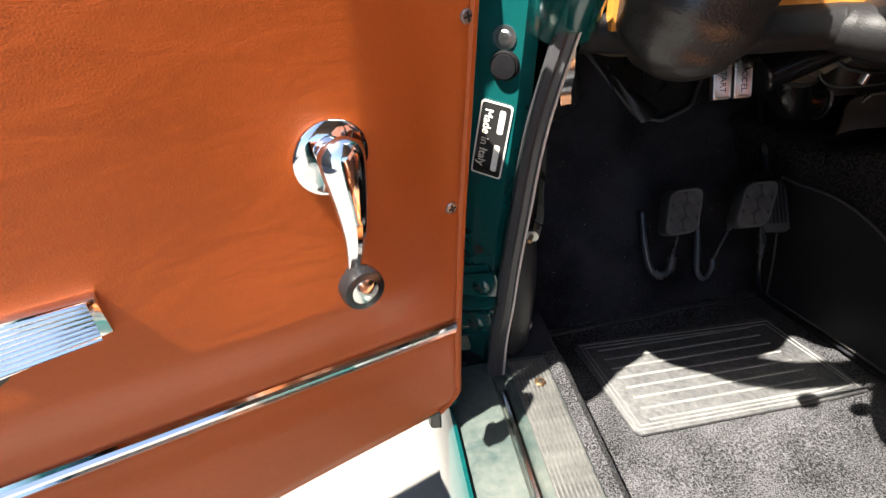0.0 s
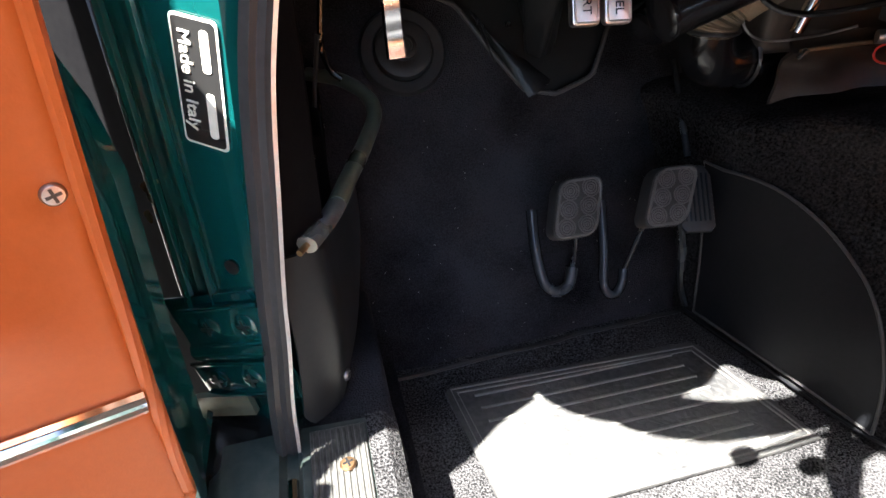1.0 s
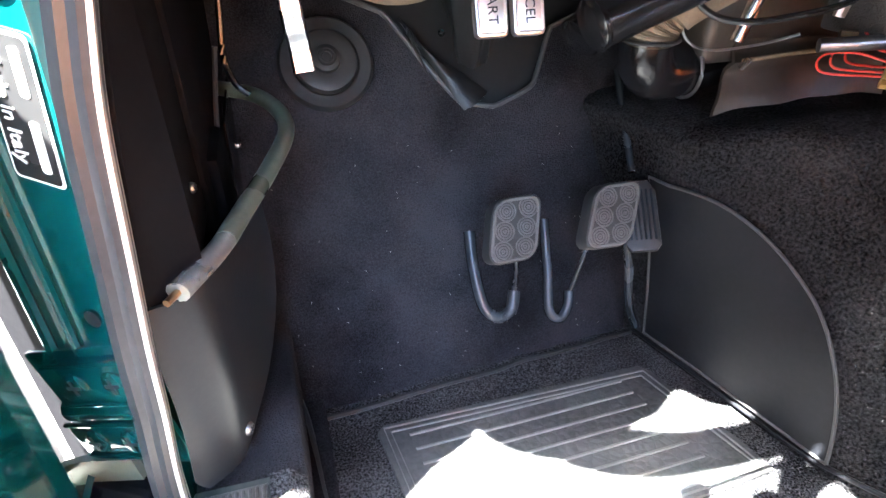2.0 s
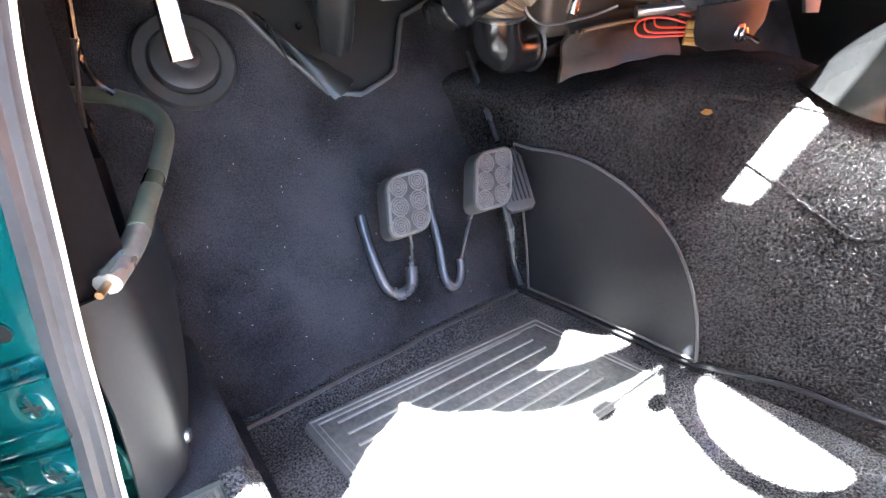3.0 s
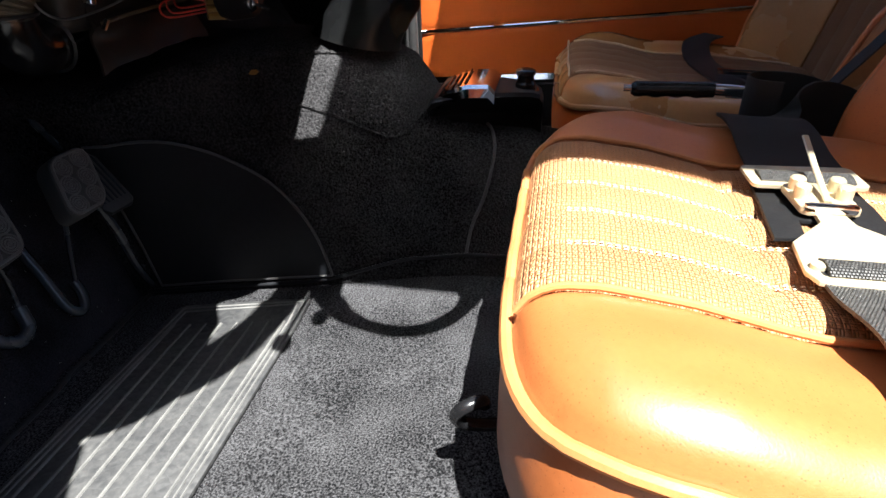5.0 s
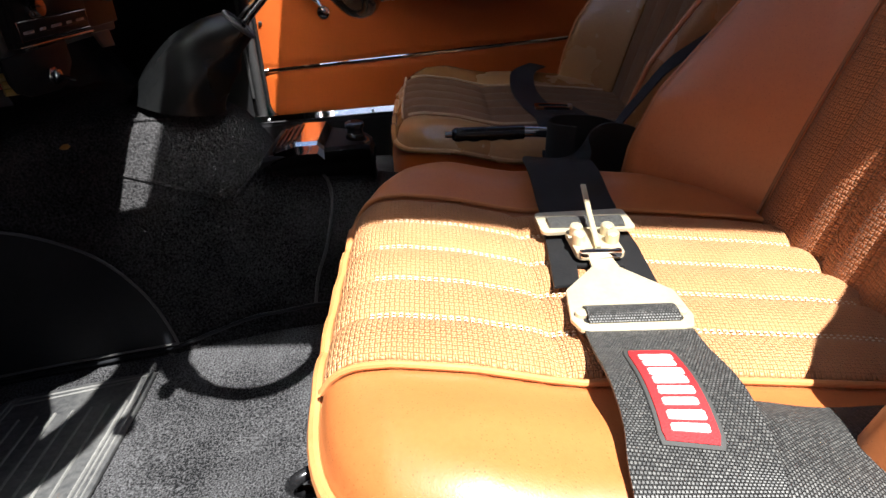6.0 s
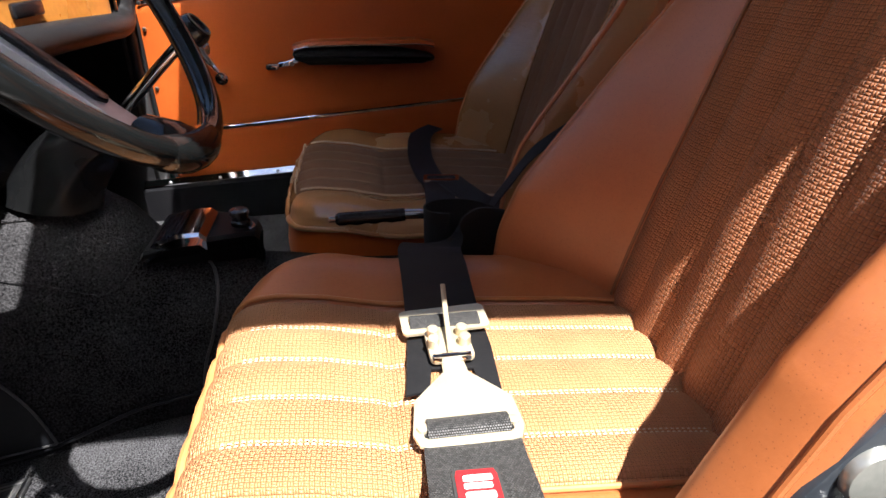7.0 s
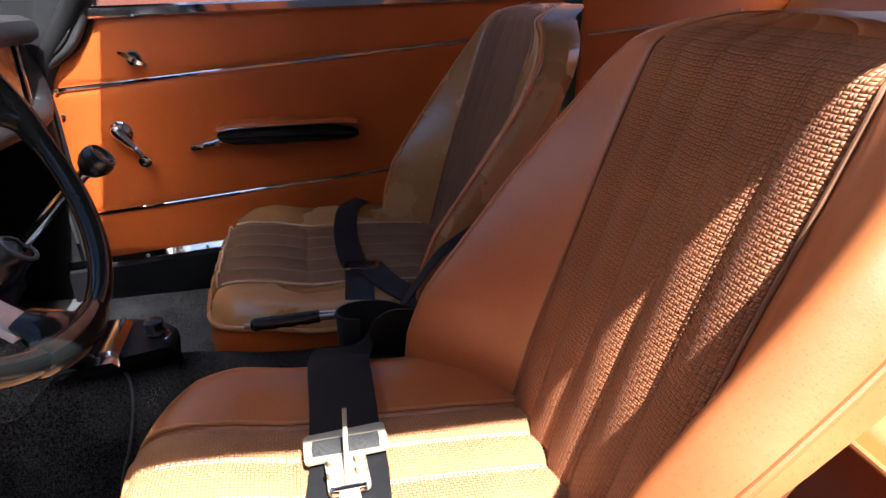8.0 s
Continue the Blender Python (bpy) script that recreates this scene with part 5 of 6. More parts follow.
        for j in range(2, nz - 8, 2):
            pts.append(rings[j][nf // 2 + k * KN] + Vector((0, 0.0040, 0)))
        part("seam_piping", tube(pts, 0.0018, 6), THREAD_DARK if not old else leather, back)
    # lines of stitches down the pleats
    for q in range(1, 5):
        run = []
        for j in range(3, nz - 4):
            f = nf / 2 + KN * (2 * q / 5 - 1)
            i = int(f)
            run.append(rings[j][i].lerp(rings[j][i + 1], f - i) + Vector((0, 0.0012, 0)))
        part("stitching", stitches(run, 0.0052), THREAD_DARK, back)
        a = -wl + (wl + wr_) * q / 5
        # Rows doubled, so the driver's pale thread also paints the valleys' glint.
        for da in (-0.0017, 0.0017):
            run = [Vector((cx + a + da, y, height(cx + a + da, y) + 0.0010)) for y in [yb + 0.02 + (yf - 0.05 - yb) * k / 60 for k in range(61)]]
            part("stitching", stitches(run, 0.0052), THREAD if not old else PIPING_OLD, cush)
    return seat_, height, cx


driver_seat, seat_height, SCX = car_seat("bucket_seat", 0.519, 0.533, "tan leather bucket seat with basket-weave pleated panels, sunlit", LEATHER, WEAVE, False)
passenger_seat, pseat_height, PCX = car_seat("bucket_seat", 1.145, 1.140, "worn brown leather bucket seat in the shade beside the tunnel", LEATHER_OLD, WEAVE_DIM, True)

# recliner on the driver's seat, adjuster bar below its cushion
rec = part("recliner", prism([(-0.195, 0.50), (-0.190, 0.53), (-0.212, 0.575), (-0.231, 0.605), (-0.241, 0.619), (-0.257, 0.6325), (-0.264, 0.634), (-0.270, 0.629), (-0.271, 0.621), (-0.262, 0.600), (-0.245, 0.560), (-0.225, 0.50)], Matrix.Translation((0.287, 0, 0)) @ Matrix(((0, 0, -1, 0), (1, 0, 0, 0), (0, 1, 0, 0), (0, 0, 0, 1))), 0.006, 0.0015), PEDAL_STEEL, driver_seat, "blue-grey metal recliner plate")
part("recliner_screw", lathe([(0.0082, 0), (0.0082, 0.0012), (0.0070, 0.0020), (0.0026, 0.0022), (0.0022, 0.0010), (0, 0.0010)], frame_at((0.281, -0.2585, 0.6235), (0, 1, 0), (-1, 0, 0)), 24), TUBE_END, rec, "pale socket screw with a broad washer")
part("recliner_disc", lathe([(0.018, 0), (0.018, 0.004), (0.0165, 0.006), (0.008, 0.007), (0, 0.007)], frame_at((0.281, -0.243, 0.586), (0, 1, 0), (-1, 0, 0)), 28), TUBE_END, rec, "grey metal disc")
part("recliner_knob", lathe([(0.008, 0), (0.009, 0.010), (0.0145, 0.013), (0.0155, 0.021), (0.012, 0.025), (0, 0.026)], frame_at((0.281, -0.226, 0.560), (0, 1, 0), (-1, 0.15, 0.1)), 24), BLACK_PLASTIC, rec, "black shiny round knob")
part("slide_handle", tube([(0.43, 0.03, 0.345), (0.428, 0.14, 0.334), (0.418, 0.178, 0.338), (0.409, 0.188, 0.353), (0.405, 0.182, 0.367), (0.412, 0.170, 0.369), (0.418, 0.168, 0.361)], 0.0052, 10, steps=5), BLACK_PLASTIC, driver_seat, "black curled seat slide handle")

# rear bench, seen over the front seats
bench = thing("rear_seat", (0.83, -1.2, FLOOR), "tan leather rear bench seat behind the front seats", "rear seat")
part("backrest", sheet(lambda u, v: Vector((lerp(0.27, 1.40, u), lerp(-1.10, -1.30, v) - 0.05 * (2 * v - 1) ** 8 + 0.01 * abs(math.sin(u * math.pi * 6)) ** 0.5, lerp(0.44, 0.92, v))), 70, 24, 0.05), LEATHER, bench)
part("cushion", box(0.27, 1.40, -1.15, -0.634, FLOOR, 0.474, 0.03, 4), LEATHER, bench)
part("cushion_front", box(0.268, 1.402, -0.66, -0.612, FLOOR, 0.466, 0.006, 3), VINYL, bench, "red-brown vinyl front of the bench")
part("piping", tube([(0.27, -0.613, 0.467), (0.83, -0.611, 0.468), (1.40, -0.613, 0.467)], 0.0045, 8, steps=6), LEATHER, bench)

# ---------------------------------------------------------------- steering wheel and column
WC, WA, WB, WR = Vector((0.557, 0.2245, 0.868)), 0.544, 0.075, 0.2080
WN = Vector((math.sin(WB) * math.cos(WA), -math.cos(WB) * math.cos(WA), math.sin(WA)))
WM = frame_at(WC, (math.cos(WB), math.sin(WB), 0), WN)
wheel = thing("steering_wheel", WC, "black three-spoke steering wheel with bright metal spokes", "steering wheel")


def rim_section(s):
    return [(0.0100 * math.cos(t), 0.0104 * math.sin(t)) for t in [2 * math.pi * k / 16 for k in range(16)]]


part("rim", sweep([WM @ Vector((WR * math.cos(2 * math.pi * k / 96), WR * math.sin(2 * math.pi * k / 96), 0)) for k in range(96)], rim_section(0), WN, closed=True), WHEEL_RIM, wheel, "glossy black moulded rim")
for ang in (-102, -12, 168):
    sm = WM @ pose(0, 0, 0, 0, 0, ang) @ pose(0.20, 0, 0, 0, -19, 0) @ pose(-0.20, 0, 0)
    sp = part("spoke", prism([(0.03, -0.018), (0.11, -0.0155), (0.178, -0.017), (0.178, 0.017), (0.11, 0.0155), (0.03, 0.018)], sm @ pose(0, 0, -0.016, 0, 0, 0), 0.006, 0.0015), SPOKE, wheel, "brushed bright metal spoke")
    part("spoke_inlay", prism([(0.050, -0.0085), (0.142, -0.0085), (0.146, 0.0), (0.142, 0.0085), (0.050, 0.0085)], sm @ pose(0, 0, -0.0095), 0.0035, 0.001), BLACK_PLASTIC, sp)
    part("spoke_boot", loft([[sm @ Vector((x, w * math.cos(t), -0.008 + h * math.sin(t) + (x - 0.15) * 0.10)) for t in [2 * math.pi * k / 14 for k in range(14)]] for x, w, h in ((0.170, 0.017, 0.006), (0.178, 0.020, 0.009), (0.188, 0.027, 0.012), (0.197, 0.038, 0.012), (0.204, 0.046, 0.007))]), WHEEL_RIM, wheel)
for ang in (-102, -12, 168):
    arc = [WM @ Vector((WR * math.cos(radians(ang + 1.5 * k)), WR * math.sin(radians(ang + 1.5 * k)), -0.001)) for k in range(-10, 11)]
    part("rim_sleeve", sweep(arc, lambda s: ring(0.0098 + 0.0045 * math.sin(math.pi * s) ** 0.6, 16), WN), WHEEL_RIM, wheel, "thicker moulding where the spoke joins")
part("hub", lathe([(0.034, -0.04), (0.036, -0.016), (0.033, -0.002), (0.026, 0.008), (0.016, 0.012), (0, 0.013)], WM @ pose(0, 0, -0.054), 32), BLACK_PLASTIC, wheel)
part("column", tube([WC - WN * 0.09, WC - WN * 0.20, WC - WN * 0.32], 0.021, 16), BLACK_PLASTIC, wheel, "black steering column")
part("column_shroud", loft([[WC - WN * d + Vector((-0.034 + w * math.cos(t), 0, -0.012 + hh * math.sin(t))) for t in [2 * math.pi * k / 24 for k in range(24)]] for d, w, hh in ((0.075, 0.034, 0.030), (0.095, 0.054, 0.036), (0.13, 0.064, 0.042), (0.205, 0.066, 0.050), (0.25, 0.058, 0.040))]), BLACK_PLASTIC, wheel, "black column shroud")
for base, tip in ((Vector((0.51, 0.300, 0.800)), Vector((0.336, 0.291, 0.803))), (Vector((0.51, 0.282, 0.808)), Vector((0.393, 0.269, 0.803)))):
    part("stalk", tube([base, base.lerp(tip, 0.6), tip], 0.0032, 8), CHROME, wheel, "thin column stalk")
    part("stalk_knob", lathe([(0.004, 0), (0.0095, 0.006), (0.0105, 0.018), (0.007, 0.027), (0, 0.029)], frame_at(tip, (0, 1, 0), tip - base), 14), BLACK_PLASTIC, wheel)

# ---------------------------------------------------------------- dashboard
dash = thing("dashboard", (0.83, 0.5, 0.68), "black padded dashboard with an orange veneered fascia", "dashboard")
part("crash_pad", sweep(curve([(0.235, 0.500, 0.846), (0.40, 0.520, 0.850), (0.83, 0.522, 0.852), (1.25, 0.518, 0.850), (1.402, 0.512, 0.846)], 4), [(-0.12, -0.03), (0.045, -0.022), (0.080, -0.020), (0.096, -0.010), (0.100, 0.004), (0.094, 0.020), (0.074, 0.029), (0.0, 0.032), (-0.12, 0.03)], (0, 0, 1)), BLACK_VINYL, dash, "padded black vinyl dash top")
part("fascia", sheet(lambda u, v: Vector((lerp(0.24, 1.372, u) - 0.030 * max(0.0, (u - 0.95) / 0.05) * (1 - v) ** 2, lerp(0.440, 0.446, v) + 0.012 * max(0.0, (u - 0.94) / 0.06) ** 2, lerp(0.735, 0.832, v) - 0.020 * u * (1 - v))), 60, 8, 0.012), WOOD, dash, "glossy orange veneer fascia")
part("fascia_edge", tube([(1.376, 0.448, 0.834), (1.372, 0.448, 0.800), (1.366, 0.447, 0.765), (1.354, 0.443, 0.738), (1.344, 0.440, 0.722)], 0.0028, 8, steps=6), CHROME, dash, "thin chrome edge of the veneer")


def roll_section(s):
    r = table(s, [(0.0, 0.017), (0.14, 0.018), (0.22, 0.021), (0.36, 0.022), (0.60, 0.022), (0.78, 0.024), (0.84, 0.026), (0.89, 0.024), (0.94, 0.016), (1.0, 0.010)])
    return [(r * 1.15 * math.cos(t), r * math.sin(t)) for t in [2 * math.pi * k / 20 for k in range(20)]]


part("lower_roll", sweep(curve([(0.225, 0.468, 0.730), (0.34, 0.440, 0.729), (0.425, 0.440, 0.728), (0.446, 0.430, 0.727), (0.464, 0.410, 0.727), (0.50, 0.405, 0.726), (0.62, 0.403, 0.720), (0.83, 0.420, 0.715), (1.06, 0.436, 0.709), (1.27, 0.440, 0.701), (1.345, 0.444, 0.699), (1.385, 0.450, 0.708), (1.402, 0.455, 0.732), (1.408, 0.459, 0.765), (1.408, 0.462, 0.80), (1.406, 0.465, 0.835)], 6), roll_section, (0.02, -0.3, 1)), BLACK_VINYL, dash, "padded black lower roll with a rounded end", 80)
part("end_panel", box(1.380, 1.412, 0.462, 0.50, 0.70, 0.835, 0.006), LINING, dash)


def cowl_ring(z, cx0, w):
    out = []
    for k in range(48):
        t = 2 * math.pi * k / 48
        f = 1 + 0.035 * math.sin(3 * t + z * 160) * ease((z - 0.70) / 0.02) + 0.05 * noise.noise((3 * math.cos(t), 3 * math.sin(t), z * 45))
        out.append(Vector((cx0 + w * f * math.cos(t), 0.432 + 0.055 * f * math.sin(t) * (w / 0.062), z)))
    return out


COWL = [(0.6955, 0.300, 0.004), (0.697, 0.300, 0.014), (0.701, 0.300, 0.025), (0.708, 0.299, 0.037), (0.719, 0.299, 0.047), (0.735, 0.299, 0.055), (0.755, 0.301, 0.060), (0.785, 0.308, 0.064), (0.84, 0.312, 0.068)]
part("end_cowl", loft([cowl_ring(z, table(z, [(a, b) for a, b, c in COWL]), table(z, [(a, c) for a, b, c in COWL])) for z in [0.6955 + 0.1445 * (k / 30) ** 1.5 for k in range(31)]]), COWL_LEATHER, dash, "wrinkled glossy black leather instrument cowl", 75)


def hood_ring(y, w, h, z):
    out = []
    for k in range(40):
        c, q = math.cos(2 * math.pi * k / 40), math.sin(2 * math.pi * k / 40)
        out.append(Vector((0.606 + w * math.copysign(abs(c) ** 0.6, c), y, z + h * math.copysign(abs(q) ** 0.6, q))))
    return out


# Hood out of view, added and sized to keep stray sun off the tunnel.
part("instrument_hood", loft([hood_ring(0.446, 0.130, 0.050, 0.790), hood_ring(0.402, 0.128, 0.048, 0.790), hood_ring(0.378, 0.124, 0.045, 0.791), hood_ring(0.373, 0.117, 0.039, 0.791), hood_ring(0.383, 0.112, 0.034, 0.790)]), BLACK_VINYL, dash, "black padded instrument hood, unseen, shading the tunnel", 60)
part("instrument", lathe([(0.055, 0), (0.055, 0.02), (0.05, 0.022), (0.046, 0.012), (0, 0.012)], frame_at((0.545, 0.400, 0.788), (1, 0, 0), (0, -1, 0)) @ Matrix.Diagonal((0.62, 0.62, 1, 1)), 32), BLACK_PLASTIC, dash)
for gx in (0.90, 1.02):
    part("vent_slot", box(gx - 0.04, gx + 0.04, 0.432, 0.441, 0.742, 0.762, 0.004), BLACK_PLASTIC, dash)

# two bright tabs marked START and ACCEL below the dash
TM = (0, -0.94, 0.34)
for kx, word in ((0.3775, "START"), (0.399, "ACCEL")):
    tab = thing("pull_knob", (kx, 0.480, 0.652), "bright metal pull tab marked %s under the dashboard" % word, "pull knob", "pull knobs")
    km = frame_at((kx, 0.4865, 0.6715), (1, 0, 0), TM)
    tb = part("tab", prism(rounded(0.0185, 0.036, 0.003), km, 0.006, 0.0018), TAB, tab)
    part("tab_rim", tube([km @ Vector((x, y, 0.0058)) for x, y in rounded(0.0150, 0.0325, 0.002)], 0.0009, 6, closed=True), TAB, tb)
    part("tab_word", text_mesh(word, 0.0080, km @ pose(0.0, 0.0, 0.0061, 0, 0, -90)), DECAL_BLACK, tb)
    part("stem", tube([(kx, 0.480, 0.686), (kx, 0.50, 0.705)], 0.005, 10), BLACK_PLASTIC, tab)
for pts_, r_ in (([(0.5135, 0.605, 0.631), (0.60, 0.605, 0.662), (0.70, 0.60, 0.70)], 0.022), ([(0.532, 0.657, 0.608), (0.555, 0.665, 0.628), (0.575, 0.68, 0.69)], 0.0195)):
    cond = thing("conduit", pts_[0], "glossy black plastic tube with a rounded end under the dashboard", "tube", "column tubes")
    part("tube", tube(pts_, r_, 20, steps=6), BLACK_PLASTIC, cond)
    cm = frame_at(pts_[0], (0, 1, 0), Vector(pts_[0]) - Vector(pts_[1]))
    part("end_cap", lathe([(r_, -0.004), (r_ + 0.0012, -0.002), (r_ + 0.0012, 0.001), (r_ * 0.93, 0.004), (r_ * 0.7, 0.006), (0, 0.007)], cm, 24), BLACK_PLASTIC, cond)

# chrome release lever with the rubber plug behind it
lever = thing("release_lever", (0.283, 0.63, 0.6), "bright chrome release lever hanging in the footwell", "lever")
part("blade", sweep(curve([(0.276, 0.625, 0.76), (0.279, 0.622, 0.68), (0.281, 0.622, 0.645), (0.284, 0.634, 0.622), (0.2855, 0.634, 0.603)], 6), lambda s: bar(0.0155 + 0.002 * s, 0.005, 0.002), (0, -1, 0.02)), LEVER, lever)
plug = thing("rubber_plug", (0.316, 0.79, 0.56), "round black rubber plug in the toe board", "rubber plug")
PM = frame_at(toe_point(0.316, 0.563) + Vector((0, -0.006, 0.003)), (1, 0, 0), (0, -0.84, 0.54))
part("flange", lathe([(0.049, 0), (0.049, 0.004), (0.046, 0.008), (0.035, 0.008), (0.033, 0.006), (0.031, 0.014), (0.022, 0.017), (0.014, 0.015), (0.0135, 0.022), (0.008, 0.024), (0, 0.024)], PM, 36), RUBBER, plug)
for rr in (0.009, 0.0055):
    part("ring", tube([PM @ Vector((rr * math.cos(a), rr * math.sin(a), 0.0245)) for a in [2 * math.pi * k / 20 for k in range(20)]], 0.0008, 6, closed=True), RUBBER, plug)
screw(bpy.data.objects["bulkhead"], (0.448, 0.815, 0.584), (0, -0.84, 0.54), 0.005, CHROME)

# ---------------------------------------------------------------- pedals
PN = Vector((0, -0.85, 0.53)).normalized()


def pedal(name, centre, skew, shear, label):
    pd = thing(name, (centre[0], 0.65, 0.28), label, "pedal", "pedals")
    m = frame_at(centre, (1, 0.05, 0), PN) @ pose(0, 0, 0, 0, 0, skew)
    pad = part("pad", prism([(x + shear * y, y) for x, y in rounded(0.051, 0.062, 0.013)], m @ pose(0, 0, -0.016), 0.022, 0.003, 3), PAD_GROOVE, pd, "grey rubber pad with raised rings")
    part("pad_border", tube([m @ Vector((x + shear * y, y, 0.006)) for x, y in rounded(0.045, 0.056, 0.011)], 0.0016, 6, closed=True), PAD_RUBBER, pad)
    for gx, gy in ((-0.0112, 0.0180), (0.0112, 0.0190), (-0.0112, -0.0005), (0.0112, 0.0005), (-0.0112, -0.0190), (0.0112, -0.0180)):
        for rr in (0.0014, 0.0040, 0.0066, 0.0092):
            part("tread_ring", tube([m @ Vector((gx + shear * gy + rr * math.cos(a), gy + rr * math.sin(a), 0.0065)) for a in [2 * math.pi * k / 18 for k in range(18)]], 0.0009, 5, closed=True), PAD_RUBBER, pad)
    return pd, m


def ahead(points):
    """Shifts the lower part of an arm clear of the sloping toe board."""
    return [(x - 0.016 * (0.30 < z), y - 0.026, z + 0.022) for x, y, z in points]


cl, clm = pedal("clutch_pedal", (0.461, 0.612, 0.445), 0, 0.27, "clutch pedal with grey ringed rubber pad on a bent steel arm")
br_, brm = pedal("brake_pedal", (0.557, 0.598, 0.453), -3, 0.36, "brake pedal with grey ringed rubber pad on a bent steel arm")
part("arm", tube([(0.4375, 0.672, 0.412), (0.4355, 0.651, 0.382), (0.4395, 0.630, 0.347), (0.448, 0.6215, 0.3345), (0.460, 0.6195, 0.3315), (0.471, 0.623, 0.337), (0.477, 0.633, 0.353)], 0.0066, 10, steps=5), PEDAL_STEEL, cl, "blue-black enamelled bent arm")
part("stem", tube([(0.477, 0.633, 0.350), (0.476, 0.630, 0.385), (0.473, 0.632, 0.425)], 0.0027, 8, steps=4), PEDAL_STEEL, cl)
part("arm", tube([(0.5225, 0.670, 0.415), (0.521, 0.655, 0.388), (0.519, 0.639, 0.361), (0.5145, 0.621, 0.332), (0.519, 0.614, 0.3215), (0.528, 0.6135, 0.3205), (0.537, 0.619, 0.330), (0.541, 0.628, 0.343)], 0.0058, 10, steps=5), PEDAL_STEEL, br_, "blue-black enamelled bent arm")
part("stem", tube([(0.541, 0.627, 0.340), (0.549, 0.628, 0.372), (0.560, 0.630, 0.415), (0.562, 0.635, 0.445)], 0.0027, 8, steps=4), PEDAL_STEEL, br_)
acc = thing("accelerator_pedal", (0.645, 0.65, 0.28), "black ribbed accelerator pedal on a thin rod", "pedal", "pedals")
AU, AN = Vector((0.022, 0.10, 0.106)).normalized(), Vector((-0.25, -0.60, 0.55))
AM = frame_at((0.616, 0.648, 0.452), AU.cross(AN), AN - AU * AN.dot(AU))
ap = part("plate", prism([(-0.013, -0.072), (0.013, -0.072), (0.018, -0.066), (0.018, -0.008), (0.011, 0.004), (-0.010, 0.004), (-0.017, -0.008), (-0.018, -0.066)], AM, 0.008, 0.002), RUBBER, acc)
for k in range(6):
    part("rib", tube([AM @ Vector((-0.0125 + 0.005 * k, -0.060, 0.0085)), AM @ Vector((-0.0125 + 0.005 * k, -0.006, 0.0085))], 0.0012, 6), PEDAL_STEEL, ap)
part("rod", tube([(0.640, 0.755, 0.545), (0.630, 0.715, 0.510), (0.618, 0.662, 0.462)], 0.004, 8, steps=4), PEDAL_STEEL, acc)
part("link", tube(ahead([(0.602, 0.640, 0.405), (0.612, 0.632, 0.36), (0.620, 0.630, 0.31), (0.622, 0.632, 0.270)]), 0.0048, 8, steps=4), PEDAL_STEEL, acc)

# ---------------------------------------------------------------- rubber floor mat with ribs
mat_ = thing("floor_mat", (0.455, 0.48, FLOOR), "dusty black rubber heel mat with raised ribs let into the carpet", "floor mat")
MZ = FLOOR + 0.0025
part("mat", prism([(0.326, 0.408), (0.333, 0.400), (0.60, 0.408), (0.650, 0.412), (0.642, 0.450), (0.612, 0.556), (0.604, 0.565), (0.314, 0.563), (0.307, 0.556)], pose(0, 0, MZ), 0.004, 0.0015), RUBBER_MAT, mat_)
for k in range(8):
    y0 = 0.421 + 0.0178 * k
    x1 = lerp(0.600, 0.572, k / 7)
    part("rib", tube([(0.352 - 0.0022 * k, y0 - 0.002, MZ + 0.0042), (0.45, y0, MZ + 0.0042), (x1, y0 + 0.003, MZ + 0.0042)], 0.0017, 6), MAT_RIB, mat_)
for off in (0.004, 0.010):
    part("border_rib", tube([(0.327 + off, 0.402 + off, MZ + 0.0042), (0.60, 0.409 + off, MZ + 0.0042), (0.646 - off, 0.413 + off, MZ + 0.0042), (0.638 - off, 0.450, MZ + 0.0042), (0.608 - off, 0.560 - off, MZ + 0.0042), (0.310 + off, 0.562 - off, MZ + 0.0042)], 0.0013, 6, closed=True), MAT_RIB, mat_)

# ---------------------------------------------------------------- under the dash
heater = thing("heater_box", (0.78, 0.68, 0.52), "dark heater box with a sagging board flap under the dashboard", "heater box")
part("casing", box(0.66, 1.05, 0.645, 0.80, 0.575, 0.68, 0.012, 3), HEATER, heater)
part("flap", sheet(lambda u, v: Vector((lerp(0.668 + 0.026 * v, 0.855, u), lerp(0.622, 0.604, u) + 0.022 * v - 0.006 * math.exp(-((v - 0.72) / 0.08) ** 2), lerp(0.533 + 0.010 * math.sin(2.6 * u) + 0.006 * u, 0.600, v))) + 0.005 * Vector((0, 1, 0.4)) * noise.noise((u * 4, v * 3, 0)), 24, 14, 0.004), HEATER, heater, "sagging brown-grey board flap")
part("flap_bead", tube([(0.690, 0.626, 0.584), (0.74, 0.620, 0.589), (0.80, 0.614, 0.592), (0.85, 0.608, 0.594)], 0.0022, 6, steps=4), HOSE_TAN, heater)
part("flap_clip", tube([(0.686, 0.622, 0.578), (0.690, 0.618, 0.588)], 0.0032, 8), TRIM, heater)
hose = thing("heater_hose", (0.60, 0.66, 0.55), "black rubber hose elbow with a tan corrugated sleeve", "hose")
part("elbow", tube([(0.605, 0.660, 0.606), (0.606, 0.661, 0.590), (0.613, 0.663, 0.575), (0.630, 0.668, 0.566), (0.665, 0.676, 0.566), (0.70, 0.685, 0.568)], 0.0265, 20, steps=6), BLACK_PLASTIC, hose)
part("elbow_lip", tube([Vector((0.606, 0.660, 0.603)) + Vector((0.0275 * math.cos(a), 0.0275 * math.sin(a), 0)) for a in [2 * math.pi * k / 24 for k in range(24)]], 0.0022, 6, closed=True), RUBBER, hose)
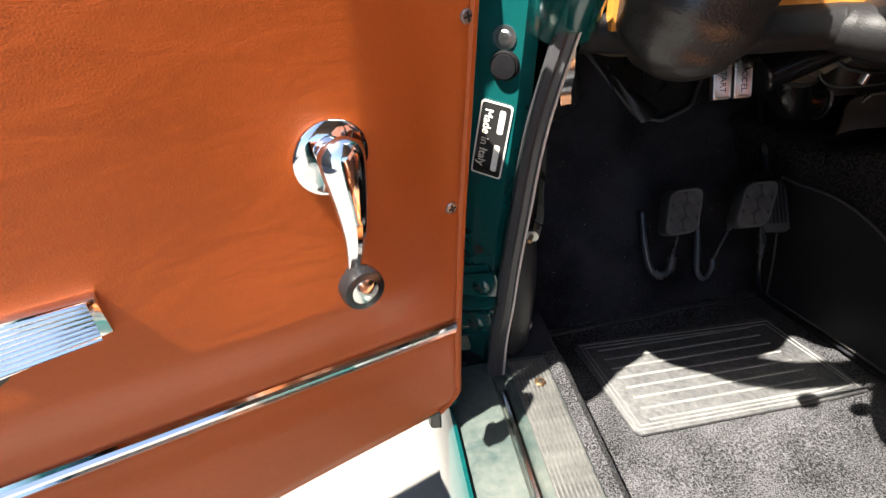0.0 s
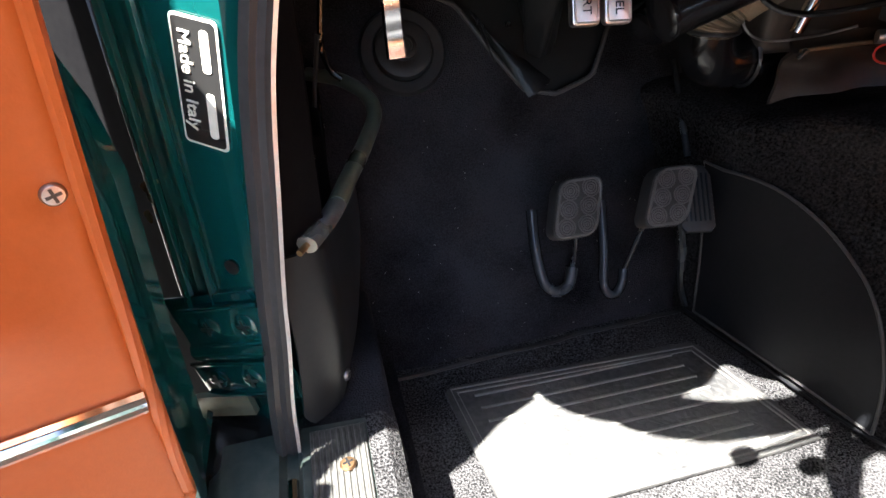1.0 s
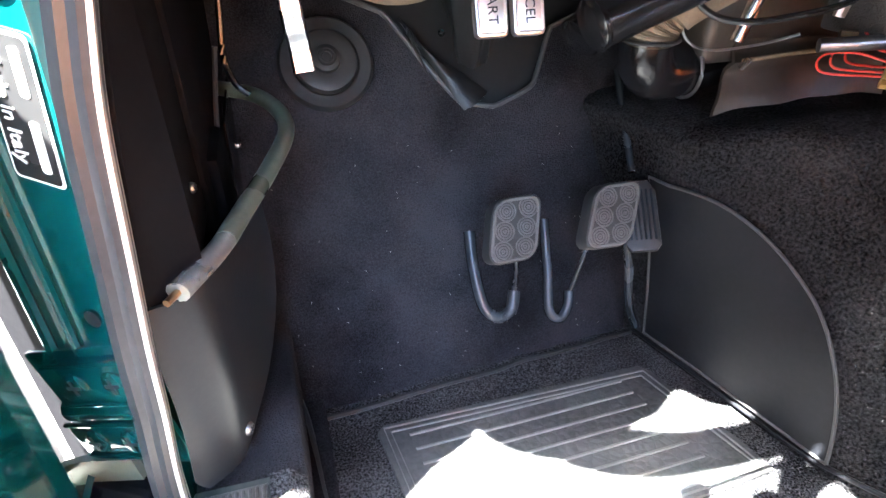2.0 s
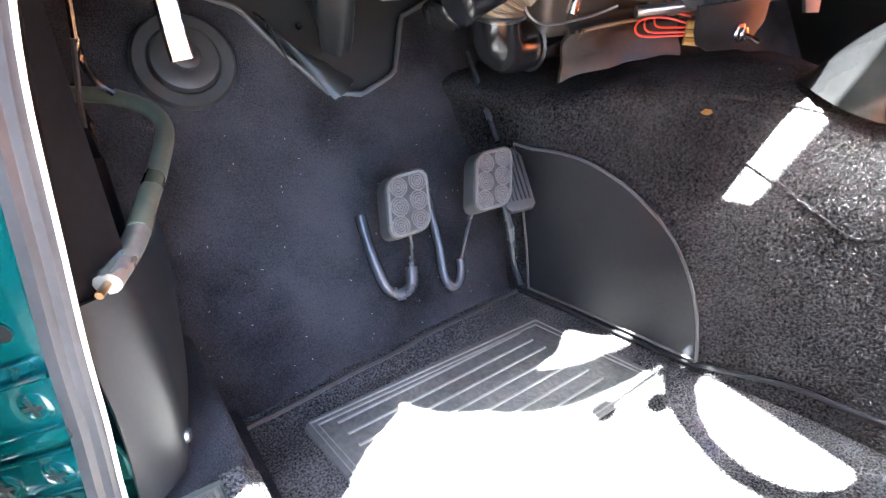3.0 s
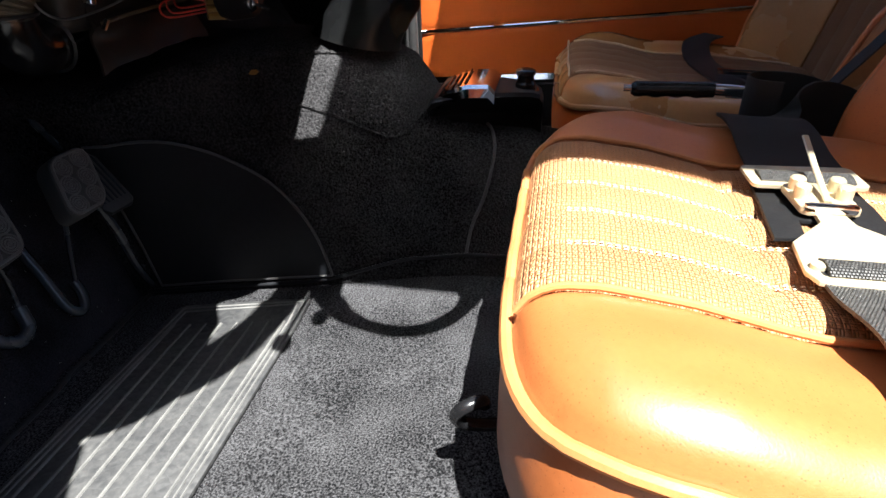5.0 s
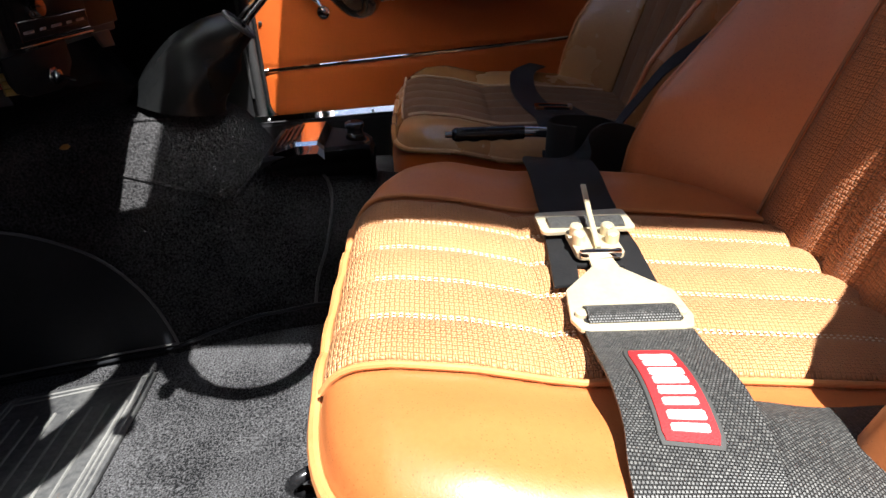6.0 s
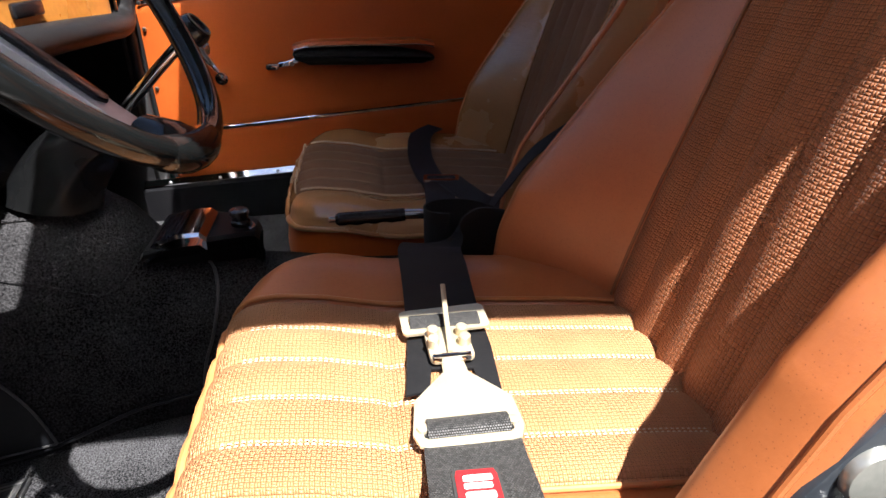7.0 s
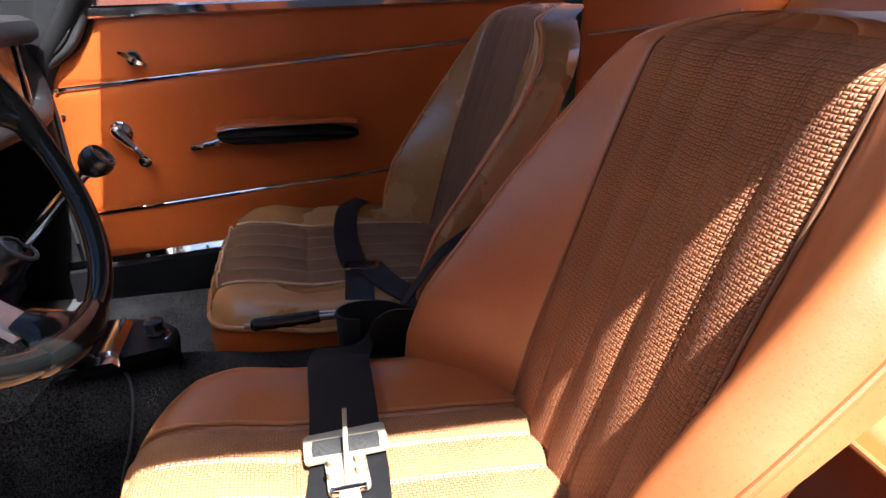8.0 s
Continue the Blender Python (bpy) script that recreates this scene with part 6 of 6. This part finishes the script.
part("sleeve", sweep(curve([(0.605, 0.660, 0.602), (0.606, 0.657, 0.618), (0.622, 0.650, 0.640), (0.67, 0.640, 0.668), (0.72, 0.635, 0.69)], 24), lambda s: ring(0.0258 + (0.0014 * math.sin(s * 260) if s < 0.4 else 0.004), 18)), HOSE_TAN, hose, "tan corrugated sleeve")
part("clip", tube([Vector((0.660, 0.674, 0.566)) + Vector((0.004, 0.0285 * math.cos(a), 0.0285 * math.sin(a))) for a in [2 * math.pi * k / 24 for k in range(24)]], 0.002, 6, closed=True), STEEL, hose)
radio = thing("radio", (0.85, 0.5, 0.62), "black crackle-finished radio with silver face under the dashboard", "radio")
part("case", box(0.738, 0.985, 0.512, 0.60, 0.616, 0.70, 0.003), CRACKLE, radio)
part("front_plate", box(0.748, 0.980, 0.504, 0.513, 0.628, 0.698, 0.002), CONSOLE, radio)
part("dial_frame", box(0.752, 0.90, 0.501, 0.5045, 0.634, 0.692, 0.001), CONSOLE, radio)
part("dial", box(0.757, 0.895, 0.4995, 0.5025, 0.639, 0.687, 0.001), CONSOLE, radio)
for kx in (0.785, 0.945):
    part("radio_knob", lathe([(0.010, 0), (0.011, 0.008), (0.009, 0.016), (0, 0.017)], frame_at((kx, 0.502, 0.666), (1, 0, 0), (0, -1, 0)), 18), CHROME, radio)
part("dial_border", tube([(0.755, 0.4985, 0.634), (0.893, 0.4985, 0.632), (0.893, 0.4985, 0.652), (0.755, 0.4985, 0.654)], 0.0008, 6, closed=True), TRIM, radio, "thin bright line round the dial")
for kx, kw in ((0.762, 0.018), (0.792, 0.010), (0.814, 0.020), (0.846, 0.010), (0.868, 0.016)):
    part("dial_bar", box(kx, kx + kw, 0.4980, 0.4996, 0.641, 0.6440, 0.0006), STEEL, radio)
part("lower_bead", tube([(0.750, 0.500, 0.629), (0.900, 0.500, 0.626)], 0.0016, 8), CHROME, radio)
part("side_tab", prism([(0.902, 0.6225), (0.940, 0.6215), (0.946, 0.600), (0.916, 0.602)], Matrix.Translation((0, 0.504, 0)) @ frame_at((0, 0, 0), (1, 0, 0), (0, -1, 0)), 0.004, 0.001), GREY_VINYL, radio, "grey metal tab")
br2 = thing("switch_bracket", (0.77, 0.50, 0.58), "grey metal bracket with a chrome toggle switch under the radio", "switch")
part("bracket", prism([(0.716, 0.624), (0.719, 0.600), (0.726, 0.588), (0.745, 0.580), (0.800, 0.576), (0.815, 0.580), (0.836, 0.600), (0.836, 0.624)], Matrix.Translation((0, 0.505, 0)) @ frame_at((0, 0, 0), (1, 0, 0), (0, -1, 0)), 0.004, 0.0015), CONSOLE, br2)
part("nut", lathe([(0.0105, 0), (0.0105, 0.003), (0.0075, 0.004), (0.0075, 0.008), (0.005, 0.009), (0, 0.009)], frame_at((0.789, 0.501, 0.593), (1, 0, 0), (0, -1, 0)), 6), CHROME, br2, "chrome hexagon nut")
part("toggle", lathe([(0.0022, 0), (0.0030, 0.014), (0.0026, 0.017), (0, 0.018)], frame_at((0.789, 0.494, 0.593), (1, 0, 0), (0.3, -1, -0.4)), 12), BLACK_PLASTIC, br2)
part("bracket_tube", tube([(0.70, 0.56, 0.612), (0.745, 0.535, 0.618), (0.79, 0.51, 0.628)], 0.006, 10, steps=4), STEEL, br2)
wires = thing("wire_loop", (0.71, 0.55, 0.60), "loose red and ochre wires hanging under the radio", "wires")
for k, (dx, dz_) in enumerate(((0, 0), (0.014, 0.007), (0.030, 0.016))):
    part("red_wire", tube([(0.755, 0.535, 0.600 + dz_), (0.738, 0.552, 0.605 + dz_), (0.722 + dx, 0.566, 0.603 + dz_), (0.716 + dx, 0.570, 0.595 + 0.7 * dz_), (0.724 + dx * 0.7, 0.566, 0.586 + 0.5 * dz_), (0.748, 0.542, 0.588 + dz_ * 0.5), (0.755, 0.530, 0.590 + dz_ * 0.5)], 0.0011, 8, steps=5), RED_WIRE, wires)
    part("sleeve", tube([(0.750, 0.534, 0.584 + 0.008 * k), (0.775, 0.512, 0.582 + 0.009 * k)], 0.0042, 8), OCHRE, wires)
part("terminal", tube([(0.728, 0.568, 0.616), (0.738, 0.560, 0.616)], 0.006, 6), BRASS, wires)
part("terminal", tube([(0.722, 0.570, 0.632), (0.724, 0.569, 0.645)], 0.005, 8), TAB, wires)
part("terminal_pin", tube([(0.742, 0.560, 0.622), (0.744, 0.558, 0.604)], 0.0024, 6), TRIM, wires)
cable = thing("speedo_cable", (0.64, 0.6, 0.60), "thin black cable and bright rod under the dashboard", "cable")
part("cable", tube([(0.60, 0.63, 0.668), (0.622, 0.615, 0.636), (0.650, 0.600, 0.626), (0.69, 0.582, 0.632), (0.725, 0.565, 0.645), (0.75, 0.56, 0.67)], 0.0030, 8, steps=6), BLACK_PLASTIC, cable)
part("stub", tube([(0.686, 0.61, 0.70), (0.672, 0.610, 0.642), (0.6615, 0.610, 0.607)], 0.0065, 12), CHROME, cable, "bright chrome rod")
part("thin_wire", tube([(0.632, 0.64, 0.66), (0.628, 0.645, 0.62), (0.640, 0.645, 0.600), (0.665, 0.64, 0.592), (0.70, 0.62, 0.60), (0.72, 0.60, 0.612)], 0.0013, 6, steps=6), STEEL, cable)
bag = thing("air_duct", (0.38, 0.70, 0.65), "pale tan moulded duct above the pedals", "duct")
part("duct_body", sweep(curve([(0.325, 0.70, 0.705), (0.345, 0.70, 0.694), (0.37, 0.70, 0.684), (0.40, 0.70, 0.688), (0.43, 0.70, 0.705)], 6), lambda s: ring(0.050 - 0.022 * abs(2 * s - 1) ** 3, 22, 0.95)), HOSE_TAN, bag)
trunk = thing("duct", (0.36, 0.70, 0.64), "crumpled dark vinyl sleeve above the pedals", "duct")
part("duct_skin", sweep(curve([(0.425, 0.685, 0.71), (0.436, 0.700, 0.675), (0.446, 0.718, 0.64), (0.455, 0.735, 0.605), (0.463, 0.752, 0.570)], 6), lambda s: [(lerp(0.034, 0.014, s) * math.cos(t) * (1 + 0.14 * math.sin(5 * t + 9 * s)), lerp(0.026, 0.012, s) * math.sin(t) * (1 + 0.12 * math.sin(4 * t + 7 * s))) for t in [2 * math.pi * k / 28 for k in range(28)]]), KICK, trunk, "", 70)


# ---------------------------------------------------------------- gear lever and console
gl = thing("gear_lever", (0.85, 0.38, 0.545), "bright gear lever rising from a folded black leather gaiter", "gear lever")
axis0, axis1 = Vector((0.838, 0.385, 0.545)), Vector((0.858, 0.300, 0.634))


def gaiter_ring(s):
    c = axis0.lerp(axis1, s) + Vector((0, 0.006 * math.sin(math.pi * s), 0.014 * math.sin(math.pi * s)))
    tilt = (axis1 - axis0).normalized().lerp(Vector((0, 0, 1)), 0.75 * (1 - s)).normalized()
    m = frame_at(c, (1, 0, 0), tilt)
    r = lerp(0.058, 0.021, s ** 0.85) * (1 + 0.10 * math.sin(math.pi * s))
    out = []
    for k in range(48):
        t = 2 * math.pi * k / 48
        f = 1 + (0.27 * (0.62 - math.sqrt(math.sin(1.5 * t + 2.4 * s + 0.6) ** 2 + 0.03)) + 0.15 * (0.62 - math.sqrt(math.sin(2.5 * t - 3.0 * s + 1.3) ** 2 + 0.05))) * math.sin(math.pi * min(1, s + 0.12)) + 0.012 * math.sin(s * 20 + 2 * t)
        out.append(m @ Vector((r * f * 0.95 * math.cos(t), r * f * math.sin(t), 0)))
    return out


part("gaiter", loft([gaiter_ring(k / 40) for k in range(41)]), GAITER, gl, "folded black leather gaiter", 60)
part("gaiter_edge", tube(gaiter_ring(1.0), 0.003, 6, closed=True), RUBBER, gl)
part("shaft", tube([axis1 - Vector((0, -0.02, 0.02)), (0.858, 0.236, 0.694), (0.860, 0.198, 0.728)], 0.0072, 12), CHROME, gl)
GK = frame_at((0.860, 0.200, 0.726), (1, 0, 0), Vector((0.0, -0.42, 0.36)))
part("knob", lathe([(0.008, -0.004), (0.014, 0.002), (0.0185, 0.011), (0.0195, 0.020), (0.017, 0.027), (0.0125, 0.0285), (0.011, 0.026), (0.0, 0.0245)], GK, 28), BLACK_PLASTIC, gl, "black round gear knob")
part("knob_ring", tube([GK @ Vector((0.0148 * math.cos(a), 0.0148 * math.sin(a), 0.0285)) for a in [2 * math.pi * k / 24 for k in range(24)]], 0.0009, 6, closed=True), GREY_VINYL, gl)
con = thing("console", (0.86, 0.22, 0.44), "black console with a chrome ashtray and lighter on the tunnel", "console")
CON = ((0.290, 0.060, 0.474), (0.284, 0.064, 0.482), (0.262, 0.061, 0.487), (0.215, 0.051, 0.489), (0.185, 0.041, 0.488), (0.162, 0.031, 0.486), (0.152, 0.024, 0.482), (0.148, 0.018, 0.472))
part("body", loft([[(CX + side * (w + out), y, zz) for side, out, zz in ((-1, -0.034, 0.415), (-1, -0.026, z - 0.030), (-1, -0.004, z - 0.010), (-1, 0.0, z - 0.004), (-1, -0.006, z), (1, -0.006, z), (1, 0.0, z - 0.004), (1, -0.004, z - 0.010), (1, -0.026, z - 0.030), (1, -0.034, 0.415))] for y, w, z in CON]), CONSOLE, con, "", 30)
ash = part("ashtray", loft([[(0.800, y, z - 0.014), (0.803, y, z - 0.004), (0.808, y, z), (0.885, y, z + 0.002), (0.890, y, z - 0.014)] for y, z in ((0.288, 0.472), (0.282, 0.480), (0.266, 0.492), (0.240, 0.500), (0.214, 0.501), (0.206, 0.493))]), CHROME, con, "chrome ribbed ashtray lid", 25)
for k in range(4):
    part("ash_rib", tube([(0.812, 0.244 + 0.008 * k, 0.5008 - 0.0030 * k), (0.882, 0.244 + 0.008 * k, 0.5025 - 0.0030 * k)], 0.0013, 6), BLACK_PLASTIC, ash)
lt = part("lighter", lathe([(0.013, 0), (0.013, 0.012), (0.0105, 0.015), (0.0105, 0.021), (0.0125, 0.023), (0.0125, 0.028), (0.009, 0.030), (0, 0.029)], frame_at((0.858, 0.172, 0.480), (1, 0, 0), (0, 0, 1)), 24), BLACK_PLASTIC, con, "black cigar lighter")
part("lighter_ring", tube([Vector((0.858 + 0.0165 * math.cos(a), 0.172 + 0.0165 * math.sin(a), 0.484)) for a in [2 * math.pi * k / 28 for k in range(28)]], 0.0016, 6, closed=True), CHROME, lt)

# ---------------------------------------------------------------- handbrake
hb = thing("handbrake", (0.84, -0.1, 0.41), "chrome handbrake lever with a black finger-grooved grip beside the seat", "handbrake")


def grip_sec(s):
    r = 0.0094 - 0.003 * max(0, 1 - s / 0.05)
    return [(r * math.cos(t), r * math.sin(t) * (1.05 + 0.11 * math.sin(s * 2 * math.pi * 4) * (1 if 0.1 < s < 0.9 else 0) if math.sin(t) < 0 else 0.92)) for t in [2 * math.pi * k / 14 for k in range(14)]]


part("grip", sweep([Vector((0.839, 0.043, 0.494)).lerp(Vector((0.840, -0.052, 0.495)), k / 40) for k in range(41)], grip_sec, (0, 0, 1)), BLACK_PLASTIC, hb, "black plastic grip")
part("button", tube([(0.839, 0.043, 0.494), (0.839, 0.052, 0.494)], 0.0042, 12), CHROME, hb)
part("lever", tube([(0.840, -0.050, 0.495), (0.841, -0.10, 0.490), (0.843, -0.16, 0.465), (0.846, -0.24, 0.41)], 0.0072, 12, steps=4), CHROME, hb)


# ---------------------------------------------------------------- harness on the driver's seat
harness = thing("harness", (0.52, -0.07, 0.47), "black racing lap belt with gold latch buckle across the seat", "seat belt")
BW, BT = 0.0762, 0.0024


def strap(points, w=BW, up=(0, 0, 1), twist=None, steps=8, t=BT):
    return sweep(curve(points, steps), [(-w / 2, -t / 2), (-w / 4, -t / 2), (0, -t / 2), (w / 4, -t / 2), (w / 2, -t / 2), (w / 2, t / 2), (w / 4, t / 2), (0, t / 2), (-w / 4, t / 2), (-w / 2, t / 2)], up, uv=True, twist=twist)


# inboard strap: from the buckle's bar over the bolster, looping up and down beside the seat
part("inner_strap", strap([(0.604, -0.071, 0.486), (0.640, -0.072, 0.488), (0.680, -0.072, 0.4965), (0.715, -0.072, 0.4975), (0.748, -0.076, 0.489), (0.776, -0.096, 0.481), (0.790, -0.126, 0.482), (0.800, -0.165, 0.476), (0.806, -0.21, 0.45)], twist=lambda s: -radians(86) * ease((s - 0.48) / 0.36)), WEB_SHADED, harness, "black webbing, coloured darker for the shade")
part("strap_fold", strap([(0.779, -0.104, 0.481), (0.786, -0.082, 0.482), (0.804, -0.076, 0.483), (0.820, -0.096, 0.484), (0.824, -0.14, 0.479), (0.814, -0.19, 0.46)], twist=lambda s: radians(90)), WEB_SHADED, harness, "webbing standing in a loop")
part("bar_wrap", strap([(0.602, -0.071, 0.484), (0.594, -0.071, 0.4885), (0.585, -0.071, 0.4895), (0.576, -0.071, 0.487)], 0.070), WEB_BLACK, harness)
# latch buckle: slotted plate, leather pad, pins and lever
pad_poly = [(0.492, -0.024), (0.552, -0.030), (0.600, -0.034), (0.600, -0.112), (0.552, -0.112), (0.488, -0.108), (0.486, -0.092), (0.520, -0.088), (0.524, -0.050), (0.495, -0.046)]
part("leather_pad", prism(pad_poly, pose(0, 0, 0.4755), 0.003, 0.001), BLACK_VINYL, harness, "black leather backing pad")


def ring_plate(outer, inner, m, d, material, name, parent, label=""):
    """A flat plate with one opening."""
    n = len(outer)
    rings = [[m @ Vector((x, y, 0)) for x, y in inner], [m @ Vector((x, y, 0)) for x, y in outer], [m @ Vector((x * 1.0, y, d)) for x, y in outer], [m @ Vector((x, y, d)) for x, y in inner], [m @ Vector((x, y, 0)) for x, y in inner]]
    bm = loft(rings, True, False)
    bmesh.ops.remove_doubles(bm, verts=bm.verts, dist=1e-6)
    bmesh.ops.recalc_face_normals(bm, faces=bm.faces)
    return part(name, bm, material, parent, label)


ring_plate(rounded(0.040, 0.088, 0.006), [(x * 0.9, y) for x, y in rounded(0.016, 0.072, 0.004)], pose(0.590, -0.071, 0.4845, 0, -2, 3), 0.0028, GOLD, "upper_plate", harness, "gold plated slotted buckle plate")
body = part("latch_body", prism(rounded(0.046, 0.042, 0.006), pose(0.548, -0.070, 0.483, 0, -2, 3), 0.005, 0.0012), GOLD, harness, "gold plated latch")
for px_, py_ in ((0.560, -0.056), (0.560, -0.084), (0.545, -0.055), (0.545, -0.0845)):
    part("pin", lathe([(0.0058, 0), (0.0058, 0.010), (0.0045, 0.0115), (0, 0.012)], pose(px_, py_, 0.487), 16), GOLD, body)
part("latch_lever", sweep([(0.532, -0.069, 0.490), (0.548, -0.070, 0.494), (0.575, -0.071, 0.502), (0.612, -0.073, 0.514)], lambda s: bar(0.005, 0.0024, 0.0007), (0, 0, 1)), GOLD, body, "thin bright latch lever")
part("latch_tongue_slot", box(0.524, 0.530, -0.088, -0.052, 0.484, 0.491, 0.0015), CHROME, body)
part("tongue", prism([(0.530, -0.080), (0.530, -0.060), (0.512, -0.059), (0.478, -0.030), (0.440, -0.0255), (0.428, -0.030), (0.426, -0.037), (0.4255, -0.102), (0.427, -0.110), (0.440, -0.115), (0.474, -0.113), (0.510, -0.082)], pose(0, 0, 0.4805), 0.003, 0.0008), GOLD, harness, "gold plated buckle tongue")
part("tongue_slot", prism(rounded(0.017, 0.072, 0.003), pose(0.443, -0.070, 0.4836), 0.0004), DECAL_BLACK, harness)
part("tongue_wrap", strap([(0.434, -0.070, 0.4835), (0.439, -0.070, 0.4868), (0.447, -0.070, 0.4868), (0.453, -0.070, 0.4840)], 0.066, t=0.003), WEB_BLACK, harness)
for ey in (-0.034, -0.1065):
    part("slot_rivet", lathe([(0.0048, 0), (0.0048, 0.003), (0, 0.0042)], pose(0.444, ey, 0.4835), 14), GOLD, harness)
# outboard strap with its sewn patch, folded back along the seat
ol = [(0.428, -0.071, 0.481), (0.405, -0.070, 0.484), (0.36, -0.068, 0.4945), (0.325, -0.066, 0.493), (0.300, -0.062, 0.4875), (0.283, -0.061, 0.4785), (0.2675, -0.060, 0.458), (0.262, -0.058, 0.40)]
part("outer_strap", strap(ol), WEB_BLACK, harness, "broad black ribbed webbing")


def bolster_strap(u, v):
    x, y = lerp(0.359, 0.281, v), lerp(-0.084, -0.230, u) - 0.012 * v
    d = x - 0.273
    drop = 0.9 * (0.034 - math.sqrt(0.034 ** 2 - (0.034 - d) ** 2)) if d < 0.034 else 0.0
    return Vector((x, y, seat_height(x, y) - drop + 0.0035 + 0.002 * math.sin(9 * u)))


fold = sheet(bolster_strap, 28, 12, -BT)
flat_uv(fold, lambda c: c.y, lambda c: c.x)
part("outer_strap_fold", fold, WEB_BLACK, harness, "broad black ribbed webbing folded back")
OLC = curve(ol, 8)


def on_strap(x, a, lift):
    """A point of the outboard strap's upper face at x, a across it."""
    for p, q in zip(OLC, OLC[1:]):
        if q.x <= x <= p.x:
            t = (q - p).normalized()
            side = t.cross(Vector((0, 0, 1))).normalized()
            return p.lerp(q, (p.x - x) / (p.x - q.x)) + side * a + side.cross(t) * (BT / 2 + lift)


def sewn(x0, x1, a0, a1, d, inset=0.0015, n=14):
    """A flat piece of thickness d that lies on the strap from x0 to x1."""
    rows = []
    for k in range(n + 1):
        x = lerp(x0, x1, k / n)
        c = inset * (1 - min(1.0, min(k, n - k) / max(1, n // 8)))
        rows.append([on_strap(x, a0 + c, -0.0004), on_strap(x, a1 - c, -0.0004), on_strap(x, a1 - c, d * 0.6), on_strap(x, a1 - c - 0.0004, d), on_strap(x, a0 + c + 0.0004, d), on_strap(x, a0 + c, d * 0.6)])
    return loft(rows)


part("patch_border", sewn(0.397, 0.312, -0.0135, 0.0215, 0.0011), WEB_BLACK, harness)
pt = part("patch", sewn(0.3945, 0.3145, -0.0112, 0.0192, 0.0017), RED, harness, "red embroidered patch with pale bars")
for k in range(8):
    xk = 0.3875 - 0.0088 * k
    part("patch_bar", sewn(xk, xk - (0.0062, 0.0052, 0.0066, 0.0060, 0.0058, 0.0050, 0.0062, 0.0052)[k], -0.0072 + (0.0, 0.001, 0.0, 0.0005)[k % 4], 0.0142, 0.0024, 0.0012, 6), WHITE, pt)

# passenger lap belt
pb = thing("passenger_belt", (1.02, -0.12, 0.46), "dark navy lap belt with chrome slider on the passenger seat", "seat belt")


def ph_(x, y, lift=0.003):
    return Vector((x, y, pseat_height(x, y) + lift))


part("webbing", strap([Vector((1.352, -0.16, 0.475)), ph_(1.32, -0.125, 0.006), ph_(1.22, -0.112, 0.006), ph_(1.10, -0.114), ph_(1.04, -0.122, 0.004), Vector((0.985, -0.120, 0.466)), Vector((0.935, -0.116, 0.462)), Vector((0.905, -0.115, 0.445)), Vector((0.893, -0.118, 0.40))], 0.048), WEB_NAVY, pb)
part("webbing_tail", strap([Vector((1.03, -0.142, 0.472)), Vector((0.97, -0.165, 0.468)), Vector((0.925, -0.205, 0.455)), Vector((0.90, -0.26, 0.42))], 0.046), WEB_NAVY, pb)
ring_plate(rounded(0.032, 0.060, 0.004), rounded(0.020, 0.048, 0.003), pose(1.022, -0.128, 0.475, 0, 4, -8), 0.004, CHROME, "slider", pb, "small chrome slider")

belt = thing("belt_strap", (0.825, -0.15, 0.435), "narrow dark strap rising between the two seats", "seat belt")
part("webbing", strap([(0.822, -0.150, 0.435), (0.828, -0.167, 0.495), (0.831, -0.198, 0.540), (0.832, -0.230, 0.579), (0.828, -0.275, 0.612)], 0.014, up=(0.2, -1, 0.5)), WEB_NAVY, belt)

# ---------------------------------------------------------------- small things
lf = thing("dry_leaf", (0.775, 0.486, 0.483), "tiny dry orange leaf caught on the tunnel carpet", "leaf")
part("blade", prism([(-0.006, -0.001), (-0.002, 0.0035), (0.004, 0.003), (0.0065, 0.0), (0.003, -0.003), (-0.002, -0.0028)], frame_at(tunnel_at(0.486, 0.335) + Vector((-0.004, 0, 0.004)), (0.3, -1, 0), (-0.8, 0, 0.6)), 0.0008), LEAF, lf)
random.seed(4)
lint_bm = None
for k in range(64):
    x, z = random.uniform(0.24, 0.60), random.uniform(0.27, 0.50)
    q = toe_point(x, z) + Vector((0, -0.013, 0.003))
    b = moved(box(-0.0002, 0.0002, -0.0002, 0.0002, -0.0005, random.uniform(0.0002, 0.0016)), Matrix.Translation(q) @ pose(0, 0, 0, -30, random.uniform(-80, 80), 0))
    lint_bm = b if lint_bm is None else join(lint_bm, b)
tagged(part("lint", lint_bm, LINT), "specks of pale lint on the black toe carpet", "lint", "", "stuff")
